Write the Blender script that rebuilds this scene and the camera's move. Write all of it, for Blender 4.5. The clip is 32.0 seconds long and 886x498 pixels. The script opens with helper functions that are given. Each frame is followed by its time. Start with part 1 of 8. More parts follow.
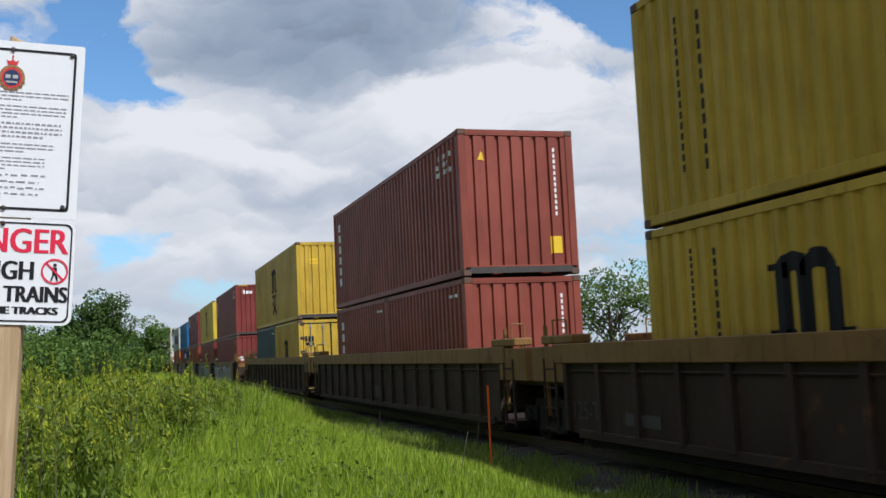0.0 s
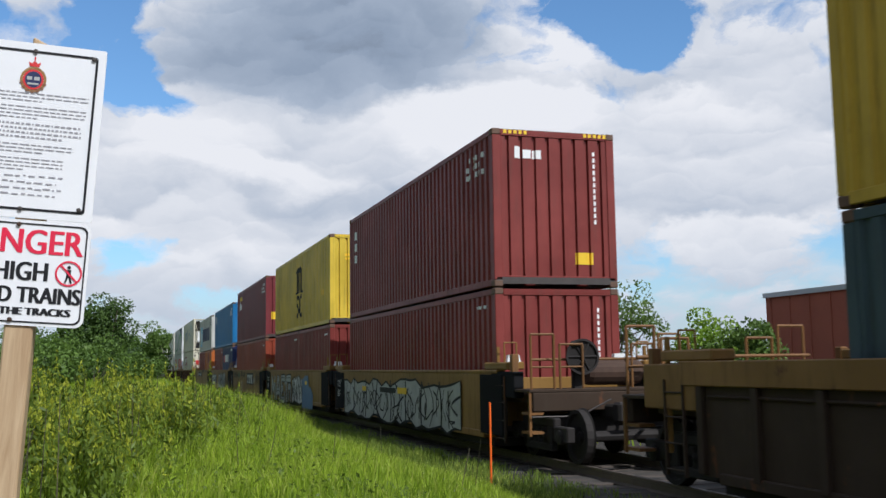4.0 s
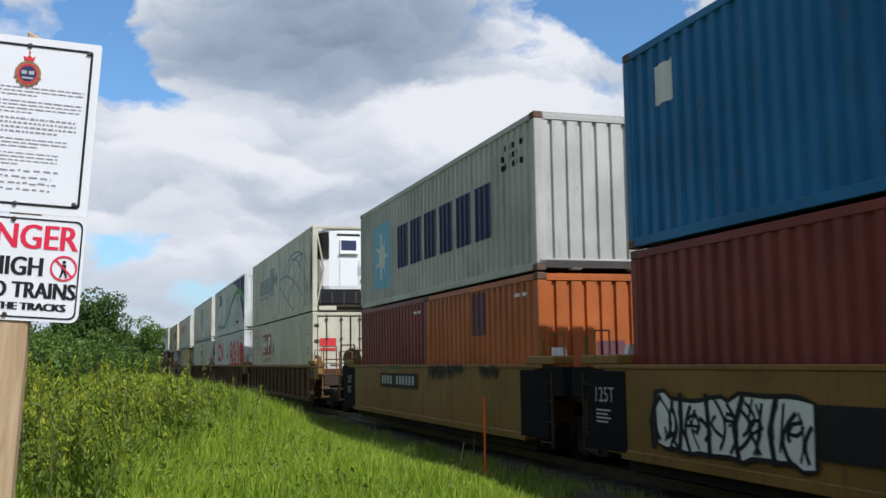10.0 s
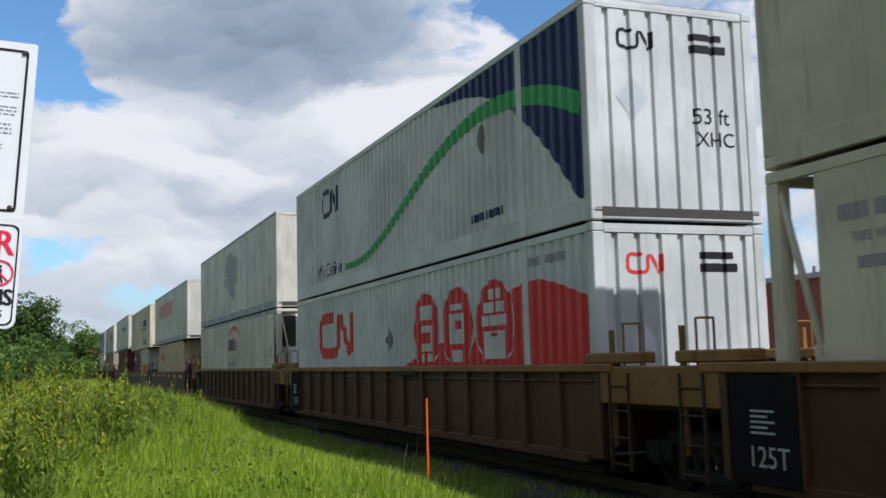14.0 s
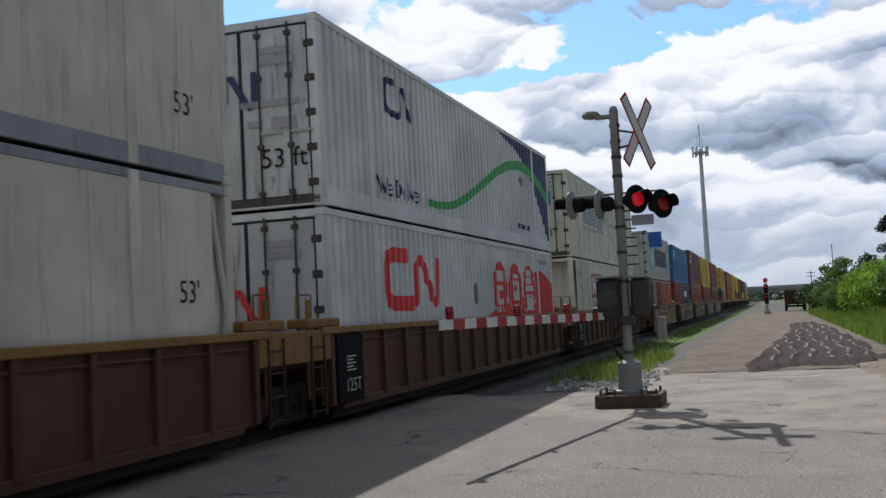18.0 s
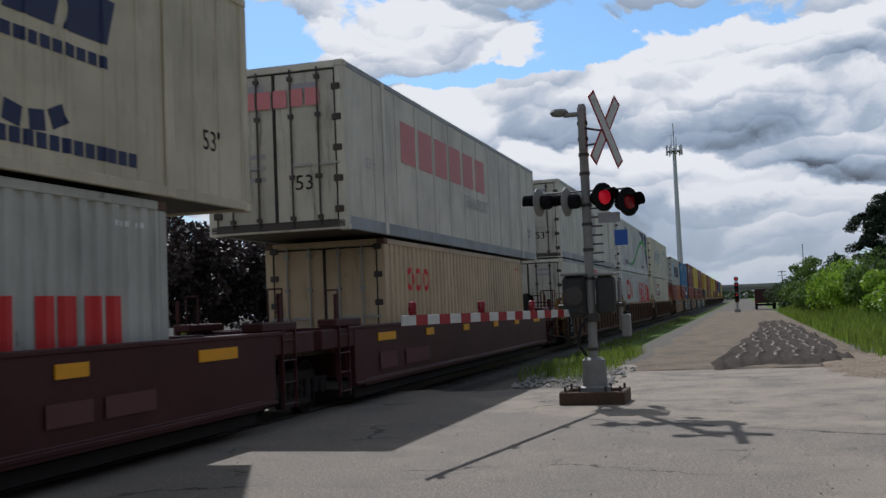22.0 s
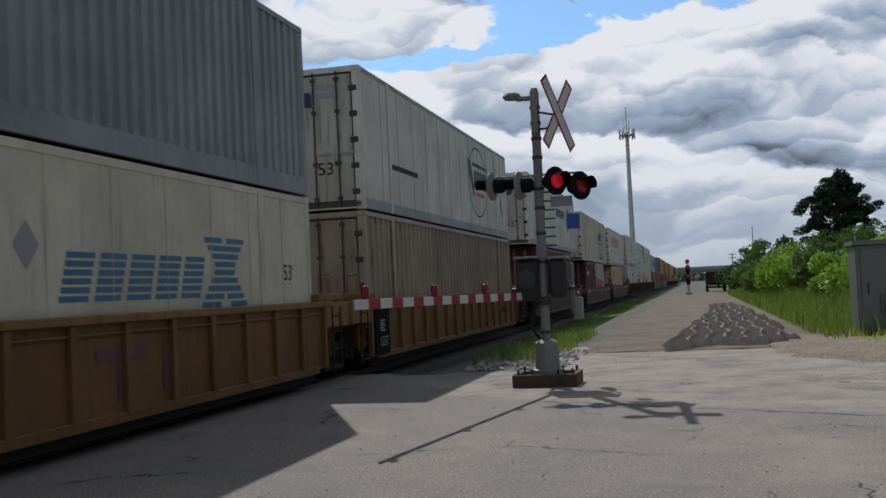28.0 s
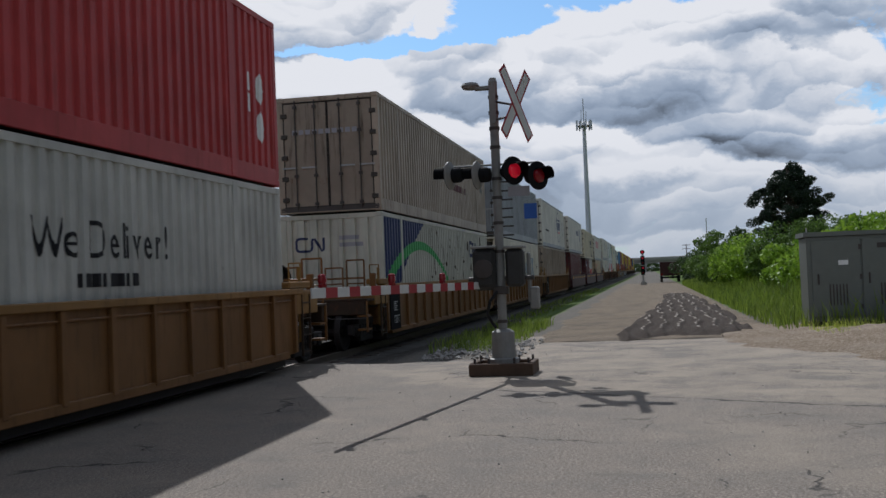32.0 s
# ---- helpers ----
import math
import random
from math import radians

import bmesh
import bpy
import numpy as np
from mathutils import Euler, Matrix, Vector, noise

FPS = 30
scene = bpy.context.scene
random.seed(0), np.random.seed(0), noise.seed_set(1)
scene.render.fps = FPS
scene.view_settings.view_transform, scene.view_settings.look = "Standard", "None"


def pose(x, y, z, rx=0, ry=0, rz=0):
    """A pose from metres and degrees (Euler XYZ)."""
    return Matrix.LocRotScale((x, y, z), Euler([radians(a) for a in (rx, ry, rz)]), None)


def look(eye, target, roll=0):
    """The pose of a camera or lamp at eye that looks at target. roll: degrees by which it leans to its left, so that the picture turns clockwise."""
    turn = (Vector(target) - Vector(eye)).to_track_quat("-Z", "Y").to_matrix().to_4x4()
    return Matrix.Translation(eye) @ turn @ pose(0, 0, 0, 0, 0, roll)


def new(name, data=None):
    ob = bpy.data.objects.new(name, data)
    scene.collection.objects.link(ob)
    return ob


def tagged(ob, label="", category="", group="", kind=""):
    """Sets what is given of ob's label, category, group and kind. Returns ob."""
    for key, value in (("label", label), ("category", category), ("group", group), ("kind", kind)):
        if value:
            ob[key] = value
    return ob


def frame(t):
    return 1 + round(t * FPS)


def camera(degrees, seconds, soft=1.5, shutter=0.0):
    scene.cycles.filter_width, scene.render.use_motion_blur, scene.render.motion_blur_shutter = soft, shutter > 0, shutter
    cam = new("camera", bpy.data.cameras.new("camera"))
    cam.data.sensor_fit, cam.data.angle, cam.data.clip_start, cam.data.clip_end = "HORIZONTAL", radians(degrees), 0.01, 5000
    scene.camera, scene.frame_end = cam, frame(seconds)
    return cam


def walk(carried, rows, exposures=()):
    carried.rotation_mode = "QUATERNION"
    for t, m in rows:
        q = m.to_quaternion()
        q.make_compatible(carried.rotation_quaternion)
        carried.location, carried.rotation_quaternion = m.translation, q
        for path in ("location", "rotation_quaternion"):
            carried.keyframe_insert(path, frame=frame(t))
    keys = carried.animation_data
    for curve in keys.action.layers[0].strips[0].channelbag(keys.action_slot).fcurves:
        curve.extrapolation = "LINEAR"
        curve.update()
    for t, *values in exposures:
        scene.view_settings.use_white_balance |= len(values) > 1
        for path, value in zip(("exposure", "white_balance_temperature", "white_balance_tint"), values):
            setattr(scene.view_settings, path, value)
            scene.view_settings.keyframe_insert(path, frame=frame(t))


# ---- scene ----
EYE = 1.55            # eye height above the crossing's surface
RAIL_Y = 7.54         # the track's centre line
cam = camera(47.07, 32.0, soft=1.5, shutter=0.12)
WALK_ROWS = [
    (0.0, 72.26, 5.67, -2.68, 0.022), (0.5, 72.20, 5.67, -2.88, 0.023), (1.0, 72.16, 5.60, -3.09, 0.011),
    (1.5, 72.39, 5.70, -2.64, 0.015), (2.0, 72.53, 6.01, -2.26, -0.003), (2.5, 72.56, 6.12, -1.79, -0.009),
    (3.0, 72.36, 6.22, -1.71, -0.010), (3.5, 72.48, 6.46, -1.20, -0.010), (5.5, 72.34, 6.49, -0.35, -0.018),
    (6.0, 72.31, 6.32, -0.80, -0.021), (6.5, 72.27, 6.30, -0.41, -0.022), (7.0, 72.21, 6.16, -0.15, -0.016),
    (7.5, 72.12, 6.05, -0.42, -0.012), (8.0, 72.03, 5.86, -0.99, -0.007), (8.5, 72.22, 5.83, -1.59, -0.004),
    (9.0, 72.12, 6.09, -1.57, -0.018), (9.5, 72.16, 6.15, -0.99, -0.017), (10.0, 72.14, 6.23, -0.82, -0.018),
    (10.5, 71.70, 6.23, -1.24, -0.022), (11.0, 71.46, 6.15, -1.26, -0.028), (11.5, 71.27, 6.22, -1.08, -0.030),
    (12.0, 71.13, 6.17, -1.09, -0.025), (12.5, 70.90, 6.36, -1.17, -0.021), (13.0, 70.93, 6.47, -0.47, -0.013),
    (13.5, 70.88, 6.29, -0.93, -0.008), (14.0, 68.76, 6.25, -1.51, -0.035), (14.2, 66.46, 6.33, -2.02, 0.099),
    (14.5, 61.04, 6.29, -3.40, 0.137), (15.0, 41.60, 5.60, -3.20, 0.100), (15.5, 8.40, 4.80, -2.80, 0.070),
    (16.0, -26.30, 4.10, -2.20, 0.030), (16.5, -46.49, 3.81, -1.91, 0.003), (17.0, -59.69, 3.55, -3.91, -0.133),
    (17.5, -68.95, 3.59, -3.64, -0.106), (18.0, -72.26, 3.69, -2.94, -0.100), (18.5, -72.60, 3.56, -2.01, -0.074),
    (19.0, -72.59, 3.50, -1.81, -0.053), (19.5, -72.68, 3.58, -1.97, -0.042), (20.0, -72.94, 3.64, -2.36, -0.012),
    (20.5, -73.40, 3.48, -2.21, -0.012), (21.0, -73.67, 3.37, -2.54, -0.006), (21.5, -73.72, 3.33, -2.21, 0.002),
    (22.0, -73.68, 3.35, -2.35, 0.020), (22.5, -73.75, 3.38, -2.78, 0.011), (23.0, -73.80, 3.33, -2.79, 0.023),
    (23.5, -73.94, 3.21, -2.64, 0.020), (24.0, -74.15, 3.08, -2.50, 0.028), (24.5, -74.26, 3.04, -2.31, 0.019),
    (26.5, -75.46, 2.70, -2.77, 0.013), (27.0, -75.72, 2.56, -2.72, 0.022), (27.5, -75.96, 2.40, -2.68, 0.025),
    (28.0, -76.19, 2.33, -2.65, 0.043), (28.5, -76.36, 2.21, -2.38, 0.060), (29.0, -76.58, 2.16, -1.88, 0.033),
    (29.5, -76.94, 2.10, -2.24, 0.029), (30.0, -77.43, 1.96, -2.41, 0.028), (30.5, -77.89, 1.77, -1.99, 0.038),
    (31.0, -78.31, 1.68, -2.03, 0.011), (31.5, -78.46, 1.66, -2.41, 0.035), (32.0, -78.58, 1.61, -2.35, 0.037),
]


def eye_pose(yaw, pitch, roll, side):
    y, p = radians(yaw), radians(pitch)
    ahead = Vector((-math.sin(y) * math.cos(p), math.cos(y) * math.cos(p), math.sin(p)))
    eye = Vector((math.cos(y) * side, math.sin(y) * side, EYE))
    return look(eye, eye + ahead, roll)


walk(cam, [(t, eye_pose(*r)) for t, *r in WALK_ROWS],
     exposures=[(t, e - 0.04, 6120, 12) for t, e in ((0.0, -0.28), (3.0, -0.22), (13.8, -0.22), (14.5, -0.20), (15.6, 0.5), (16.5, 0.95), (17.0, 0.98), (17.5, 0.30), (18.0, -0.30), (19.2, -0.56), (32.0, -0.63))])

# ---- light ----
SUN = Vector((0.88, 0.42, 1.0)).normalized()
sun_data = bpy.data.lights.new("sun", "SUN")
sun_data.energy, sun_data.angle, sun_data.color = 5.0, radians(0.6), (0.97, 0.97, 0.945)
sun = new("sun", sun_data)
sun.matrix_world = look(SUN * 50, (0, 0, 0))

world = bpy.data.worlds.new("sky")
scene.world = world
world.use_nodes = True
wt = world.node_tree
wt.nodes.clear()


class Nodes:
    """Small helper that adds and wires shader nodes."""

    def __init__(self, tree):
        self.t = tree

    def add(self, kind, **ins):
        n = self.t.nodes.new(kind)
        for k, v in ins.items():
            self.put(n, int(k[1:]) if k[0] == "_" else k.replace("_", " "), v)
        return n

    def put(self, n, key, v):
        s = n.inputs[key]
        if isinstance(v, bpy.types.NodeSocket):
            self.t.links.new(v, s)
        else:
            s.default_value = v

    def math(self, op, a, b=0.0, c=0.0, clamp=False):
        n = self.t.nodes.new("ShaderNodeMath")
        n.operation, n.use_clamp = op, clamp
        for i, v in enumerate((a, b, c)):
            self.put(n, i, v)
        return n.outputs[0]

    def vmath(self, op, a, b=(0, 0, 0)):
        n = self.t.nodes.new("ShaderNodeVectorMath")
        n.operation = op
        self.put(n, 0, a)
        self.put(n, 1, b)
        return n.outputs["Value"] if op in ("LENGTH", "DOT_PRODUCT", "DISTANCE") else n.outputs[0]

    def mix(self, f, a, b, kind="MIX"):
        n = self.t.nodes.new("ShaderNodeMixRGB")
        n.blend_type = kind
        for i, v in enumerate((f, a, b)):
            self.put(n, i, v)
        return n.outputs[0]

    def ramp(self, f, stops):
        n = self.t.nodes.new("ShaderNodeValToRGB")
        e = n.color_ramp.elements
        while len(e) < len(stops):
            e.new(0.5)
        for s, (p, c) in zip(e, stops):
            s.position, s.color = p, (*c, 1) if len(c) == 3 else c
        self.put(n, 0, f)
        return n.outputs[0]

    def noise(self, v, scale, detail=4.0, rough=0.55, dist=0.0):
        n = self.t.nodes.new("ShaderNodeTexNoise")
        for k, x in (("Vector", v), ("Scale", scale), ("Detail", detail), ("Roughness", rough), ("Distortion", dist)):
            self.put(n, k, x)
        return n.outputs["Fac"]

    def step(self, v, lo, hi):
        n = self.t.nodes.new("ShaderNodeMapRange")
        n.interpolation_type = "SMOOTHSTEP"
        for k, x in (("Value", v), ("From Min", lo), ("From Max", hi)):
            self.put(n, k, x)
        return n.outputs[0]


def build_sky():
    n = Nodes(wt)
    sky = n.add("ShaderNodeTexSky")
    sky.sky_type, sky.sun_disc = "NISHITA", False
    sky.sun_elevation = math.asin(SUN.z)
    sky.sun_rotation = math.atan2(SUN.x, SUN.y)
    sky.air_density, sky.dust_density, sky.ozone_density = 1.0, 0.6, 1.6
    d = n.add("ShaderNodeTexCoord").outputs["Generated"]
    s = n.add("ShaderNodeSeparateXYZ", _0=d).outputs
    el = n.math("MULTIPLY", n.math("ARCSINE", s[2]), 57.2958)
    az = n.math("MULTIPLY", n.math("ARCTAN2", n.math("MULTIPLY", s[0], -1.0), s[1]), 57.2958)
    flat = n.add("ShaderNodeCombineXYZ", _0=az, _1=n.math("MULTIPLY", el, 1.5), _2=0.0).outputs[0]

    west = n.step(s[0], 0.3, -0.3)
    east = n.step(s[0], -0.3, 0.3)

    def by_side(w, e):
        """One value towards the oncoming train, another towards the lane."""
        return n.math("ADD", n.math("MULTIPLY", west, w), n.math("MULTIPLY", east, e))

    churn = n.add("ShaderNodeTexNoise", Vector=flat, Scale=0.11, Detail=8.0, Roughness=0.58)
    curl = n.vmath("SUBTRACT", churn.outputs["Color"], (0.5, 0.5, 0.5))
    bent = n.vmath("ADD", flat, n.vmath("MULTIPLY", curl, (9.0, 9.0, 0.0)))

    def blobs(start, rows):
        """Adds soft ragged ovals: azimuth, elevation, half widths, weight."""
        for a, e, ra, re, w in rows:
            v = n.vmath("LENGTH", n.vmath("DIVIDE", n.vmath("SUBTRACT", bent, (a, e * 1.5, 0)), (ra, re * 1.5, 1.0)))
            start = n.math("ADD", start, n.math("MULTIPLY", n.step(v, 1.35, 0.25), w))
        return start

    def heaps(wide, tall, ragged, seed, soft):
        """Rounded heaps: how high a place lies within its own heap, -1 at the base, 1 at the crown."""
        q = n.vmath("ADD", n.vmath("ADD", flat, (seed, seed * 0.7, 0.0)), n.vmath("MULTIPLY", curl, (ragged, ragged, 0.0)))
        q = n.vmath("DIVIDE", q, (wide, tall * 1.5, 1.0))
        v = n.t.nodes.new("ShaderNodeTexVoronoi")
        v.voronoi_dimensions, v.feature = "2D", "SMOOTH_F1"
        for k, x in (("Vector", q), ("Scale", 1.0), ("Smoothness", soft), ("Randomness", 0.95)):
            n.put(v, k, x)
        off = n.add("ShaderNodeSeparateXYZ", _0=n.vmath("SUBTRACT", q, v.outputs["Position"])).outputs
        return n.math("MULTIPLY", off[1], 1.7), v.outputs["Distance"]

    big, far = heaps(8.0, 3.4, 9.0, 3.0, 0.35)
    small, near = heaps(2.4, 1.3, 7.0, 11.0, 0.25)
    fluff = n.math("SUBTRACT", n.noise(bent, 0.30, 9.0, 0.60), 0.5)
    field = n.math("ADD", 0.56, n.math("MULTIPLY", fluff, by_side(0.42, 0.50)))
    field = n.math("SUBTRACT", field, n.math("MULTIPLY", n.math("SUBTRACT", far, 0.45), 0.16))
    field = n.math("SUBTRACT", field, n.math("MULTIPLY", n.math("SUBTRACT", near, 0.45), 0.10))
    # large cloud masses (+) and clear patches (-)
    field = blobs(field, [(78, 18, 11, 5, .22), (86, 11.5, 7, 3, .16), (70, 13.5, 8, 3, .18), (80, 8, 18, 5.5, .20), (91.6, 19.0, 2.2, 2.0, -.26), (88.8, 16.2, 1.9, 2.2, -.34), (87.0, 14.4, 1.5, 1.2, -.16), (61.5, 18.6, 3.4, 2.2, -.42),
                          (89.6, 6.4, 2.6, 1.4, -.18), (84.6, 3.9, 3.2, 0.8, -.18), (75.5, 6.4, 3.0, 0.8, -.14), (57, 12, 7, 6, .22),
                          (-63, 13, 4, 6, -.24), (-74, 15.2, 5.2, 1.5, .26), (-82, 13.9, 3.2, 1.3, -.34), (-76, 12.9, 6.5, 0.5, -.26), (-72, 10.8, 5, 2.0, .20), (-88, 15.6, 3.6, 0.7, -.30),
                          (-92, 11.5, 9, 3.2, .24), (-80, 9.5, 6, 2.4, .20), (-88, 5.5, 16, 3.0, .20), (-96, 17.0, 6, 0.9, -.16)])
    # unseen grey cloud overhead, darker bank behind, added to dim the train's side
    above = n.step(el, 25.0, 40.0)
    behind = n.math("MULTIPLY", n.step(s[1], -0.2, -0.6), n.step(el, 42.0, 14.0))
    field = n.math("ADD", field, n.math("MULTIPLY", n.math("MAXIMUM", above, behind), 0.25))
    cover = n.math("DIVIDE", n.math("SUBTRACT", field, 0.50), by_side(0.12, 0.055), clamp=True)
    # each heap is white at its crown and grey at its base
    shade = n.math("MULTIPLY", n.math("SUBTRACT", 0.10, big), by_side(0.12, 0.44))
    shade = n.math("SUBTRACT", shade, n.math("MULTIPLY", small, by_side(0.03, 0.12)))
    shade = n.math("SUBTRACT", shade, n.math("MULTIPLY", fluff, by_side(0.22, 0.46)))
    shade = blobs(n.math("ADD", shade, by_side(0.13, 0.11)), [(78, 18.6, 10, 3.9, .46), (83, 17, 5, 2.4, .12), (86, 12.4, 5, 1.8, -.26), (70, 13.2, 6, 2.2, -.24), (66, 17, 2.5, 2.0, -.2), (80, 9.4, 8, 1.1, .16), (74, 7.0, 7, 1.0, .10), (86, 6.2, 7, 1.2, -.10),
                          (-92, 9.2, 6, 1.5, .26), (-98, 11.5, 4, 1.6, .22), (-82, 7.4, 5, 1.2, .20), (-94, 6.4, 9, 0.8, .20), (-86, 11.8, 4, 1.5, -.22), (-84, 4.6, 12, 0.9, .12), (-98, 4.4, 6, 1.4, .20), (-90, 5.4, 4, 0.8, -.20), (-96, 14.2, 5, 1.1, -.16), (-73, 11, 4, 2, -.2), (-74, 15.2, 5, 1.5, -.22)])
    shade = n.math("MAXIMUM", n.math("ADD", shade, n.math("MULTIPLY", n.math("MULTIPLY", east, n.step(el, 9.0, 4.0)), 0.10)), 0.0)
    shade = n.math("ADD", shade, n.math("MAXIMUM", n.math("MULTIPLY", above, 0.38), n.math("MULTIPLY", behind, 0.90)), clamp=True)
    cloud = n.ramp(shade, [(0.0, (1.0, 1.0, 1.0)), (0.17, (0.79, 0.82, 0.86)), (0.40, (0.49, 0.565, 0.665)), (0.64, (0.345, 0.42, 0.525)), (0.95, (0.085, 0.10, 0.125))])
    # towards the sun the thin cloud is brighter
    lit = n.math("ADD", 1.0, n.math("MULTIPLY", n.step(s[0], 0.0, 0.8), 0.24))
    cloud = n.mix(1.0, cloud, n.add("ShaderNodeCombineXYZ", _0=lit, _1=lit, _2=lit).outputs[0], "MULTIPLY")
    blue = n.mix(1.0, sky.outputs[0], (0.112, 0.150, 0.172, 1), "MULTIPLY")
    haze = n.step(el, 8.0, 0.0)
    col = n.mix(cover, blue, cloud)
    col = n.mix(n.math("MULTIPLY", haze, 0.72), col, (0.60, 0.68, 0.77, 1))
    bg = n.add("ShaderNodeBackground", Color=col, Strength=1.0)
    n.t.links.new(bg.outputs[0], n.add("ShaderNodeOutputWorld").inputs[0])


build_sky()

# ---- materials ----


def material(name, rough=0.6, metal=0.0, spec=0.5):
    m = bpy.data.materials.new(name)
    m.use_nodes = True
    n = Nodes(m.node_tree)
    b = m.node_tree.nodes["Principled BSDF"]
    b.inputs["Roughness"].default_value, b.inputs["Metallic"].default_value = rough, metal
    b.inputs["Specular IOR Level"].default_value = spec
    return m, n, b


def bump(n, b, height, strength=0.3, dist=0.02):
    bp = n.add("ShaderNodeBump", Strength=strength, Distance=dist, Height=height)
    n.t.links.new(bp.outputs[0], b.inputs["Normal"])


RUST = (0.11, 0.045, 0.02, 1)
PAINTS = {}


def paint(name, rgb, rust=0.25, rough=0.5, dirt=0.35):
    """Painted steel: faded in patches, dusty low down the ribs, rust in streaks and spots."""
    m, n, b = material(name, rough + 0.08, spec=0.22)
    PAINTS[name] = rgb
    co = n.add("ShaderNodeTexCoord").outputs["Object"]
    rnd = n.add("ShaderNodeObjectInfo").outputs["Random"]
    co = n.vmath("ADD", co, n.add("ShaderNodeCombineXYZ", _0=n.math("MULTIPLY", rnd, 37.0), _1=n.math("MULTIPLY", rnd, 11.0), _2=0.0).outputs[0])
    fade = n.noise(co, 0.7, 5.0, 0.6)
    col = n.mix(n.step(fade, 0.3, 0.75), tuple(c * 0.8 for c in rgb) + (1,), tuple(min(1, c * 1.12 + 0.006) for c in rgb) + (1,))
    streak = n.noise(n.vmath("MULTIPLY", co, (5.0, 5.0, 0.5)), 1.6, 6.0, 0.65)
    grime = n.math("MULTIPLY", n.step(streak, 0.50, 0.78), dirt)
    col = n.mix(grime, col, (0.060, 0.046, 0.034, 1))
    spots = n.noise(n.vmath("MULTIPLY", co, (1.0, 1.0, 0.6)), 3.2, 8.0, 0.7)
    col = n.mix(n.math("MULTIPLY", n.step(spots, 0.72 - 0.2 * rust, 0.80 - 0.16 * rust), min(1.0, 0.35 + rust)), col, RUST)
    n.t.links.new(col, b.inputs["Base Color"])
    n.t.links.new(n.math("ADD", n.math("MULTIPLY", grime, 0.5), rough - 0.05), b.inputs["Roughness"])
    bump(n, b, n.noise(co, 9.0, 4.0), 0.12, 0.01)
    return m


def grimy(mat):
    """The same paint on doors and end walls that travel in the dust: base colour darkened for shade, more streaks and
    rust.
    """
    name = "shaded-and-grimed " + mat.name
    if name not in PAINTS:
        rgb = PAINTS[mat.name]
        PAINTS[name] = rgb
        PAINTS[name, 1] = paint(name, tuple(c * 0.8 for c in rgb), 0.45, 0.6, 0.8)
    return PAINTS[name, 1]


def plain(name, rgb, rough=0.55, metal=0.0, vary=0.15, scale=6.0, spec=0.4):
    m, n, b = material(name, rough, metal, spec)
    co = n.add("ShaderNodeTexCoord").outputs["Object"]
    f = n.noise(co, scale, 6.0, 0.62)
    col = n.mix(f, tuple(c * (1 - vary) for c in rgb) + (1,), tuple(min(1, c * (1 + vary)) for c in rgb) + (1,))
    n.t.links.new(col, b.inputs["Base Color"])
    bump(n, b, n.noise(co, scale * 5, 4.0), 0.15, 0.005)
    return m


def glow(name, rgb, strength):
    m, n, b = material(name, 0.3)
    b.inputs["Base Color"].default_value = (*rgb, 1)
    b.inputs["Emission Color"].default_value = (*rgb, 1)
    b.inputs["Emission Strength"].default_value = strength
    return m


def foliage(name, dark, light, trans=0.25, rough=0.55, scale=0.35):
    m, n, b = material(name, rough, spec=0.3)
    g = n.add("ShaderNodeNewGeometry")
    patchy = n.math("SUBTRACT", n.noise(g.outputs["Position"], scale * 4, 5.0, 0.65), 0.5)
    f = n.math("ADD", n.math("MULTIPLY", g.outputs["Random Per Island"], 0.6), n.math("MULTIPLY", n.noise(g.outputs["Position"], scale, 4.0), 0.55))
    f = n.math("ADD", f, n.math("MULTIPLY", patchy, 0.9), clamp=True)
    col = n.ramp(f, [(0.15, dark), (0.9, light)])
    n.t.links.new(col, b.inputs["Base Color"])
    t = n.add("ShaderNodeBsdfTranslucent", Color=col)
    mx = n.add("ShaderNodeMixShader", _0=trans, _1=b.outputs[0], _2=t.outputs[0])
    n.t.links.new(mx.outputs[0], m.node_tree.nodes["Material Output"].inputs[0])
    return m


YELLOW = paint("yellow container paint", (0.64, 0.45, 0.045), 0.2)
OCHREYEL = paint("weathered ochre yellow container paint", (0.56, 0.36, 0.038), 0.35, dirt=0.5)
OXIDE = paint("oxide red container paint", (0.26, 0.062, 0.04), 0.15)
MAROON = paint("maroon container paint", (0.115, 0.022, 0.024), 0.15)
RED = paint("signal red container paint", (0.42, 0.045, 0.045), 0.12)
BRICKRED = paint("brick red container paint", (0.205, 0.037, 0.030), 0.2)
REDORANGE = paint("red orange container paint", (0.27, 0.05, 0.024), 0.25)
WINE = paint("wine red container paint", (0.17, 0.028, 0.033), 0.12)
ORANGE = paint("orange container paint", (0.46, 0.125, 0.03), 0.4)
SLATE = paint("slate container paint", (0.045, 0.075, 0.085), 0.1)
BLUE = paint("sky blue container paint", (0.014, 0.155, 0.36), 0.5)
NAVY = paint("navy container paint", (0.022, 0.035, 0.115), 0.2)
GREY = paint("pale grey container paint", (0.48, 0.47, 0.425), 0.32)
DARKGREY = paint("mid grey container paint", (0.27, 0.29, 0.31), 0.25)
SILVER = paint("silver white container paint", (0.60, 0.605, 0.59), 0.1, dirt=0.2)
WHITE = paint("white container paint", (0.585, 0.55, 0.465), 0.28, dirt=0.38)
CREAM = paint("cream container paint", (0.6, 0.53, 0.39), 0.3)
BEIGE = paint("beige container paint", (0.55, 0.42, 0.27), 0.3)
TAN = paint("dirty tan container paint", (0.37, 0.295, 0.225), 0.5, dirt=0.6)
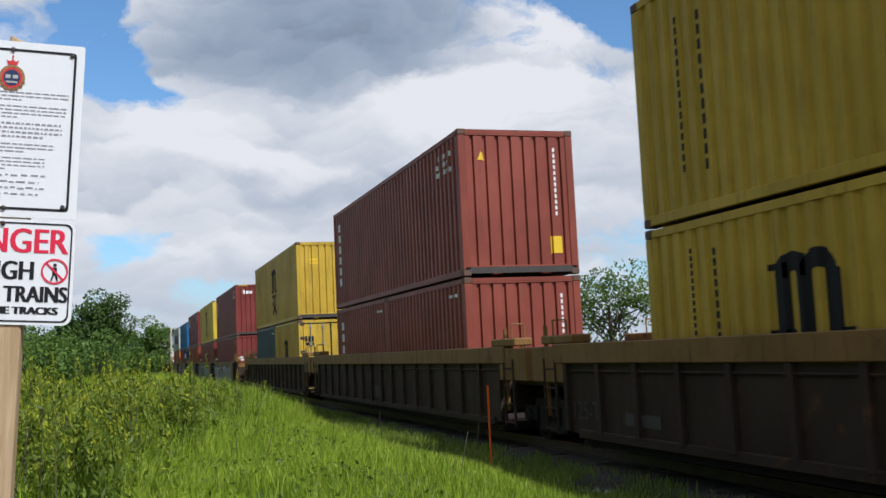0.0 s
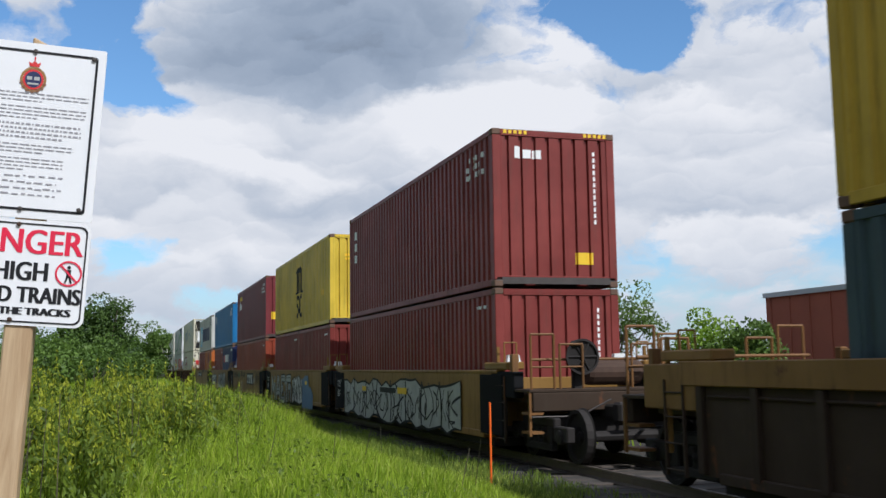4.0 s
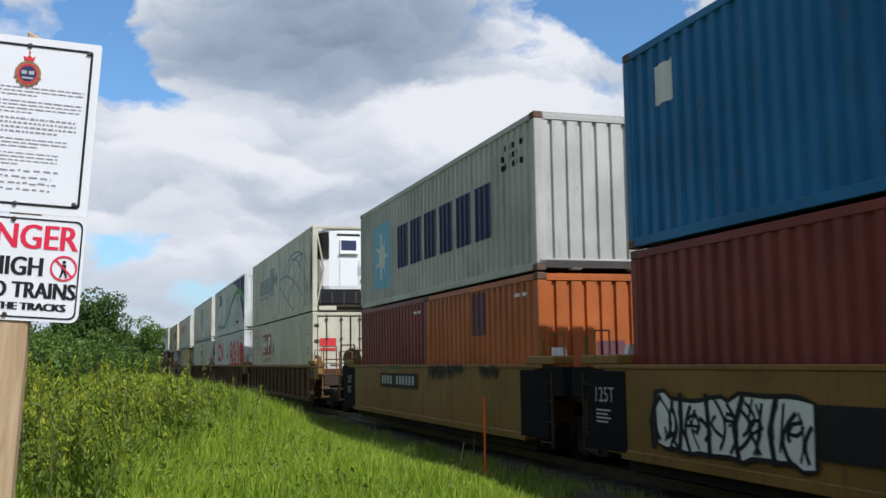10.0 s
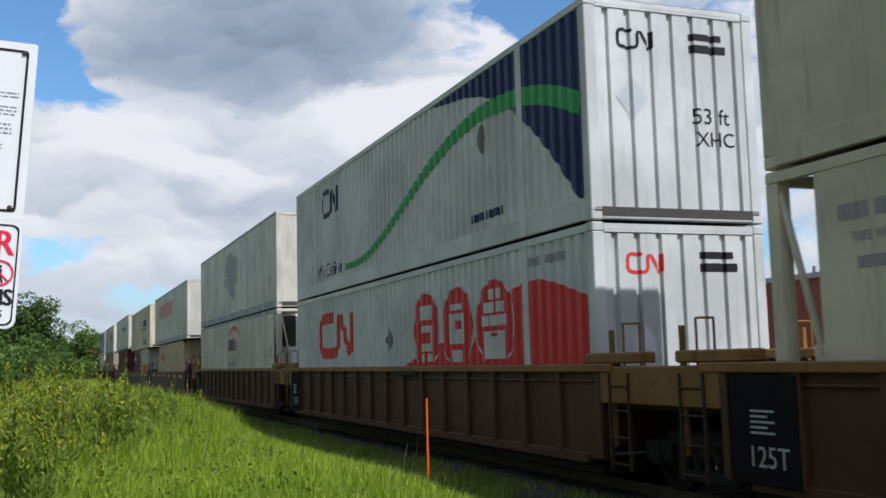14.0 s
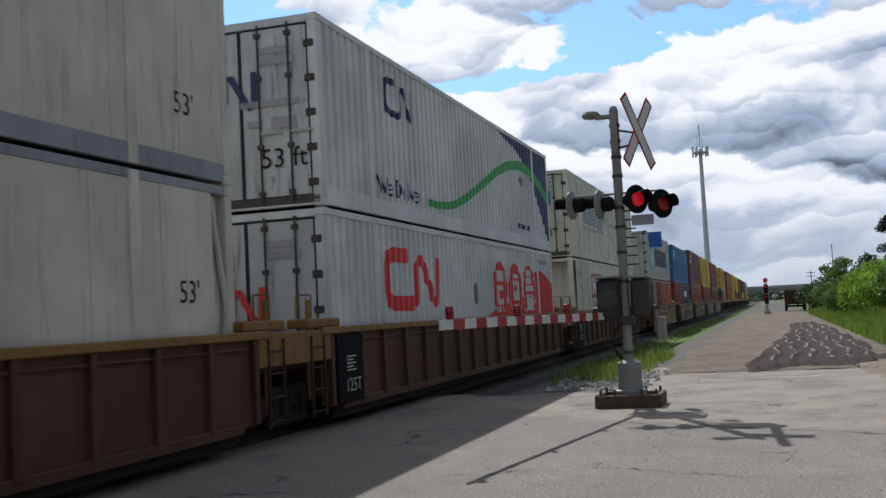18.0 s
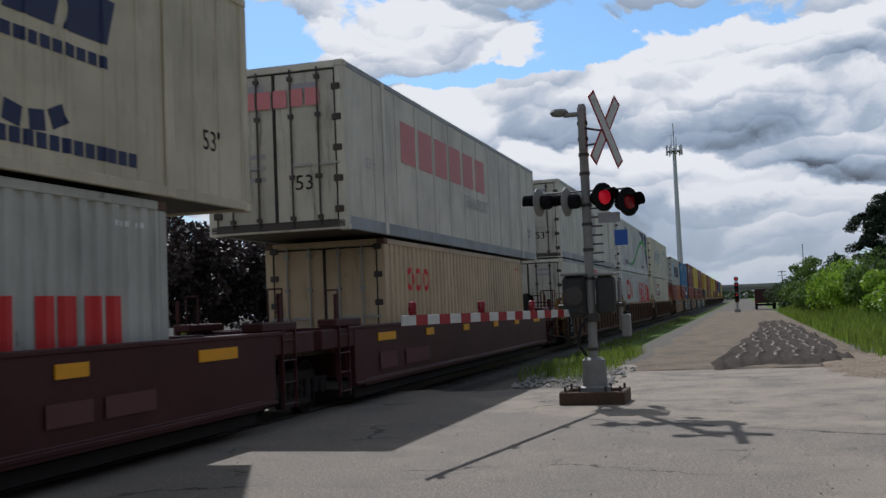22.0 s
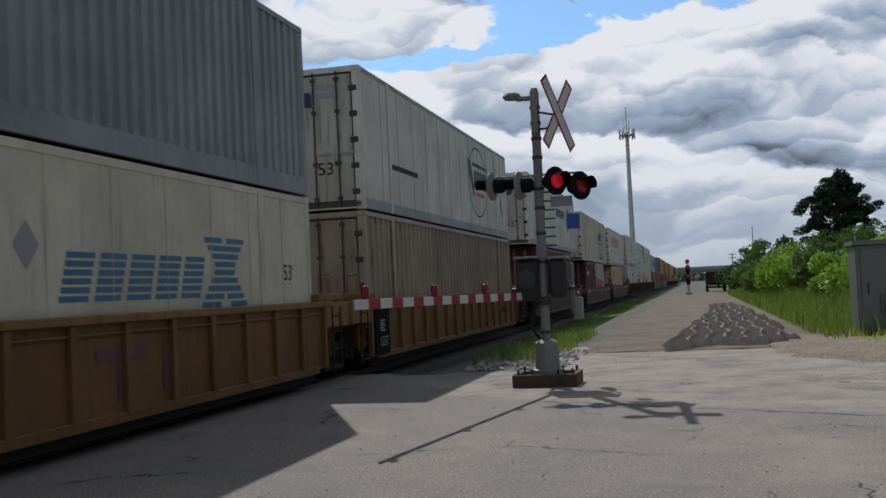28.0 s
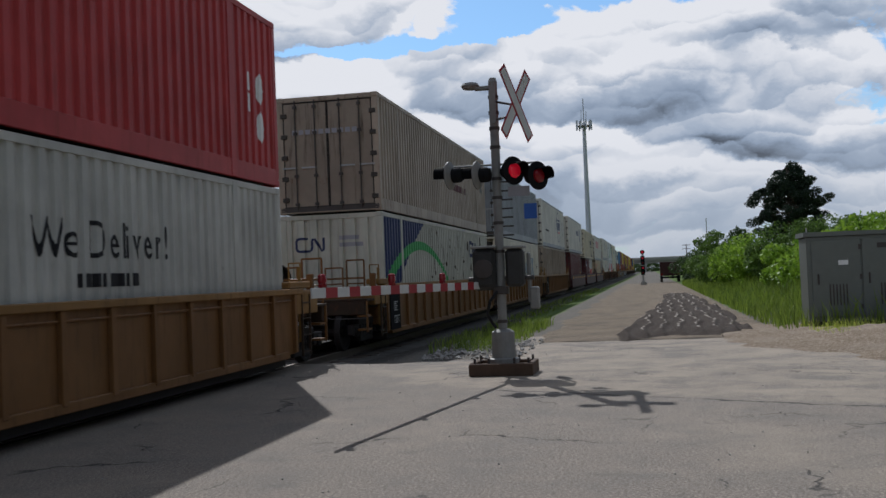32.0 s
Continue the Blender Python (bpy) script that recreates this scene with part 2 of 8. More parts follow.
CHALK = paint("chipped white container paint", (0.5, 0.485, 0.4), 0.25, dirt=0.4)
GREENISH = paint("weathered cream container paint", (0.60, 0.555, 0.425), 0.2, dirt=0.35)
CARBROWN = paint("rusty ochre car paint", (0.086, 0.038, 0.019), 0.75, 0.65, 0.7)
CARRUST = paint("orange ochre car paint", (0.185, 0.086, 0.027), 0.5, 0.6, 0.6)
CAROCHRE = paint("ochre yellow car paint", (0.235, 0.125, 0.029), 0.5, 0.6, 0.6)
CARDARK = paint("grimy brown car paint", (0.045, 0.027, 0.016), 0.7, 0.75, 0.8)
CARMAROON = paint("maroon car paint", (0.058, 0.013, 0.014), 0.15, 0.6, 0.12)
BLACKPAINT = plain("black car paint", (0.014, 0.014, 0.015), 0.85, spec=0.05)
CASTING = plain("rust-stained corner steel", (0.13, 0.075, 0.05), 0.75, 0.1, 0.4)
STEEL = plain("worn dark steel", (0.07, 0.06, 0.055), 0.6, 0.4, 0.3)
RUSTED = plain("rusted steel", (0.062, 0.034, 0.022), 0.8, 0.1, 0.4)
GALV = plain("galvanised steel", (0.34, 0.34, 0.33), 0.55, 0.5, 0.25)
MASTGREY = plain("grimy painted steel", (0.23, 0.225, 0.21), 0.65, 0.2, 0.35, 5.0)
FOOTING = plain("rusty oiled timber", (0.085, 0.052, 0.034), 0.9, 0, 0.4, 7.0)
GREYBLUE = plain("worn pale blue paint", (0.30, 0.36, 0.55), 0.6, 0, 0.3, 3.0)
ALU = plain("bare aluminium", (0.55, 0.56, 0.57), 0.4, 0.8, 0.1)
INK_BLACK = plain("black lettering paint", (0.016, 0.016, 0.018), 0.65, spec=0.2)
INK_WHITE = plain("white lettering paint", (0.75, 0.75, 0.73), 0.55)
INK_BLUE = plain("teal blue lettering paint", (0.05, 0.16, 0.27), 0.5)
INK_RED = plain("red lettering paint", (0.60, 0.035, 0.035), 0.5)
INK_BRICK = plain("brick red lettering paint", (0.27, 0.03, 0.03), 0.5)
RUSTCHIP = plain("dark flaked rust", (0.045, 0.026, 0.018), 0.9, 0, 0.4)
INK_PINK = plain("faded red lettering paint", (0.55, 0.19, 0.20), 0.55)
INK_NAVY = plain("navy lettering paint", (0.020, 0.029, 0.088), 0.55)
INK_GREEN = plain("green stripe paint", (0.05, 0.33, 0.09), 0.5)
INK_SKY = plain("light blue lettering paint", (0.22, 0.50, 0.66), 0.5)
INK_YELLOW = plain("yellow marking", (0.78, 0.50, 0.02), 0.5)
REFLECTOR = plain("amber reflector film", (0.80, 0.36, 0.008), 0.4)
INK_GREY = plain("grey lettering paint", (0.30, 0.29, 0.31), 0.55)
INK_PURPLE = plain("faded purple lettering paint", (0.13, 0.05, 0.06), 0.6)
TAG_GREY = plain("grey spray paint", (0.36, 0.37, 0.345), 0.6, 0, 0.45, 2.5)
TAG_TEAL = plain("faded teal spray paint", (0.085, 0.125, 0.055), 0.7, 0, 0.3, 2.5)
TAG_BLUE = plain("blue spray paint", (0.08, 0.15, 0.27), 0.6, 0, 0.2, 2.0)
REEFER = plain("white moulded plastic", (0.82, 0.82, 0.80), 0.35, 0, 0.05)
STAINED_SHADED = plain("stained cream plastic darkened for shade", (0.36, 0.31, 0.22), 0.6, 0, 0.35, 3.0)
BLACKPLASTIC = plain("black plastic", (0.014, 0.014, 0.015), 0.6, spec=0.2)
SIGNWHITE = plain("white sign sheet", (0.78, 0.78, 0.78), 0.4, 0, 0.04)
SIGNRED = plain("red sign film", (0.70, 0.02, 0.06), 0.4)
ARMRED = plain("weathered red film", (0.30, 0.018, 0.025), 0.55, 0, 0.25)
ARMWHITE = plain("weathered white film", (0.55, 0.55, 0.53), 0.55, 0, 0.2)
TIMBER, _n, _b = material("sawn timber", 0.75)
_co = _n.add("ShaderNodeTexCoord").outputs["Object"]
_f = _n.noise(_n.vmath("MULTIPLY", _co, (14, 14, 0.9)), 3.0, 8.0, 0.65, 0.6)
_n.t.links.new(_n.ramp(_f, [(0.3, (0.36, 0.23, 0.12)), (0.7, (0.56, 0.41, 0.25))]), _b.inputs["Base Color"])
bump(_n, _b, _f, 0.4, 0.004)
ORANGEPLASTIC = plain("orange plastic", (0.85, 0.13, 0.015), 0.45, 0, 0.08)
LEDRED = glow("lit red lamp", (0.7, 0.010, 0.03), 0.32)
LAMPRED = plain("dark red lens", (0.22, 0.01, 0.015), 0.15)

# ---- mesh helpers ----


def smooth01(a, b, v):
    t = np.clip((v - a) / (b - a), 0, 1)
    return t * t * (3 - 2 * t)


def box(bm, x0, x1, y0, y1, z0, z1):
    v = [bm.verts.new((x, y, z)) for x in (x0, x1) for y in (y0, y1) for z in (z0, z1)]
    for q in ((0, 1, 3, 2), (4, 6, 7, 5), (0, 4, 5, 1), (2, 3, 7, 6), (0, 2, 6, 4), (1, 5, 7, 3)):
        bm.faces.new([v[i] for i in q])
    return v


def boxes(*dims, bevel=0.0):
    bm = bmesh.new()
    for d in dims:
        box(bm, *d)
    bmesh.ops.recalc_face_normals(bm, faces=bm.faces)
    if bevel:
        bmesh.ops.bevel(bm, geom=bm.edges[:], offset=bevel, segments=1, affect="EDGES")
    return bm


def rod(bm, a, b, r, r2=None, seg=8):
    """A round bar from a to b."""
    a, b = Vector(a), Vector(b)
    q = (b - a).to_track_quat("Z", "Y").to_matrix()
    rings = []
    for p, rr in ((a, r), (b, r if r2 is None else r2)):
        rings.append([bm.verts.new(p + q @ Vector((math.cos(i * math.tau / seg) * rr, math.sin(i * math.tau / seg) * rr, 0))) for i in range(seg)])
    for i in range(seg):
        bm.faces.new((rings[0][i], rings[0][(i + 1) % seg], rings[1][(i + 1) % seg], rings[1][i]))
    bm.faces.new(rings[0][::-1])
    bm.faces.new(rings[1])
    return bm


def rods(*items, seg=8):
    bm = bmesh.new()
    for a, b, r in items:
        rod(bm, a, b, r, None, seg)
    return bm


def pipe(points, r, seg=8):
    bm = bmesh.new()
    for a, b in zip(points, points[1:]):
        rod(bm, a, b, r, None, seg)
    return bm


def lathe(profile, axis="Z", seg=20, centre=(0, 0, 0)):
    """A turned form: profile of (radius, along)."""
    bm = bmesh.new()
    c = Vector(centre)
    rings = []
    for r, h in profile:
        ring = []
        for i in range(seg):
            u, w = math.cos(i * math.tau / seg) * r, math.sin(i * math.tau / seg) * r
            p = {"Z": (u, w, h), "Y": (u, h, w), "X": (h, u, w)}[axis]
            ring.append(bm.verts.new(c + Vector(p)))
        rings.append(ring)
    for a, b in zip(rings, rings[1:]):
        for i in range(seg):
            bm.faces.new((a[i], a[(i + 1) % seg], b[(i + 1) % seg], b[i]))
    bm.faces.new(rings[0])
    bm.faces.new(rings[-1])
    bmesh.ops.recalc_face_normals(bm, faces=bm.faces)
    return bm


def mesh_of(name, bm):
    me = bpy.data.meshes.new(name)
    bm.to_mesh(me)
    bm.free()
    return me


def part(name, bm, mat, parent=None, label="", smooth=False):
    """Links a bmesh (or a shared mesh) as one object with its own material, under parent."""
    me = bm if isinstance(bm, bpy.types.Mesh) else mesh_of(name, bm)
    if not me.materials:
        me.materials.append(mat)
    if smooth:
        me.polygons.foreach_set("use_smooth", [True] * len(me.polygons))
    ob = new(name, me)
    if me.materials[0] != mat:
        ob.material_slots[0].link = "OBJECT"
        ob.material_slots[0].material = mat
    ob.parent = parent
    if label:
        ob["label"] = label
    return ob


def thing(name, label, category, group="", at=(0, 0, 0), turn=0.0):
    e = new(name)
    e.empty_display_size = 0.2
    e.matrix_world = pose(*at, 0, 0, turn)
    return tagged(e, label, category, group)


MESHES = {}


def shared(key, make):
    if key not in MESHES:
        MESHES[key] = mesh_of(key[0], make())
    return MESHES[key]


# ---- corrugated sheets and lettering that follows them ----


def wave(length, pitch, depth, outer=0.42, slope=0.14):
    """Break points (along, inset) of a trapezoid corrugation centred on a length that starts at 0."""
    n = max(1, round(length / pitch))
    p = length / n
    o, s = outer * p, slope * p
    pts = [(0.0, 0.0)]
    for i in range(n):
        a = i * p
        inner = p - o - 2 * s
        pts += [(a + o / 2, 0.0), (a + o / 2 + s, depth), (a + o / 2 + s + inner, depth), (a + o / 2 + 2 * s + inner, 0.0)]
    pts.append((length, 0.0))
    return pts


def inset_at(pts, u):
    lo, hi = 0, len(pts) - 1
    if u <= pts[0][0] or u >= pts[-1][0]:
        return 0.0
    while hi - lo > 1:
        mid = (lo + hi) // 2
        if pts[mid][0] <= u:
            lo = mid
        else:
            hi = mid
    (a, da), (b, db) = pts[lo], pts[hi]
    return da + (db - da) * (u - a) / max(1e-9, b - a)


def sheet(pts, u0, z0, z1, place):
    """A folded sheet; place(u, inset, z) gives its points."""
    bm = bmesh.new()
    rows = [[bm.verts.new(place(u0 + u, d, z)) for u, d in pts] for z in (z0, z1)]
    back = [[bm.verts.new(place(u0 + u, d + 0.075, z)) for u, d in (pts[0], pts[-1])] for z in (z0, z1)]
    for i in range(len(pts) - 1):
        bm.faces.new((rows[0][i], rows[0][i + 1], rows[1][i + 1], rows[1][i]))
    bm.faces.new((back[0][0], back[1][0], back[1][1], back[0][1]))
    bmesh.ops.recalc_face_normals(bm, faces=bm.faces[:-1])
    return bm


def text_mesh(body, size, spacing=1.0):
    """Flat letters in the x-z plane, lower left at the origin."""
    cu = bpy.data.curves.new("letters", "FONT")
    cu.body, cu.size, cu.space_character, cu.resolution_u = body, size, spacing, 3
    ob = bpy.data.objects.new("letters", cu)
    scene.collection.objects.link(ob)
    dg = bpy.context.evaluated_depsgraph_get()
    dg.update()
    me = bpy.data.meshes.new_from_object(ob.evaluated_get(dg))
    bm = bmesh.new()
    bm.from_mesh(me)
    bpy.data.objects.remove(ob)
    bpy.data.meshes.remove(me)
    for v in bm.verts:
        v.co = (v.co.x, 0, v.co.y)
    return bm


def text(body, x, z, h, stretch=1.0, spacing=1.0, width=None):
    bm = text_mesh(body, h / 0.72, spacing)
    if width:
        stretch = width / max(v.co.x for v in bm.verts)
    for v in bm.verts:
        v.co = (x + v.co.x * stretch, 0, z + v.co.z)
    return bm


def bars(items):
    """Plain bars: (x, z, width, height)."""
    bm = bmesh.new()
    for x, z, w, h in items:
        bm.faces.new([bm.verts.new(p) for p in ((x, 0, z), (x + w, 0, z), (x + w, 0, z + h), (x, 0, z + h))])
    return bm


def blocks(x, z, w, h, n, gap=0.22, slant=0.0):
    """A row of n plain upright blocks that stands in for a word mark."""
    bm = bmesh.new()
    p = w / n
    for i in range(n):
        a, b = x + i * p, x + i * p + p * (1 - gap)
        bm.faces.new([bm.verts.new(q) for q in ((a, 0, z), (b, 0, z), (b + slant, 0, z + h), (a + slant, 0, z + h))])
    return bm


def vbars(x, z, w, h, n):
    """A column of small plain marks, from the top down."""
    return bars([(x, z - (i + 1) * h / n, w, h / n * 0.68) for i in range(n)])


def poly(*pts):
    bm = bmesh.new()
    bm.faces.new([bm.verts.new((x, 0, z)) for x, z in pts])
    bm.normal_update()
    bmesh.ops.triangulate(bm, faces=bm.faces, ngon_method="EAR_CLIP")
    return bm


def band(pts, width):
    """A ribbon of even width along points (x, z), or with a width at each point (x, z, w)."""
    bm = bmesh.new()
    prev = None
    P = [Vector((p[0], 0, p[1])) for p in pts]
    for i, p in enumerate(P):
        t = (P[min(i + 1, len(P) - 1)] - P[max(i - 1, 0)]).normalized()
        nrm = Vector((-t.z, 0, t.x)) * ((pts[i][2] if len(pts[i]) > 2 else width) / 2)
        cur = (bm.verts.new(p + nrm), bm.verts.new(p - nrm))
        if prev:
            bm.faces.new((prev[0], prev[1], cur[1], cur[0]))
        prev = cur
    return bm


def oval(x, z, rx, rz, seg=28):
    return poly(*[(x + rx * math.cos(i * math.tau / seg), z + rz * math.sin(i * math.tau / seg)) for i in range(seg)])


def merged(*bms):
    out = bmesh.new()
    for b in bms:
        me = mesh_of("piece", b)
        out.from_mesh(me)
        bpy.data.meshes.remove(me)
    return out


SMALL = ("lettering_line", "numbering")


def islands(bm):
    """Splits a bmesh into its loose pieces."""
    out, seen = [], set()
    bm.faces.ensure_lookup_table()
    for f in bm.faces:
        if f in seen:
            continue
        group, todo = [], [f]
        seen.add(f)
        while todo:
            g = todo.pop()
            group.append(g)
            for e in g.edges:
                for k in e.link_faces:
                    if k not in seen:
                        seen.add(k)
                        todo.append(k)
        nb = bmesh.new()
        vm = {}
        for g in group:
            for v in g.verts:
                if v not in vm:
                    vm[v] = nb.verts.new(v.co)
            nb.faces.new([vm[v] for v in g.verts])
        out.append(nb)
    bm.free()
    return out


def lay(bm, pts, u0, place, lift=0.006):
    """Cuts flat marks at the folds of a sheet and lays them on it."""
    if len(pts) > 2:
        us = [v.co.x for v in bm.verts]
        if not us:
            return bm
        lo, hi = min(us), max(us)
        for u, _ in pts[1:-1]:
            c = u0 + u
            if lo < c < hi:
                bmesh.ops.bisect_plane(bm, geom=bm.verts[:] + bm.edges[:] + bm.faces[:], plane_co=(c, 0, 0), plane_no=(1, 0, 0))
    for v in bm.verts:
        v.co = place(v.co.x, inset_at(pts, v.co.x - u0) - lift, v.co.z)
    return bm


# ---- containers ----
HINGE = plain("grimy hinge steel", (0.06, 0.05, 0.042), 0.7, 0.2, 0.4)
STD, HC = 2.591, 2.896


class Container:
    """A container whose front end stands at x = 0, the rear at -L; the side towards the camera is y = -W / 2."""

    def __init__(self, L, H, paint_, style="iso", front="corr", rear="doors", label="", group="containers on the train", frame_mat=None, W=None):
        self.L, self.H, self.paint, self.style = L, H, paint_, style
        self.W = W or (2.59 if L > 15 else 2.438)
        fm = frame_mat or paint_
        L_, H_, W_ = self.L, self.H, self.W
        h = W_ / 2
        self.low = "lower" in label
        self.e = thing("shipping_container", label, "container", group)
        p = 0.16                                   # corner post
        nf = 0.46 if front == "reefer" else 0.0    # depth of an open machinery end
        nr = {"reefer": 0.46, "frame": 0.64}.get(rear, 0.0)
        self.body0, self.body1 = -L_ + nr, -nf
        span = L_ - nf - nr - (0 if nf else p) - (0 if nr else p)
        rail = 0.30 if L_ > 15 and style == "corr53" else (0.24 if style == "flat" else 0.14)
        edge = DARKGREY if style == "flat" and paint_ == WHITE else fm
        self.zlo, self.zhi = rail, H_ - 0.10
        if style in ("iso", "corr53"):
            self.pts = wave(span, 0.279, 0.036)
        elif style == "ribbed":
            self.pts = wave(span, 0.61, 0.018, 0.06, 0.03)
        elif style == "slat":
            self.pts = wave(span, 0.36, 0.04, 0.16, 0.05)
        else:
            self.pts = [(0, 0), (span, 0)]
        self.u0 = self.body0 + (0 if nr else p)
        self.skin = h - 0.012
        key = (L_, H_, style, front, rear)
        near = lambda u, d, z: (u, -self.skin + d, z)
        far = lambda u, d, z: (u, self.skin - d, z)
        self.near = near
        part("side_panel", shared(("side_near", key), lambda: sheet(self.pts, self.u0, self.zlo, self.zhi, near)), paint_, self.e)
        part("side_panel", shared(("side_far", key), lambda: sheet(self.pts, self.u0, self.zlo, self.zhi, far)), paint_, self.e)
        if style == "flat":
            n = 13
            seams = [self.u0 + (i + 1) * (L_ - nf - nr) / n for i in range(n - 1)]
            part("panel_seam", shared(("seams", key), lambda: boxes(*[(s - 0.006, s + 0.006, -h + 0.004, -h + 0.012, self.zlo, self.zhi) for s in seams])), fm, self.e)
        for s in (-1, 1):
            a, b = sorted((s * (h - 0.07), s * (h - 0.002)))
            part("top_rail", shared(("top_rail", s, key), lambda: boxes((-L_ + 0.08, -0.08, a, b, H_ - 0.11, H_ - 0.01), bevel=0.006)), edge, self.e)
            part("bottom_rail", shared(("bottom_rail", s, key), lambda: boxes((-L_ + 0.08, -0.08, a, b, 0.02, rail), bevel=0.006)), edge, self.e)
        part("roof", shared(("roof", key), lambda: sheet(wave(self.body1 - self.body0, 0.42 if style in ("iso", "corr53") else 9.0, 0.018), self.body0, -h + 0.06, h - 0.06, lambda u, d, z: (u, z, H_ - 0.012 - d))), paint_, self.e)
        part("floor", shared(("floor", key), lambda: boxes((self.body0, self.body1, -h + 0.05, h - 0.05, 0.05, 0.17))), STEEL, self.e)
        for xe in (-p, -L_):
            for s in (-1, 1):
                a, b = sorted((s * h, s * (h - p)))
                part("corner_post", shared(("corner_post", xe, s, key), lambda: boxes((xe, xe + p, a, b, 0.118, H_ - 0.118), bevel=0.012)), fm, self.e)
        for xe in (0, -L_ + 0.178):
            for s in (-1, 1):
                for z in (0, H_ - 0.118):
                    a, b = sorted((s * (h + 0.004), s * (h - 0.162)))
                    x1 = xe + (0.004 if xe == 0 else 0)
                    part("corner_casting", shared(("corner_casting", xe, s, z, key), lambda: boxes((xe - 0.178, x1, a, b, z, z + 0.118), bevel=0.015)), CASTING if style == "iso" else fm, self.e)
        if L_ > 15:
            off = (L_ - 12.19) / 2
            for x in (-off - 0.09, -L_ + off - 0.09):
                for s in (-1, 1):
                    a, b = sorted((s * (h - 0.03), s * (h + 0.006)))
                    part("stacking_post", shared(("stacking_post", x, s, key), lambda: boxes((x, x + 0.18, a, b, 0.02, H_ - 0.02), bevel=0.01)), fm, self.e)
        self.ends = {}
        self.end(front, 1, fm)
        self.end(rear, -1, fm)

    def end(self, kind, way, fm):
        L, H, h = self.L, self.H, self.W / 2
        x0 = 0.0 if way > 0 else -L
        if kind in ("reefer", "frame"):
            x0 -= way * (0.46 if kind == "reefer" else 0.64)
        p = 0.16
        key = (kind, way, L, H, self.W)
        pts = wave(2 * h - 2 * p, 0.265, 0.05, 0.70, 0.055) if kind == "corr" else [(0, 0), (2 * h - 2 * p, 0)]
        if kind == "wide":
            pts = wave(2 * h - 2 * p, 0.33, 0.05, 0.72, 0.05)
        flush = 0.008 if kind == "doors" else 0.02
        put = (lambda u, d, z: (x0 - way * (flush + d), u * way, z))
        self.ends[way] = (pts, -h + p, put)
        xa, xb = sorted((x0 - way * 0.14, x0 - way * 0.004))
        if kind == "corr":
            part("end_rail", shared(("end_rail_low", key), lambda: boxes((xa, xb, -h + p, h - p, 0.125, 0.20), bevel=0.008)), fm, self.e)
            for s in (-1, 1):
                part("sill_pad", shared(("sill_pad", s, key), lambda: boxes((xa, xb, *sorted((s * 0.42, s * 0.62)), 0.02, 0.125), bevel=0.02)), fm, self.e)
        else:
            part("end_rail", shared(("end_rail_low", key), lambda: boxes((xa, xb, -h + p, h - p, 0.02, 0.15), bevel=0.008)), fm, self.e)
        part("end_rail", shared(("end_rail_high", key), lambda: boxes((xa, xb, -h + p, h - p, H - 0.13, H - 0.01), bevel=0.008)), fm, self.e)
        if kind in ("corr", "wide", "reefer", "flat", "frame"):
            part("end_panel", shared(("end_panel", key), lambda: sheet(pts, -h + p, 0.15, H - 0.12, put)), self.paint, self.e)
        if kind == "doors":
            for s in (-1, 1):
                a, b = sorted((s * 0.006, s * (h - p)))
                xd, xe = sorted((x0 - way * 0.06, x0 - way * 0.012))
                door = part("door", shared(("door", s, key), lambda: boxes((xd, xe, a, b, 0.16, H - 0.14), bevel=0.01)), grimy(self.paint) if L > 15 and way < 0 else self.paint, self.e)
                xg, xh = sorted((x0 - way * 0.011, x0 - way * 0.002))
                part("gasket", shared(("gasket", s, key), lambda: boxes((xg, xh, a, a + 0.022, 0.16, H - 0.14), (xg, xh, b - 0.022, b, 0.16, H - 0.14), (xg, xh, a + 0.022, b - 0.022, 0.16, 0.185), (xg, xh, a + 0.022, b - 0.022, H - 0.165, H - 0.14))), BLACKPLASTIC, door, "black rubber door seal")
                xr = x0 + way * 0.018
                for f in (0.28, 0.72):
                    y = s * (h - p) * f
                    part("lock_rod", shared(("lock_rod", s, f, key), lambda: merged(rods(((xr, y, 0.1), (xr, y, H - 0.1), 0.017)), boxes(*[(xr - 0.03, xr + 0.02, y - 0.045, y + 0.045, z, z + 0.07) for z in (0.2, 0.9, H - 0.95, H - 0.3)]))), STEEL if L > 15 else GALV, door)
                    part("door_handle", shared(("door_handle", s, f, key), lambda: boxes((xr - 0.012, xr + 0.012, y - 0.02, y + 0.36 * s if s > 0 else y + 0.02, 1.12, 1.16) if s > 0 else (xr - 0.012, xr + 0.012, y - 0.36, y + 0.02, 1.12, 1.16))), GALV, door)
                for z in (0.30, 0.82, 1.34, 1.86, 2.38):
                    part("hinge", shared(("hinge", s, z, key), lambda: boxes((x0 - 0.024, x0 + 0.024, s * (h - p) - 0.10, s * (h - p) + 0.06, z, z + 0.11), bevel=0.01)), HINGE if L > 15 else STEEL, door)
        if kind == "frame":
            # an open end: corner posts stand clear of the wall, tied by rails and slanting braces
            xo = sorted((x0 + way * 0.54, x0 + way * 0.63))
            for z in (0.03, H - 0.13):
                part("end_rail", boxes((*xo, -h + p, h - p, z, z + 0.11), bevel=0.008), fm, self.e)
            for s in (-1, 1):
                part("frame_brace", rods(((x0 + way * 0.50, s * (h - 0.06), H - 0.22), (x0 + way * 0.06, s * (h - 0.06), 1.18), 0.035)), fm, self.e)
                part("brace_plate", boxes((*sorted((x0, x0 + way * 0.16)), *sorted((s * (h - 0.04), s * (h - 0.09))), 1.10, 1.28), bevel=0.01), fm, self.e)
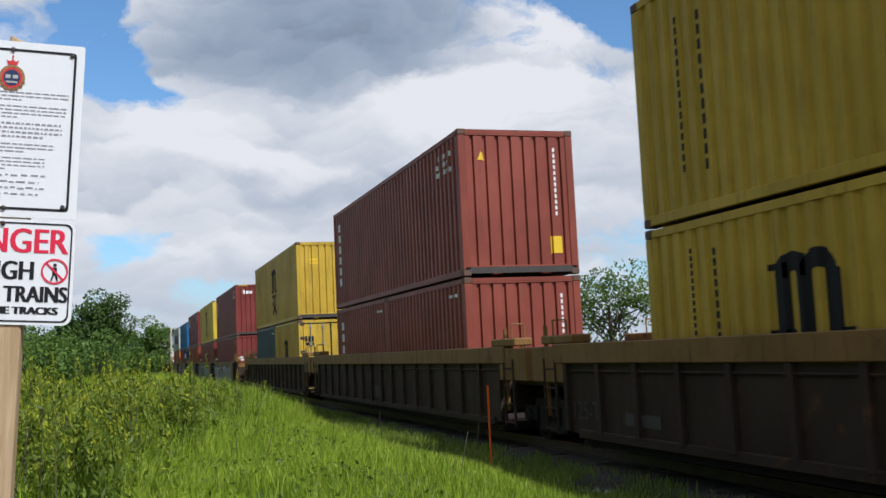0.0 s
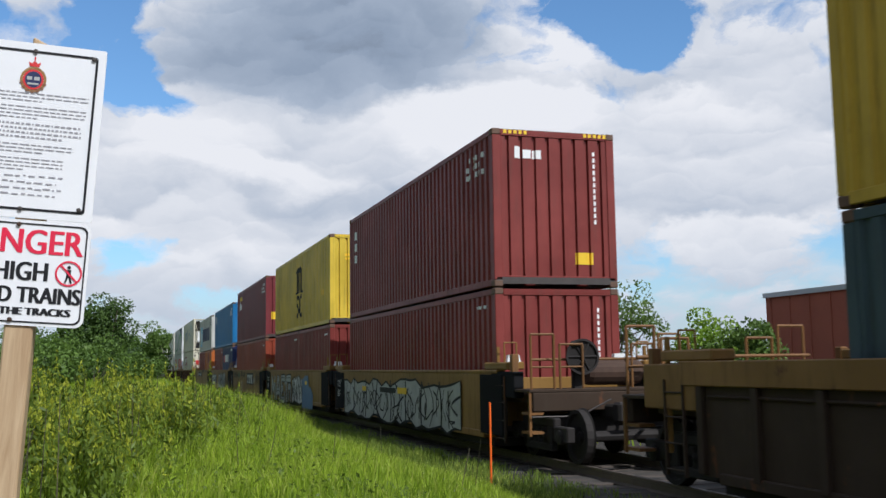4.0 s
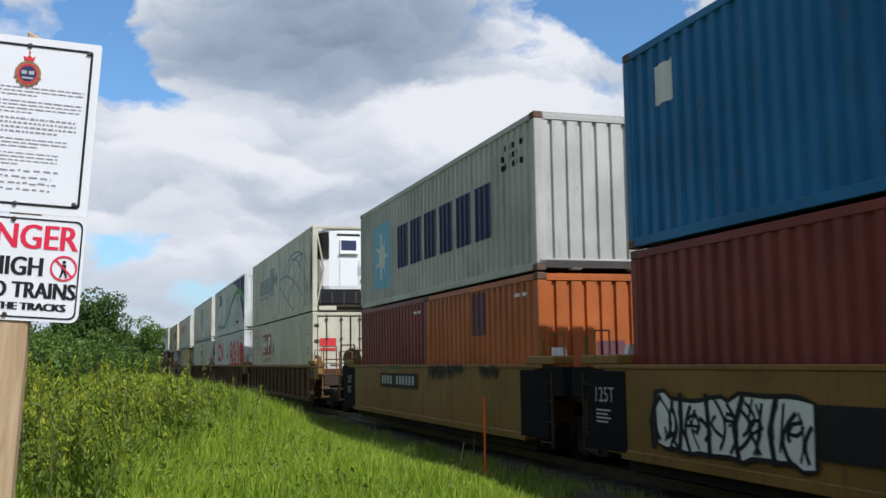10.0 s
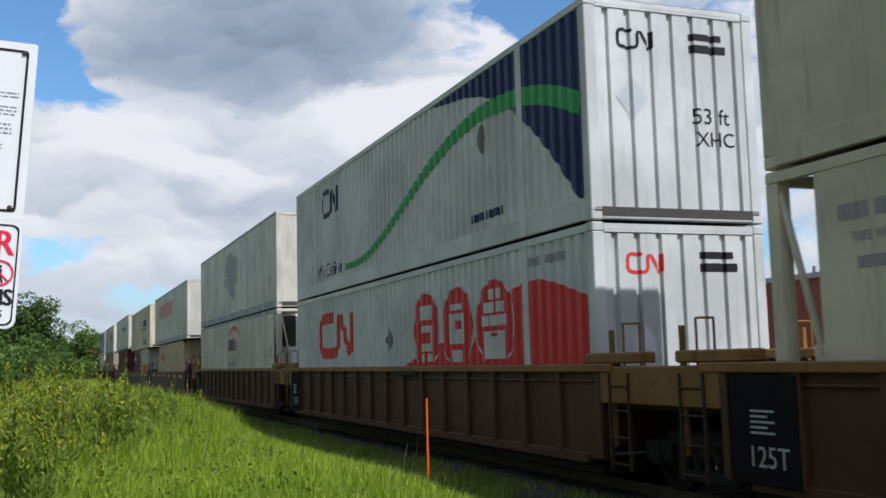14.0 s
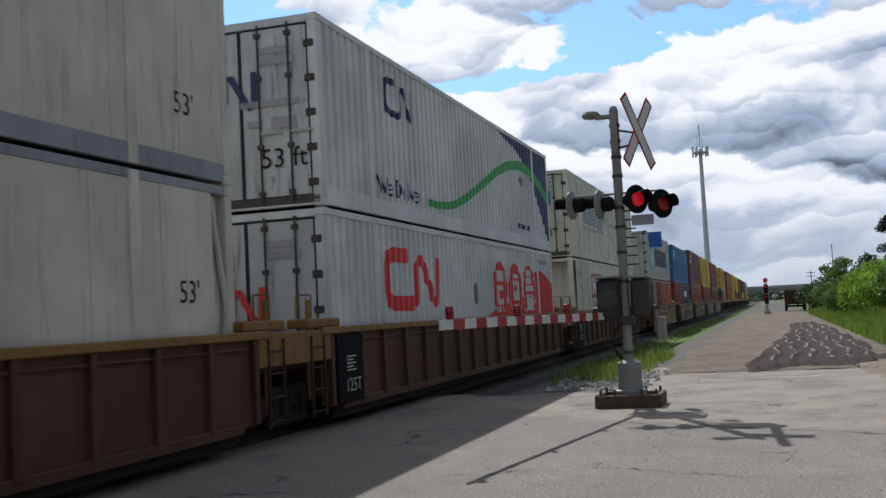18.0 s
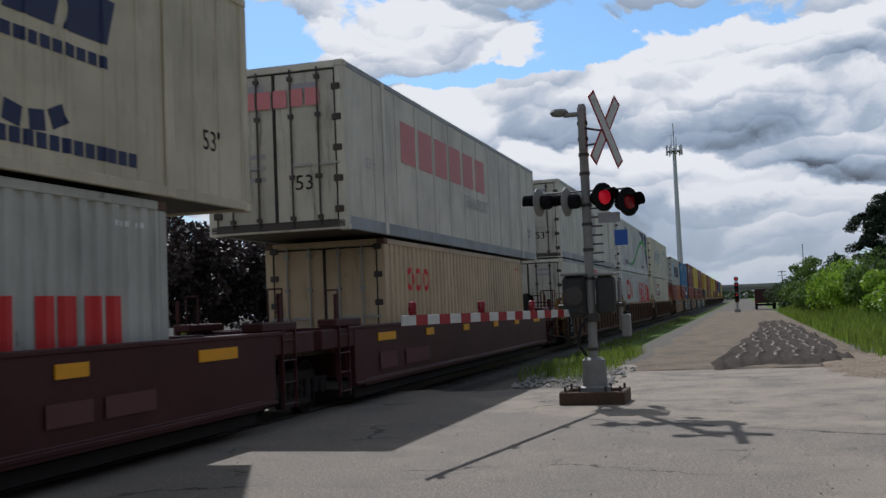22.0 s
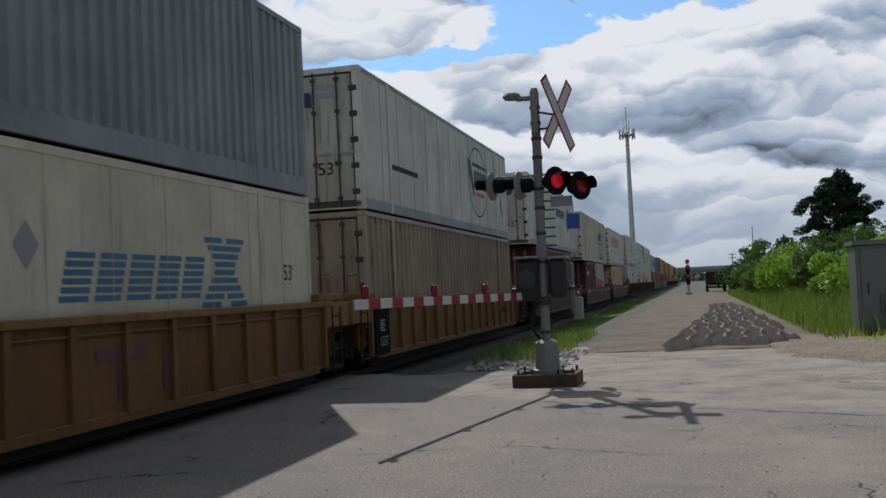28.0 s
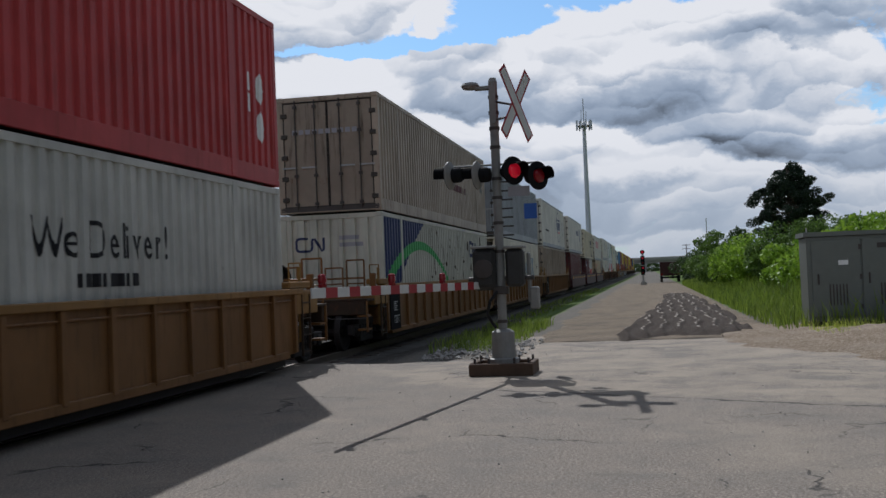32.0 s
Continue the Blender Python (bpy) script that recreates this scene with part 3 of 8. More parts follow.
        if kind == "reefer":
            q = lambda a, b: tuple(sorted((x0 + way * a, x0 + way * b)))
            part("end_rail", boxes((*q(0.36, 0.455), -h + p, h - p, H - 0.10, H - 0.015), bevel=0.008), fm, self.e)
            rim = [(-1.12, -0.05), (-1.10, 0.08), (-1.02, 0.22), (-0.90, 0.32), (-0.72, 0.38), (-0.36, 0.405), (0.0, 0.41)]
            rim = rim + [(-y, d) for y, d in rim[-2::-1]]

            def shell(z0, z1, a=0, b=None, out=0.0):
                bm = bmesh.new()
                pts_ = rim[a:b]
                rows = []
                for z, k in ((z0, 0.94 if z0 < 1 else 1.0), (z0 + 0.12, 1.0), (z1 - 0.1, 1.0), (z1, 0.96)):
                    rows.append([bm.verts.new((x0 + way * (d * k + out), y * (k + out * 0.4), z)) for y, d in pts_])
                for r0, r1 in zip(rows, rows[1:]):
                    for i in range(len(pts_) - 1):
                        bm.faces.new((r0[i], r0[i + 1], r1[i + 1], r1[i]))
                bm.faces.new(rows[0])
                bm.faces.new(rows[-1])
                bmesh.ops.recalc_face_normals(bm, faces=bm.faces)
                return bm
            # the rear unit's plastic is stained, and coloured darker for the shade there
            shell_mat = REEFER if way > 0 else STAINED_SHADED
            unit = part("cooling_unit", shell(0.74, 2.80), shell_mat, self.e, "white moulded cooling unit" if way > 0 else "stained cream cooling unit, coloured darker for shade")
            for a_, b_ in ((0, 5), (8, 13)):   # both rounded flanks
                g = part("grille", shell(1.78, 2.70, a_, b_, 0.02), BLACKPLASTIC, unit, "black louvred grille")
                for k in range(7):
                    part("louvre", shell(1.84 + k * 0.11, 1.86 + k * 0.11, a_, b_, 0.03), STEEL, g)
            seam = [bars([(-0.72, 1.72, 1.44, 0.012), (-0.36, 0.86, 0.012, 0.86), (0.30, 0.86, 0.012, 0.86), (-0.72, 0.86, 0.012, 1.86), (0.71, 0.86, 0.012, 1.86)])]
            for bm in seam:
                for v in bm.verts:
                    v.co = (x0 + way * (0.415 - 0.045 * (abs(v.co.x) / 0.72) ** 3), v.co.x * way, v.co.z)
                part("panel_seam", bm, BLACKPLASTIC, unit)
            part("control_box", boxes((*q(0.40, 0.46), -0.36, 0.26, 1.98, 2.44), bevel=0.015), shell_mat, unit)
            part("control_panel", boxes((*q(0.462, 0.468), -0.31, 0.21, 2.06, 2.40)), INK_NAVY, unit, "dark blue control panel")
            part("control_shelf", boxes((*q(0.40, 0.52), -0.38, 0.28, 1.93, 1.975), bevel=0.01), shell_mat, unit)
            part("filler_cap", lathe([(0.07, 0.40), (0.07, 0.43), (0.03, 0.44)] if way > 0 else [(0.07, -0.40), (0.07, -0.43), (0.03, -0.44)], "X", 14, (x0, 0.42 * way, 1.02)), BLACKPLASTIC, unit)
            part("word_bar", boxes((*q(0.411, 0.417), -0.45, 0.35, 2.56, 2.63)), INK_BLACK, unit)
            tank = part("fuel_tank", boxes((*q(0.0, 0.40), -1.06, 1.06, 0.24, 0.68), bevel=0.03), BLACKPLASTIC, self.e, "black ribbed fuel tank")
            for k in range(6):
                part("tank_rib", boxes((*q(0.395, 0.415), -1.05 + k * 0.41, -1.01 + k * 0.41, 0.25, 0.67)), STEEL, tank)
            for s in (-1, 1):
                yb = s * (h - 0.05)
                for za, zb in ((0.15, 1.42), (H - 0.15, 1.42)):
                    part("frame_brace", rods(((x0 + way * 0.02, yb, za), (x0 + way * 0.34, yb, zb), 0.04)), fm, self.e)
                    part("frame_brace", rods(((x0 + way * 0.40, s * (h - 0.14), za), (x0 + way * 0.40, s * (h - 0.40), zb), 0.03)), fm, self.e)
                part("recess_wall", boxes((*q(-0.03, 0.27), *sorted((s * (h - 0.10), s * (h - 0.13))), 0.16, H - 0.13)), fm, self.e)
                part("brace_plate", boxes((*q(0.28, 0.42), yb - 0.02, yb + 0.02, 1.32, 1.52), bevel=0.008), fm, self.e)
                part("sill_pad", boxes((*q(0.36, 0.462), s * 0.78 - 0.3, s * 0.78 + 0.3, 0.03, 0.17), bevel=0.01), fm, self.e)
            part("diamond_placard", boxes((*q(0.408, 0.416), 0.42 * way - 0.16, 0.42 * way + 0.16, 1.2, 1.52)), ALU, unit)
            self.ends[way] = ([(0, 0), (2 * h - 2 * p, 0)], -h + p, (lambda u2, d, z: (x0 + way * (0.41 - d), u2 * way, z)))

    def mark(self, bm, mat, name="marking", label="", raw=False, split=True):
        """Paint on the side towards the camera; x runs from -L to 0. On a lower container it is set above the car's side."""
        if self.low and not raw:
            for v in bm.verts:
                v.co.z = 1.14 + (v.co.z - 0.45) * 0.68
        if name == "company_mark" and split:
            for piece in islands(bm):
                part("mark_block", lay(piece, self.pts, self.u0, self.near), mat, self.e, label)
            return None
        ob = part(name, lay(bm, self.pts, self.u0, self.near), mat, self.e, label)
        if name in SMALL:
            ob["kind"] = "stuff"
        return ob

    def mark_end(self, bm, mat, way=1, name="marking", label="", lift=0.006):
        pts, u0, put = self.ends[way]
        if name == "company_mark":
            for piece in islands(bm):
                part("mark_block", lay(piece, pts, u0, put, lift), mat, self.e, label)
            return None
        ob = part(name, lay(bm, pts, u0, put, lift), mat, self.e, label)
        if name in SMALL:
            ob["kind"] = "stuff"
        return ob

# ---- well cars ----
CARTOP = paint("worn ochre chord paint", (0.24, 0.125, 0.035), 0.6, 0.6, 0.6)
PLACARD = plain("grimy grey placard metal", (0.17, 0.165, 0.145), 0.55, 0.2, 0.4, 5.0)
STENCIL = plain("faded stencil paint", (0.075, 0.068, 0.058), 0.8)
STENCIL_RED = plain("worn dark red stencil paint", (0.12, 0.045, 0.045), 0.8)
# running gear coloured near black to stand for the shade under the cars
BOGIE = plain("shaded black running gear", (0.021, 0.017, 0.015), 0.8, 0.1, 0.35)
INK_PALE = plain("dull white stencil paint", (0.42, 0.42, 0.40), 0.6)


def bogie(car, x, mat=None):
    b = part("bogie", shared(("bogie",), lambda: boxes((-0.25, 0.25, -1.05, 1.05, 0.42, 0.72), (-0.16, 0.16, -0.5, 0.5, 0.72, 0.86), bevel=0.03)), BOGIE, car)
    b.location = (x, 0, 0)
    for s in (-1, 1):
        def side_frame():
            bm = boxes((-1.15, -0.62, s * 1.02 - 0.07, s * 1.02 + 0.07, 0.34, 0.58), (0.62, 1.15, s * 1.02 - 0.07, s * 1.02 + 0.07, 0.34, 0.58),
                       (-0.66, 0.66, s * 1.02 - 0.06, s * 1.02 + 0.06, 0.56, 0.70), (-0.52, 0.52, s * 1.02 - 0.06, s * 1.02 + 0.06, 0.18, 0.30),
                       (-0.52, -0.34, s * 1.02 - 0.06, s * 1.02 + 0.06, 0.28, 0.58), (0.34, 0.52, s * 1.02 - 0.06, s * 1.02 + 0.06, 0.28, 0.58))
            bmesh.ops.bevel(bm, geom=bm.edges[:], offset=0.02, segments=1, affect="EDGES")
            return bm
        part("side_frame", shared(("side_frame", s), side_frame), BOGIE, b)
        part("spring_nest", shared(("spring_nest", s), lambda: merged(*[lathe([(0.07, 0.30), (0.05, 0.36), (0.07, 0.42), (0.05, 0.48), (0.07, 0.55)], "Z", 10, (dx, s * 1.02, 0)) for dx in (-0.2, 0.0, 0.2)])), BOGIE, b)
    for ax in (-0.89, 0.89):
        for s in (-1, 1):
            w = part("wheel", shared(("wheel", s), lambda: lathe([(0.10, s * -0.03), (0.16, s * 0.0), (0.34, s * 0.01), (0.36, s * 0.06), (0.419, s * 0.06), (0.419, s * -0.05), (0.445, s * -0.07), (0.30, s * -0.06)], "Y", 24)), BOGIE, b)
            w.location = (ax, s * 0.76, 0.42)
            part("axle_cap", shared(("axle_cap", s, ax), lambda: lathe([(0.11, s * 0.28), (0.11, s * 0.36), (0.05, s * 0.38)], "Y", 12, (ax, s * 0.76, 0.42))), BOGIE, b)
        part("axle", shared(("axle", ax), lambda: rods(((ax, -0.78, 0.42), (ax, 0.78, 0.42), 0.08))), BOGIE, b)


def hoop(x, y0, z0, z1, w, r=0.014, along="y"):
    d = (0, w, 0) if along == "y" else (w, 0, 0)
    return pipe([(x, y0, z0), (x, y0, z1), (x + d[0], y0 + d[1], z1), (x + d[0], y0 + d[1], z0)], r, 6)


def well_car(pitch, kind, mat, label, front_end=False, rear_end=False, ribs_mat=None):
    """One unit of an articulated well car, centred on x = 0. front_end / rear_end: it closes the car with a coupler."""
    car = thing("well_car", label, "rail car", "units of the train")
    half = pitch / 2
    big = pitch > 17
    well = 8.35 if big else 6.42
    y = 1.46
    heavy = mat == CARDARK
    ztop, zch, zlow = ((1.56, 1.28, 0.30) if heavy else (1.46, 1.36, 0.32)) if kind == "ribbed" else ((1.46, 1.40, 0.34) if kind == "smooth" else (1.33, 1.27, 0.38))
    rm = ribs_mat or mat
    top = CARTOP if mat in (CARDARK, CARBROWN, CARRUST) else mat
    key = (kind, pitch, heavy)
    for s in (-1, 1):
        a = lambda o, i: tuple(sorted((s * o, s * i)))
        part("top_chord", shared(("top_chord", s, key), lambda: boxes((-well - 0.3, well + 0.3, *a(y, y - 0.15), zch, ztop), bevel=0.012)), top, car)
        part("side_sheet", shared(("side_sheet", s, key), lambda: boxes((-well, well, *a(y - 0.08 if kind == "ribbed" else y - 0.015, y - 0.12), zlow, zch))), rm, car)
        part("bottom_chord", shared(("bottom_chord", s, key), lambda: boxes((-well + 0.4, well - 0.4, *a(y - (0.03 if kind == "ribbed" else 0.0), y - 0.3), zlow - 0.06, zlow + 0.06), bevel=0.01)), rm, car)
        if kind == "ribbed":
            n = round(2 * well / 1.06)
            for i in range(n + 1):
                x = -well + 0.06 + i * (2 * well - 0.12) / n
                part("rib", shared(("rib", s, heavy), lambda: boxes((-0.055, 0.055, *a(y - 0.015, y - 0.085), zlow + 0.02, zch - 0.002), bevel=0.008)), rm, car).location = (x, 0, 0)
            part("pipe", shared(("side_pipe", s, key), lambda: rods(((-well + 0.2, s * (y - 0.06), zch - 0.11), (well - 0.2, s * (y - 0.06), zch - 0.11), 0.018), seg=6)), rm, car)
        elif kind == "maroon":
            for x, w in ((-6.8, 0.46), (-4.2, 0.24), (-1.4, 0.23), (1.5, 0.23), (4.0, 0.25), (6.8, 0.46)):
                part("reflector", shared(("reflector", s, w), lambda: boxes((-w, w, *a(y + 0.004, y - 0.015), 1.04, 1.18))), REFLECTOR, car, "amber yellow reflector").location = (x, 0, 0)
            # the long panel joints and the skirt's lower flange
            part("skirt_flange", shared(("skirt_flange", s, key), lambda: boxes((-well, well, *a(y + 0.02, y - 0.02), zlow - 0.02, zlow + 0.03), bevel=0.008)), rm, car)
        # end sills over the bogies
        for w in (-1, 1):
            x0, x1 = sorted((w * well, w * (half - 0.12)))
            part("end_sill", shared(("end_sill", s, w, key), lambda: boxes((x0, x1, *a(y - 0.02, y - 0.20), 1.0, ztop - 0.03), bevel=0.015)), BLACKPAINT if kind == "smooth" else top, car)
            if kind != "maroon" and mat != CARDARK and (w < 0 or kind == "smooth"):
                x0, x1 = (-well - 0.55, -well + 0.55) if kind == "smooth" else (-well + 0.18, -well + 1.12)
                if w > 0:
                    x0, x1 = -x1, -x0
                panel = part("weight_panel", shared(("weight_panel", s, w, key), lambda: boxes((x0, x1, *a(y + 0.002, y - 0.1), zlow + 0.02, zch - 0.02), bevel=0.006)), BLACKPAINT, car, "black stencil panel")
                if s < 0 and w < 0:
                    zt = 0.98 if kind == "smooth" else 0.50
                    bm = text("125T", x0 + 0.24, zt, 0.20, width=0.58)
                    for v in bm.verts:
                        v.co = (v.co.x, -y - 0.006, v.co.z)
                    part("load_limit", shared(("load_limit", key), lambda: bm), INK_PALE, panel, "white stencilled load limit")
                    lines = bars([(x0 + 0.3, zt - 0.12 - 0.05 * k, 0.42 - 0.1 * (k % 2), 0.022) for k in range(4)] if kind == "smooth" else [(x0 + 0.3, zt + 0.30 + 0.05 * k, 0.34 - 0.1 * (k % 2), 0.022) for k in range(5)])
                    for v in lines.verts:
                        v.co = (v.co.x, -y - 0.006, v.co.z)
                    part("stencil_line", shared(("stencil_line", key), lambda: lines), INK_PALE, panel)["kind"] = "stuff"
            # sill step that carries the container's corner
            x0, x1 = sorted((w * (well - 0.35), w * (well + 0.75)))
            part("corner_stand", shared(("corner_stand", s, w, key), lambda: boxes((x0, x1, *a(y - 0.02, y - 0.34), ztop, ztop + 0.13), bevel=0.02)), top, car)
    # closed floor plate, added to stop light passing under the car
    part("well_floor", shared(("well_floor", key), lambda: boxes((-well + 0.3, well - 0.3, -1.3, 1.3, 0.13, 0.28), bevel=0.01)), BOGIE, car)
    for w in (-1, 1):
        x0, x1 = sorted((w * (well - 0.04), w * (well + 0.06)))
        part("bulkhead", shared(("bulkhead", w, key), lambda: boxes((x0, x1, -1.3, 1.3, 0.5, 1.32), bevel=0.01)), rm, car)
        x0, x1 = sorted((w * (well + 0.06), w * (half - 0.02)))
        part("end_deck", shared(("end_deck", w, key), lambda: boxes((x0, x1, -1.2, 1.2, 0.92, 1.06), (x0, x1, -0.3, 0.3, 0.72, 0.92), bevel=0.01)), CARDARK, car)
        part("walkway", shared(("walkway", w, key), lambda: boxes(*[(x0 + 0.05, x1 - 0.05, -1.1 + k * 0.17, -1.0 + k * 0.17, 1.06, 1.10) for k in range(13)])), STEEL, car)
        xs = w * (well + 0.45)
        for s in (-1, 1):
            part("grab_iron", shared(("grab_iron", s, w, key), lambda: hoop(xs, s * 1.36, 1.3, 1.92, -s * 0.22)), CAROCHRE if kind != "maroon" else mat, car, "tall hooped grab iron")
            part("corner_bar", shared(("corner_bar", s, w, key), lambda: boxes((xs - 0.22, xs - 0.17, s * 1.40 - 0.025, s * 1.40 + 0.025, 0.5, 1.85))), CAROCHRE if kind != "maroon" else mat, car)
            part("ladder", shared(("ladder", s, w, key), lambda: merged(boxes((xs - 0.23, xs - 0.20, s * 1.44 - 0.02, s * 1.44 + 0.02, 0.25, 1.35), (xs + 0.18, xs + 0.21, s * 1.44 - 0.02, s * 1.44 + 0.02, 0.25, 1.35)), rods(*[((xs - 0.22, s * 1.45, z), (xs + 0.2, s * 1.45, z), 0.013) for z in (0.32, 0.62, 0.92, 1.2)], seg=6))), CARDARK if kind != "maroon" else mat, car)
    if kind == "smooth":
        for w in (-1, 1):
            for s in (-1, 1):
                def guide():
                    bm = boxes((-0.05, 0.05, -0.16, 0.16, 0.0, 0.26))
                    for v in bm.verts:
                        if v.co.z > 0.1:
                            v.co.y *= 0.6
                    return bm
                g = part("corner_guide", shared(("corner_guide",), guide), INK_WHITE, car, "white painted corner guide")
                g.location = (w * (well - 0.02), s * 1.02, 1.46)
    bogie(car, half)
    if rear_end:
        bogie(car, -half + 0.6)
    for w, on in ((1, front_end), (-1, rear_end)):
        if not on:
            continue
        xe = w * half
        q = lambda a, b: tuple(sorted((xe + w * a, xe + w * b)))
        rust = CARRUST if kind != "maroon" else mat
        part("buffer_beam", boxes((*q(0.35, 0.5), -1.36, 1.36, 0.80, 1.10), bevel=0.015), CARDARK if kind != "maroon" else mat, car)
        part("platform", boxes((*q(-0.3, 0.5), -1.42, 1.42, 1.10, 1.15), bevel=0.01), CARDARK, car)
        part("coupler", boxes((*q(0.3, 0.95), -0.12, 0.12, 0.66, 0.9), (*q(0.9, 1.15), -0.2, 0.14, 0.62, 0.94), bevel=0.04), BOGIE, car, "cast knuckle coupler")
        part("air_hose", pipe([(xe + w * 0.5, 0.35, 0.85), (xe + w * 0.75, 0.36, 0.62), (xe + w * 0.95, 0.3, 0.5), (xe + w * 1.1, 0.2, 0.52)], 0.028), BLACKPLASTIC, car)
        part("uncoupling_lever", pipe([(xe + w * 0.52, -1.4, 0.72), (xe + w * 0.58, -0.6, 0.72), (xe + w * 0.7, -0.1, 0.98)], 0.014, 6), STEEL, car)
        for y0 in (-1.36, -0.86, 0.42, 0.92):
            rail = part("end_rail", hoop(xe + w * 0.44, y0, 1.12, 2.02 if abs(y0) > 0.9 else 1.86, 0.40, 0.021), rust, car)
            part("rail_bar", rods(((xe + w * 0.44, y0, 1.5), (xe + w * 0.44, y0 + 0.40, 1.5), 0.016)), rust, rail)
        for s in (-1, 1):
            for z in (0.45, 0.75):
                part("step", boxes((*q(0.1, 0.48), *sorted((s * 1.40, s * 1.18)), z, z + 0.04)), rust, car)
            part("step_hanger", boxes((*q(0.44, 0.48), *sorted((s * 1.42, s * 1.38)), 0.42, 1.12)), rust, car)
            part("corner_post", boxes((*q(-0.34, -0.22), *sorted((s * 1.42, s * 1.30)), 1.1, 1.72), bevel=0.012), rust, car)
        part("cross_rail", rods(((xe + w * 0.30, -1.3, 1.62), (xe + w * 0.30, 1.3, 1.62), 0.022)), rust, car)
        if w > 0:
            stand = part("brake_stand", boxes((*q(0.16, 0.26), -0.55, -0.35, 1.12, 1.92), bevel=0.02), BOGIE, car)
            wheel = lathe([(0.29, 0.0), (0.29, 0.035), (0.255, 0.035), (0.255, 0.0)], "X", 28, (xe + w * 0.40, -0.45, 1.66))
            part("hand_brake_wheel", wheel, BOGIE, stand)
            for k in range(6):
                part("spoke", rods(((xe + w * 0.41, -0.45, 1.66), (xe + w * 0.41, -0.45 + 0.27 * math.cos(k * math.pi / 3), 1.66 + 0.27 * math.sin(k * math.pi / 3)), 0.018), seg=6), BOGIE, stand)
            part("gear_case", lathe([(0.03, 0.02), (0.15, 0.05), (0.17, 0.18), (0.03, 0.2)], "X", 14, (xe + w * 0.2, -0.45, 1.66)), BOGIE, stand)
            tank = part("air_reservoir", lathe([(0.02, -0.55), (0.2, -0.5), (0.22, -0.42), (0.22, 0.42), (0.2, 0.5), (0.02, 0.55)], "Y", 16, (xe - 0.35, 0.45, 1.40)), RUSTED, car, "rusty air reservoir tank")
            part("tank_strap", lathe([(0.226, 0.2), (0.226, 0.26)], "Y", 16, (xe - 0.35, 0.45, 1.40)), BOGIE, tank)
    return car


def car_mark(car, bm, mat, y=1.467, label=""):
    for v in bm.verts:
        v.co = (v.co.x, -y, v.co.z)
    return part("marking", bm, mat, car, label)


# ---- the train: units from the head to the tail ----
# the head edge of each unit's containers along the track at 12 s, and the metres the train has gone by then
GONE = [(0.0, -125.9), (4.0, -83.8), (8.0, -41.8), (12.0, 0.0), (14.5, 26.0), (17.0, 51.3), (20.0, 82.6), (24.0, 124.8), (28.0, 167.3), (32.0, 210.0)]
MOVING = []


def ride(ob, x, z):
    """Puts a thing on the train: x at 12 s, z above the rail."""
    MOVING.append((ob, x, z))
    return ob


def load(c, x, z):
    ride(c.e, x, z)
    return c


FLOOR = 0.325


def stack(x, lower, upper, z0=FLOOR):
    """Loads the lower containers (one, or two short ones) and the one above; returns them."""
    xx = x
    if upper.L > 15 and sum(l.L for l in lower) < 13:
        xx = x - (16.15 - 12.19) / 2
    if upper.L < 13 and lower[0].L > 15:
        x = x - (16.15 - 12.19) / 2
        xx = x + (16.15 - 12.19) / 2
    for l in lower:
        load(l, xx, z0)
        xx -= l.L + 0.03
    load(upper, x, z0 + lower[0].H + 0.025)


C20, C40, C53 = 6.06, 12.19, 16.15


def iso40(mat, label, H=HC, front="corr", rear="doors", marks=INK_WHITE, L=C40):
    c = Container(L, H, mat, "iso", front, rear, label)
    c.mark_end(vbars(0.78, H - 0.32, 0.045, 1.4, 12), marks, 1, "numbering")
    if not c.low:
        c.mark(bars([(-1.5 + 0.17 * k, H - 0.42 - 0.16 * j, 0.08, 0.10) for j in range(3) for k in range(6) if (j * 5 + k * 3) % 4]), marks, "numbering")
    else:
        c.mark(bars([(-1.0 + 0.07 * k, H - 0.34, 0.045, 0.06) for k in range(8) if k != 4]), marks, "numbering", "", True)
    return c


def warn(c, way=1):
    c.mark_end(bars([(-0.72, c.H - 0.72, 0.34, 0.09), (-0.72, c.H - 0.83, 0.34, 0.07)]), INK_YELLOW, way, "warning_label", "yellow warning label")


def hazard_corners(c):
    """Black and yellow hatching on the upper end rail."""
    h = c.W / 2
    for s in (-1, 1):
        bm = bars([(s * (h - 0.42) - 0.2 + k * 0.1, c.H - 0.09, 0.06, 0.07) for k in range(5)])
        for v in bm.verts:
            v.co = (0.003, v.co.x, v.co.z)
        part("hazard_hatching", bm, INK_YELLOW, c.e)


def three_legs(x, z, w, h, t):
    """Three stout legs joined by two arches, with slab feet."""
    p = (w - t) / 2
    xs_ = [x + t / 2 + k * p for k in range(3)]
    legs = [bars([(c - t / 2, z, t, h * (0.80 if k else 0.95))]) for k, c in enumerate(xs_)]
    arches = [band([(l + p * (0.5 - 0.5 * math.cos(u)), z + h * 0.76 + h * 0.2 * math.sin(u)) for u in [i * math.pi / 10 for i in range(11)]], t * 0.82) for l in xs_[:2]]
    feet = bars([(xs_[0] - t * 0.95, z - 0.02, t * 1.7, h * 0.09), (xs_[2] - t * 0.4, z - 0.02, t * 1.6, h * 0.09), (xs_[0] - t * 0.9, z + h * 0.86, t * 0.9, h * 0.09)])
    return [*legs, *arches, feet]


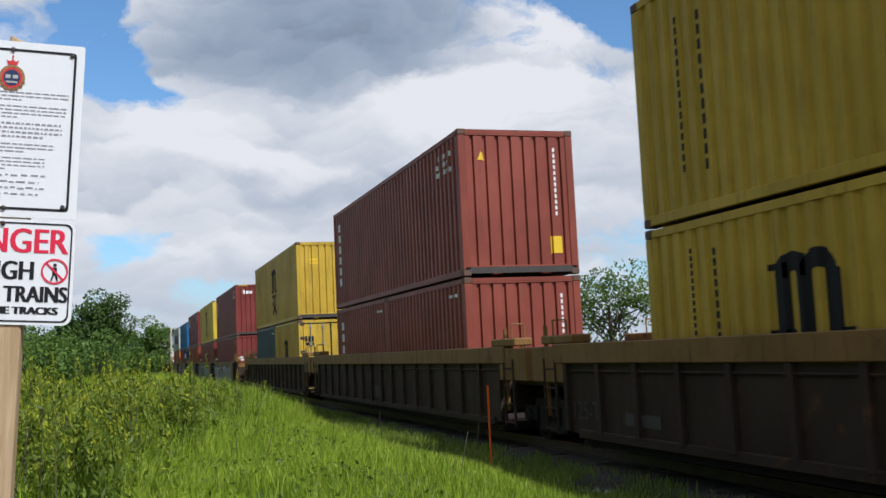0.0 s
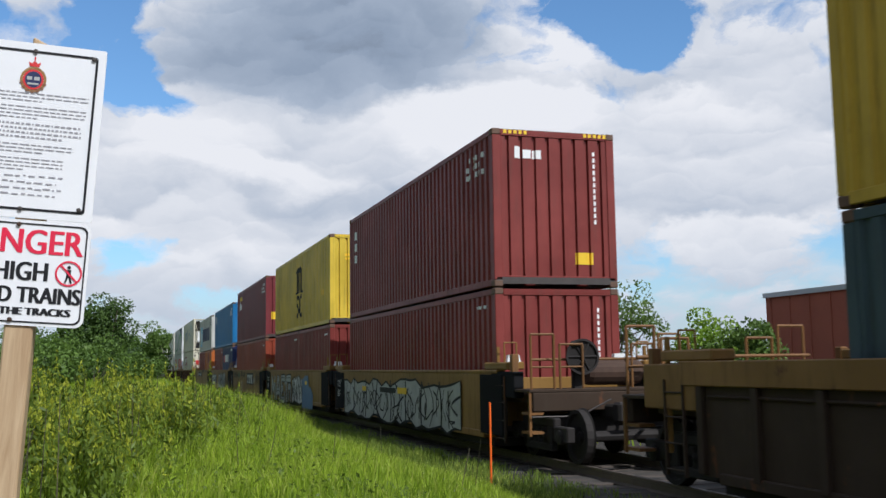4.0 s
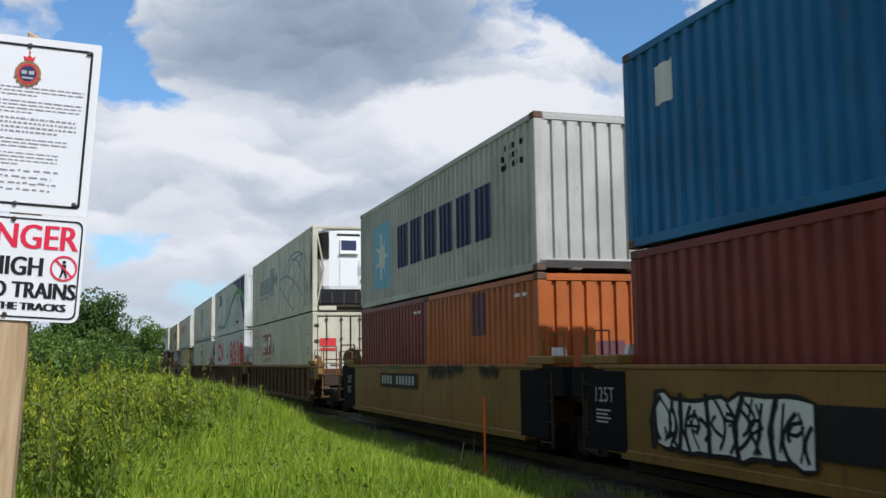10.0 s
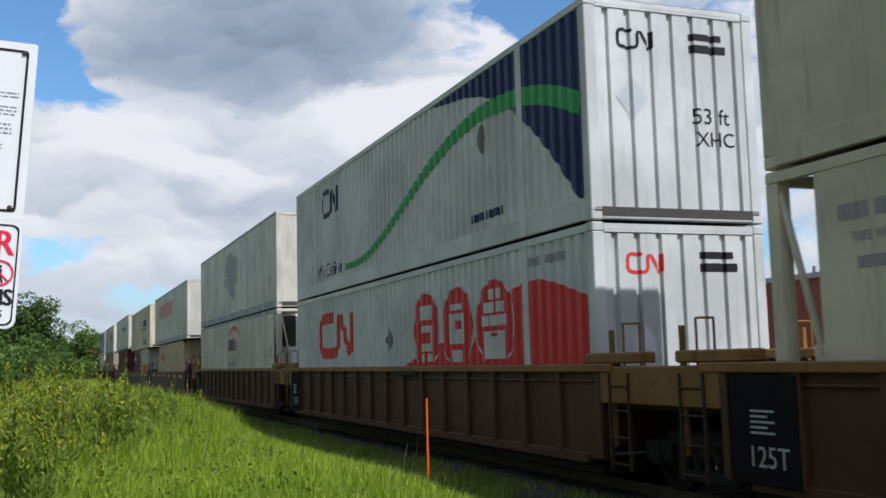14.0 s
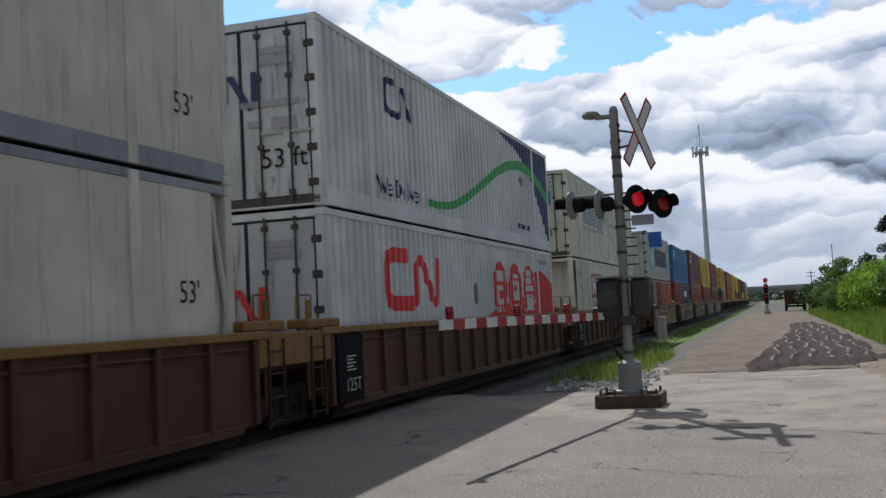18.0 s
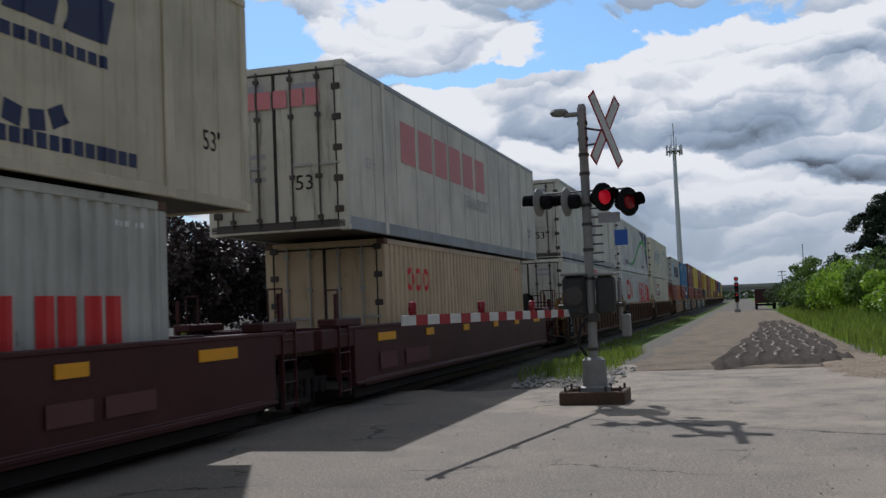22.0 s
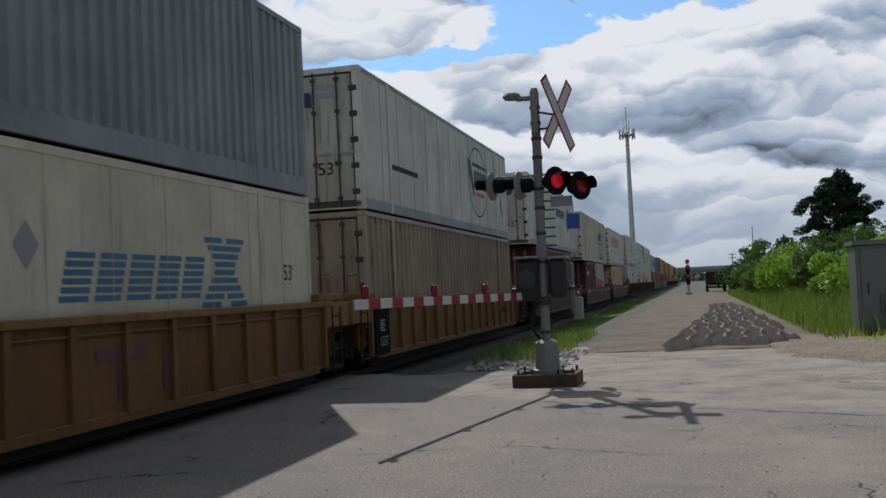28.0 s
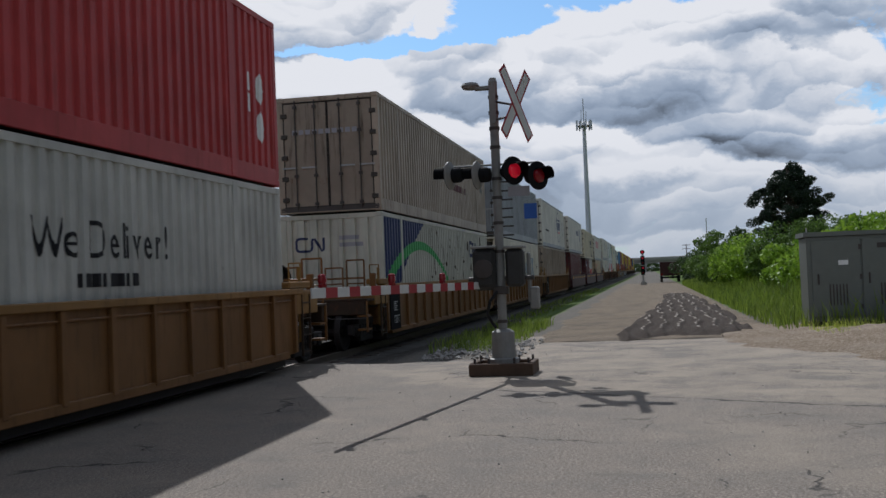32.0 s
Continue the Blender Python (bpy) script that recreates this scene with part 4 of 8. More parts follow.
def stacked_mark(c, x):
    """Two heavy black shapes, one over the other, on a yellow side."""
    for bm in three_legs(x, 1.40, 1.2, 0.92, 0.27):
        c.mark(bm, INK_BLACK, "mark_block", "heavy black painted mark")
    c.mark(band([(x + 0.52, 1.20), (x + 0.36, 1.26), (x + 0.12, 1.22), (x + 0.04, 1.08), (x + 0.14, 0.96), (x + 0.40, 0.86), (x + 0.48, 0.72), (x + 0.38, 0.58), (x + 0.14, 0.54), (x - 0.02, 0.60)], 0.17), INK_BLACK, "mark_block", "heavy black painted mark")
    c.mark(band([(x + 1.18, 1.16), (x + 1.04, 1.26), (x + 0.84, 1.22), (x + 0.74, 1.05), (x + 0.73, 0.78), (x + 0.84, 0.58), (x + 1.04, 0.54), (x + 1.2, 0.66)], 0.17), INK_BLACK, "mark_block", "heavy black painted mark")


def low_mark(c, x, z=0.95, k=1.0):
    for bm in three_legs(x, z, 1.4 * k, 1.05 * k, 0.33 * k):
        c.mark(bm, INK_BLACK, "mark_block", "heavy black painted mark", True)


def yellow40(label, H=HC, front="corr", mark="stacked", L=C40, mat=YELLOW):
    c = Container(L, H, mat, "iso", front, "doors", label)
    c.mark_end(vbars(0.62, H - 0.35, 0.05, 1.3, 11), INK_BLACK, 1, "numbering")
    if front == "corr":
        warn(c)
    c.mark(merged(vbars(-L + 1.0, H - 0.45, 0.05, 1.9, 15), vbars(-L + 1.45, H - 0.5, 0.09, 1.9, 11)), INK_BLACK, "lettering_line")
    c.mark(vbars(-0.9, H - 0.35, 0.06, 0.9, 7), INK_BLACK, "numbering")
    if mark == "stacked":
        stacked_mark(c, -6.66)
    elif mark == "low":
        low_mark(c, -9.65, 1.22, 0.72)
    return c


def diamond(c, x, z, r=0.22, mat=None, way=None):
    p = lambda: poly((x - r, z), (x, z - r * 1.25), (x + r, z), (x, z + r * 1.25))
    if way is None:
        c.mark(p(), mat or PLACARD, "diamond_placard", "diamond placard holder", True)
    else:
        c.mark_end(p(), mat or ALU, way, "diamond_placard", "diamond placard holder")


def ring_mark(c, x, z, k, mat, f=1.0, name="company_mark"):
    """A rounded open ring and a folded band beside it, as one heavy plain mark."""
    w = 0.26 * k
    ring = [(x + 1.15 * k, z + 1.2 * k * f), (x + 0.3 * k, z + 1.2 * k * f), (x + 0.08 * k, z + 1.1 * k * f), (x, z + 0.9 * k * f), (x, z + 0.3 * k * f), (x + 0.08 * k, z + 0.1 * k * f), (x + 0.3 * k, z), (x + 1.25 * k, z), (x + 1.45 * k, z + 0.1 * k * f), (x + 1.55 * k, z + 0.3 * k * f), (x + 1.55 * k, z + 1.0 * k * f)]
    fold = [(x + 1.55 * k, z + 0.9 * k * f), (x + 1.62 * k, z + 1.1 * k * f), (x + 1.82 * k, z + 1.12 * k * f), (x + 2.35 * k, z + 0.2 * k * f), (x + 2.5 * k, z + 0.02 * k * f), (x + 2.68 * k, z + 0.12 * k * f), (x + 2.7 * k, z + 1.25 * k * f)]
    c.mark(merged(band(ring, w), band(fold, w)), mat, name, "", True)


def ring_end(c, x, z, k, mat, way, lift=0.006):
    """The same mark, small, on a container's end."""
    w = 0.24 * k
    ring = [(x + 1.15 * k, z + 1.2 * k), (x + 0.3 * k, z + 1.2 * k), (x + 0.08 * k, z + 1.1 * k), (x, z + 0.9 * k), (x, z + 0.3 * k), (x + 0.08 * k, z + 0.1 * k), (x + 0.3 * k, z), (x + 1.25 * k, z), (x + 1.45 * k, z + 0.1 * k), (x + 1.55 * k, z + 0.3 * k), (x + 1.55 * k, z + 1.0 * k)]
    fold = [(x + 1.55 * k, z + 0.9 * k), (x + 1.62 * k, z + 1.1 * k), (x + 1.82 * k, z + 1.12 * k), (x + 2.35 * k, z + 0.2 * k), (x + 2.5 * k, z + 0.02 * k), (x + 2.68 * k, z + 0.12 * k), (x + 2.7 * k, z + 1.25 * k)]
    for b_ in (ring, fold):
        c.mark_end(band(b_, w), mat, way, "mark_block", "", lift)


def silver53(label, mat=SILVER, upper=True):
    c = Container(C53, HC, mat, "corr53", "wide", "doors", label)
    return c


def white53(label, mat=WHITE, front="flat", rear="doors", style="flat", L=C53):
    c = Container(L, HC, mat, style, front, rear, label, frame_mat=None)
    c.mark(text("53'", -1.2, 1.5 if c.low else 0.7, 0.26), INK_BLACK, "length_number", "", True)
    if rear == "doors":
        c.mark_end(text("53'", 0.35, 0.72, 0.26), INK_BLACK, -1, "length_number")
        c.mark_end(bars([(-0.8, 2.42, 0.62, 0.16), (0.3, 2.45, 0.5, 0.1), (0.3, 2.28, 0.56, 0.1), (-0.8, 1.3, 0.62, 0.08), (-0.8, 1.1, 0.62, 0.08), (-0.8, 0.9, 0.62, 0.08)]), INK_GREY, -1, "lettering_line")
    return c


def globe(c, x, z, r, mat, rz=None, flip=1):
    """Thin curved lines like part of a globe's net: x, z is its pole, r its reach, lines fan out from the pole."""
    q = rz or r

    def bow(x1, z1, bx, bz, w):
        pts = [((1 - f) ** 2 * x + 2 * f * (1 - f) * (x + flip * bx * r) + f * f * (x + flip * x1 * r), (1 - f) ** 2 * z + 2 * f * (1 - f) * (z + bz * q) + f * f * (z + z1 * q)) for f in [i / 18 for i in range(19)]]
        return band(pts, w)
    lines = [bow(-0.98, -0.93, -0.62, 0.42, 0.06), bow(-0.82, -0.93, -0.62, 0.12, 0.05), bow(-0.66, -0.93, -0.34, -0.36, 0.045), bow(-0.33, -0.93, -0.16, -0.45, 0.045), bow(0.0, -0.93, 0.16, -0.45, 0.045), bow(0.17, -0.30, 0.10, 0.0, 0.06)]
    for (x0, z0), (xm, zm), (x1, z1) in (((-0.42, 0.0), (-0.16, 0.06), (0.17, -0.58)), ((-0.87, -0.27), (-0.42, -0.10), (0.14, -0.92)), ((-0.89, -0.40), (-0.62, -0.70), (-0.33, -0.93))):
        lines.append(band([(x + flip * r * ((1 - f) ** 2 * x0 + 2 * f * (1 - f) * xm + f * f * x1), z + q * ((1 - f) ** 2 * z0 + 2 * f * (1 - f) * zm + f * f * z1)) for f in [i / 18 for i in range(19)]], 0.055))
    for bm in lines:
        part("globe_line", lay(bm, c.pts, c.u0, c.near), mat, c.e, "thin dark line of a globe drawing")


def globe_dome(c, x, z, r, mat, rz):
    """The upper half of a globe's net in thin curved lines."""
    lines = [band([(x + k * r * math.cos(t), z + rz * math.sin(t)) for t in [i * math.pi / 2 / 14 for i in range(15)]], 0.06) for k in (-0.6, -0.1, 0.45)]
    for k in (0.28, 0.62):
        w = r * math.sqrt(1 - k * k)
        lines.append(band([(x - w + 2 * w * i / 20, z + k * rz + 0.18 * rz * math.sin(math.pi * i / 20)) for i in range(21)], 0.06))
    lines.append(band([(x + r * math.cos(math.pi * i / 28), z + rz * math.sin(math.pi * i / 28)) for i in range(29)], 0.07))
    for bm in lines:
        part("globe_line", lay(bm, c.pts, c.u0, c.near), mat, c.e, "thin dark line of a globe drawing")


def striped_word(c, x, z, h, w, mat, n=5, tall=True):
    """A slanted row of striped blocks with one taller crossed block at its end."""
    pieces = []
    st = 6
    for k in range(st):
        zz = z + k * h / st
        pieces.append(blocks(x + k * 0.03, zz, w * 0.74, h / st * 0.68, n, 0.18))
    if tall:
        H2 = h * 1.75
        for k in range(9):
            zz = z - h * 0.25 + k * H2 / 9
            f = k / 8
            pieces.append(bars([(x + w * (0.72 + 0.18 * f), zz, w * 0.13, H2 / 9 * 0.68), (x + w * (0.92 - 0.17 * f), zz, w * 0.12, H2 / 9 * 0.68)]))
    c.mark(merged(*pieces), mat, "company_mark", "striped blue word mark in plain blocks", True)


def build_train():
    unit = []

    def car(x_head, length, kind, mat, label, pitch, **k):
        w = well_car(pitch, kind, mat, label, **k)
        ride(w, x_head - length / 2, 0.0)
        return w

    ribbed = "rusty ochre ribbed well car carrying stacked containers"
    # a three-unit car with short containers in long wells
    dark = "grimy brown ribbed well car carrying stacked containers"
    w = car(126.75, C40, "ribbed", CARDARK, dark, 19.3, front_end=True)
    car_mark(w, text("125-T", -8.2, 0.5, 0.26), STENCIL, 1.392)
    car_mark(w, bars([(-6.6, 0.48, 0.9, 0.16)]), STENCIL, 1.39)
    stack(126.75, [yellow40("yellow steel container with heavy black mark, lower of a stack", STD, mark="low", mat=OCHREYEL)], yellow40("yellow corrugated steel container on top of a stack", mark="stacked", mat=OCHREYEL))
    w = car(107.45, C40, "ribbed", CARDARK, dark, 19.3)
    car_mark(w, bars([(-1.2, 0.45, 0.3, 0.3), (-0.8, 0.45, 0.3, 0.3), (-0.4, 0.45, 0.3, 0.3)]), STENCIL, 1.39)
    car_mark(w, text("125-T", -8.2, 0.5, 0.26), STENCIL, 1.392)
    up = iso40(OXIDE, "oxide red corrugated steel container on top of a stack")
    up.mark(vbars(-11.6, 2.6, 0.26, 1.95, 6), INK_WHITE, "company_mark")
    up.mark_end(poly((-0.82, 2.28), (-0.66, 2.28), (-0.74, 2.46)), INK_YELLOW, 1, "warning_label", "yellow warning triangle")
    up.mark_end(bars([(0.66, 0.42, 0.24, 0.34)]), INK_YELLOW, 1, "warning_label", "yellow caution label")
    l1, l2 = iso40(OXIDE, "oxide red short container, lower of a stack", STD, L=C20), iso40(OXIDE, "oxide red short container, lower of a stack", STD, L=C20)
    l2.mark(vbars(-5.5, 2.28, 0.26, 1.35, 4), INK_WHITE, "company_mark", "", True)
    stack(107.45, [l1, l2], up)
    w = car(88.15, C40, "ribbed", CARDARK, dark, 19.3, rear_end=True)
    car_mark(w, bars([(-3.4, 0.45, 0.8, 0.2)]), STENCIL, 1.39)
    up = yellow40("yellow corrugated steel container on top of a stack", mark="stacked", mat=OCHREYEL)
    l1 = yellow40("yellow short container with doors, lower of a stack", STD, front="doors", mark="", L=C20, mat=OCHREYEL)
    low_mark(l1, -3.6, 1.15, 0.68)
    l1.mark_end(merged(bars([(-0.98, 1.78, 0.08, 0.2), (-0.86, 1.78, 0.08, 0.2), (-0.74, 1.78, 0.08, 0.2), (-0.96, 1.64, 0.13, 0.1), (-0.78, 1.64, 0.13, 0.1)]), bars([(0.25, 1.86, 0.62, 0.05), (0.42, 1.76, 0.3, 0.05)])), INK_BLACK, 1, "company_mark", lift=0.02)
    l2 = iso40(SLATE, "slate grey short container, lower of a stack", STD, L=C20)
    l2.mark(bars([(-0.35, 1.5, 0.12, 0.3)]), INK_YELLOW, "warning_label")
    stack(88.15, [l1, l2], up)

    # a five-unit car with smooth, spray-painted sides
    smooth = "ochre yellow smooth-sided well car with spray paint"
    w = car(66.78, C40, "smooth", CAROCHRE, smooth, 15.2, front_end=True)
    car_mark(w, bars([(-1.5, 0.92, 1.5, 0.12)]), INK_BLACK)
    outline_tag(w, -5.7, 0.2, 10.5, 1.05, 8, TAG_GREY, 3)
    car_mark(w, bars([(-3.4, 0.92, 0.42, 0.12), (0.2, 0.92, 0.8, 0.14)]), INK_YELLOW, 1.476)
    up = iso40(BRICKRED, "brick red corrugated container on top of a stack")
    hazard_corners(up)
    up.mark_end(bars([(-0.78, 2.36, 0.12, 0.22), (-0.62, 2.36, 0.16, 0.16), (-0.42, 2.36, 0.16, 0.16)]), INK_WHITE, 1, "company_mark")
    up.mark_end(bars([(0.4, 0.42, 0.34, 0.22)]), INK_YELLOW, 1, "warning_label")
    up.mark(vbars(-11.55, 2.55, 0.26, 1.0, 3), INK_WHITE, "company_mark")
    stack(66.78, [iso40(BRICKRED, "brick red container, lower of a stack", STD)], up)
    w = car(51.58, C40, "smooth", CAROCHRE, smooth, 15.2)
    block_tag(w, -5.35, 0.24, 1.32, 0.92, 5)
    outline_tag(w, 0.1, 0.22, 2.2, 1.05, 4, INK_WHITE, 7)
    car_mark(w, poly((2.25, 0.14), (2.3, 1.1), (2.7, 1.2), (2.9, 1.26), (3.5, 1.26), (3.62, 0.86), (3.95, 0.9), (4.4, 0.66), (4.35, 0.14)), TAG_BLUE)
    car_mark(w, bars([(2.9, 0.95, 0.4, 0.12), (-4.6, 0.95, 0.3, 0.1)]), INK_YELLOW, 1.472)
    up = yellow40("bright yellow corrugated container on top of a stack", mark="stacked")
    hazard_corners(up)
    up.mark(bars([(-1.5, 1.0, 0.4, 0.2)]), INK_YELLOW, "warning_label")
    l1, l2 = iso40(BRICKRED, "dark red short container, lower of a stack", STD, L=C20), iso40(BRICKRED, "dark red short container, lower of a stack", STD, L=C20)
    stack(51.58, [l1, l2], up)
    w = car(36.20, C40, "smooth", CAROCHRE, smooth, 15.2)
    plate = car_mark(w, bars([(0.91, 0.74, 2.61, 0.56)]), INK_BLACK, 1.467, "black nameplate with pale heavy shapes")
    for u in (1.14, 1.86):
        car_mark(w, merged(bars([(u, 1.10, 0.70, 0.12), (u, 1.04, 0.10, 0.06), (u + 0.60, 1.04, 0.10, 0.06), (u + 0.25, 0.88, 0.20, 0.22), (u + 0.12, 0.80, 0.46, 0.08)])), INK_PALE, 1.472)
    car_mark(w, poly((2.58, 1.22), (3.32, 1.22), (3.10, 1.01), (3.34, 0.80), (2.56, 0.80), (2.82, 1.01)), INK_PALE, 1.472)
    for k in range(4):
        car_mark(w, bars([(1.66, 0.90 + k * 0.045, 0.34, 0.018), (2.36, 0.90 + k * 0.045, 0.34, 0.018)]), INK_GREY, 1.470)
    car_mark(w, bars([(3.68, 1.28, 0.36, 0.02), (3.68, 1.33, 0.36, 0.02), (3.68, 1.38, 0.36, 0.02)]), STENCIL)
    scrawl(w, 4.15, 0.72, 1.5, 0.74, 11)
    scrawl(w, -5.25, 0.96, 1.9, 0.46, 12, None, 0.024)
    scrawl(w, -1.95, 1.0, 1.0, 0.45, 14, None, 0.026)
    scrawl(w, -0.75, 0.98, 0.95, 0.45, 15, None, 0.026)
    scrawl(w, 3.56, 0.80, 0.55, 0.28, 16, TAG_GREY, 0.028)
    haze_patch(w, -3.2, 1.0, 1.0, 0.38, TAG_TEAL)
    haze_patch(w, 0.16, 1.08, 0.42, 0.14, CARTOP)
    up = iso40(WINE, "wine red corrugated container on top of a stack")
    up.mark(bars([(-11.0, 1.85, 0.16, 0.45), (-10.75, 1.85, 0.3, 0.3), (-10.36, 1.85, 0.3, 0.3)]), INK_WHITE, "company_mark")
    up.mark(bars([(-10.9, 2.34, 0.9, 0.22)]), INK_YELLOW, "company_mark")
    up.mark_end(merged(poly((-0.1, 2.15), (0.04, 2.15), (-0.03, 2.35)), bars([(-0.95, 0.85, 0.2, 0.35), (0.5, 0.85, 0.2, 0.35)])), INK_YELLOW, 1, "warning_label")
    stack(36.20, [iso40(REDORANGE, "orange red container, lower of a stack", STD)], up)
    w = car(21.29, C40, "smooth", CAROCHRE, smooth, 15.2)
    outline_tag(w, -5.1, 0.45, 2.9, 0.72, 5, INK_WHITE, 13)
    car_mark(w, bars([(-2.15, 0.6, 1.0, 0.5)]), INK_BLACK, 1.478)
    outline_tag(w, -0.1, 0.22, 4.3, 1.05, 6, TAG_GREY, 17)
    scrawl(w, 4.5, 0.5, 1.2, 0.7, 19)
    up = iso40(BLUE, "sky blue rust-edged container on top of a stack", STD)
    up.mark(bars([(-11.4, 1.72, 0.44, 0.5)]), INK_WHITE, "company_mark")
    l1 = iso40(NAVY, "navy short container with a bold white mark, lower of a stack", STD, L=C20)
    l1.mark(merged(blocks(-4.54, 1.62, 2.15, 0.46, 5, 0.16)), INK_WHITE, "company_mark", "bold white word mark in plain blocks", True)
    l1.mark(blocks(-5.4, 1.62, 0.78, 0.42, 2, 0.12), INK_RED, "company_mark", "", True)
    l1.mark(bars([(-1.0, 2.3, 0.75, 0.1)]), INK_WHITE, "numbering", "", True)
    for px, pz, pw, ph in ((-1.0, 0.9, 0.34, 1.2), (-0.62, 1.35, 0.5, 0.72), (-0.05, 1.5, 0.42, 0.6), (0.42, 1.15, 0.5, 0.9), (-0.4, 0.75, 0.6, 0.35), (0.3, 0.72, 0.5, 0.3)):
        rr = random.Random(int(px * 100) + 7)
        l1.mark_end(poly(*[(px + pw / 2 + pw * rr.uniform(0.4, 0.6) * math.cos(k * math.tau / 11), pz + ph / 2 + ph * rr.uniform(0.4, 0.6) * math.sin(k * math.tau / 11)) for k in range(11)]), GREYBLUE, 1, "worn_patch", "worn pale patch")
    l2 = iso40(BRICKRED, "brown red short container, lower of a stack", STD, L=C20)
    stack(21.29, [l1, l2], up)
    w = car(6.07, C40, "smooth", CAROCHRE, smooth, 15.2, rear_end=True)
    car_mark(w, bars([(-3.04, 0.95, 3.13, 0.32)]), INK_BLACK, 1.467, "black number board")
    for k in range(4):
        car_mark(w, bars([(-2.88 + k * 0.255, 1.02, 0.17, 0.19)]), INK_PALE, 1.472)
    for k in range(6):
        car_mark(w, bars([(-1.58 + k * 0.258, 1.02, 0.17, 0.19)]), INK_PALE, 1.472)
    scrawl(w, 0.92, 1.12, 1.05, 0.36, 23, None, 0.026)
    scrawl(w, 2.0, 1.17, 0.62, 0.33, 24, None, 0.026)
    scrawl(w, 2.66, 1.26, 0.42, 0.22, 25, None, 0.026)
    scrawl(w, 4.0, 1.2, 0.9, 0.26, 26, None, 0.03)
    haze_patch(w, -2.4, 1.34, 1.4, 0.12, TAG_TEAL)
    up = iso40(GREY, "pale grey container with dark block lettering on top of a stack", STD, marks=INK_BLACK)
    up.mark(merged(blocks(-8.4, 0.78, 6.6, 1.0, 6, 0.22)), INK_NAVY, "company_mark", "dark blue word mark in plain blocks")
    up.mark(bars([(-10.7, 0.42, 1.6, 1.62)]), INK_SKY, "logo_panel", "light blue logo panel")
    star = []
    for k in range(14):
        r = 0.66 if k % 2 == 0 else 0.22
        star.append((-9.9 + r * math.cos(k * math.pi / 7), 1.22 + r * math.sin(k * math.pi / 7)))
    bm = poly(*star)
    part("logo_star", lay(bm, up.pts, up.u0, up.near, 0.012), INK_WHITE, up.e)
    l1, l2 = iso40(ORANGE, "orange short container, lower of a stack", STD, L=C20), iso40(BRICKRED, "brown red short container, lower of a stack", STD, L=C20)
    l1.mark(bars([(-3.2, 1.66, 0.7, 0.78)]), INK_PURPLE, "logo_panel", "", True)
    l1.mark_end(bars([(-0.2, 1.0, 0.5, 0.5)]), INK_PURPLE, 1, "logo_panel")
    stack(6.07, [l1, l2], up)

    # three units with long white and silver containers
    brown = "rusty ochre ribbed long well car"
    w = car(-12.86, C53, "ribbed", CARBROWN, brown, 19.75, front_end=True)
    up = white53("cream refrigerated container with globe drawing on top of a stack", GREENISH, "reefer", "doors", L=15.75)
    globe(up, -2.0, 2.13, 5.85, INK_BLUE, 2.05)
    striped_word(up, -13.1, 1.30, 0.66, 4.1, INK_BLUE)
    up.mark(text("WE TAKE A LOAD OFF YOUR MIND!", -13.15, 1.07, 0.13, width=2.65), INK_NAVY, "lettering")
    for x in (-8.85, -8.15):
        diamond(up, x, 1.75, 0.24)
    up.mark_end(bars([(-0.2, 1.75, 0.9, 0.45)]), INK_BLUE, -1, "company_mark")
    lo = white53("cream container with red logo plate and open end, lower of stack", GREENISH, "doors", "frame", L=15.75)
    lo.mark(text("TARE WEIGHT", -14.7, 2.12, 0.10, width=0.66), INK_GREY, "lettering", "", True)
    lo.mark(merged(blocks(-14.84, 2.32, 0.36, 0.14, 4, 0.2), blocks(-14.42, 2.32, 0.42, 0.14, 6, 0.2), blocks(-14.64, 1.9, 0.5, 0.10, 6, 0.2)), INK_GREY, "numbering", "", True)
    lo.mark(poly((-12.20, 1.52), (-11.52, 1.58), (-10.82, 1.52), (-10.17, 1.58), (-9.52, 1.53), (-9.52, 2.34), (-9.62, 2.44), (-12.07, 2.44), (-12.17, 2.34)), INK_BRICK, "logo_plate", "brick red logo plate", True)
    part("logo_block", lay(merged(bars([(-12.00, 1.68, 0.24, 0.64), (-11.52, 1.68, 0.24, 0.64), (-11.77, 1.91, 0.26, 0.18), (-10.42, 1.68, 0.24, 0.64), (-10.18, 1.97, 0.4, 0.35)]), oval(-10.90, 2.0, 0.22, 0.15)), lo.pts, lo.u0, lo.near, 0.012), INK_WHITE, lo.e)
    lo.mark(text("TRANSPORT", -12.1, 1.24, 0.2, width=2.5), INK_BRICK, "lettering", "", True)
    diamond(lo, -8.9, 1.75, 0.24)
    lo.mark(text("HI-CUBE", -0.96, 2.27, 0.08, width=0.46), INK_BRICK, "lettering", "", True)
    lo.mark(text("CHASSIS REQUIRED", -1.27, 2.12, 0.08, width=1.09), INK_BRICK, "lettering", "", True)
    lo.mark_end(merged(bars([(-1.05, 1.75, 0.55, 0.26)]), bars([(-1.05, 1.6, 0.55, 0.08)])), INK_RED, 1, "logo_plate", lift=0.02)
    diamond(lo, 0.62, 1.35, 0.26, BEIGE, 1)
    stack(-12.86, [lo], up)

    w = car(-31.89, C53, "ribbed", CARBROWN, brown, 19.75)
    car_mark(w, merged(bars([(0.6, 1.30, 1.2, 0.08)])), INK_BLACK, 1.464)
    up = silver53("silver white corrugated container with a navy corner and green curve")
    lo = silver53("silver white corrugated container with red pictograms, lower of a stack")
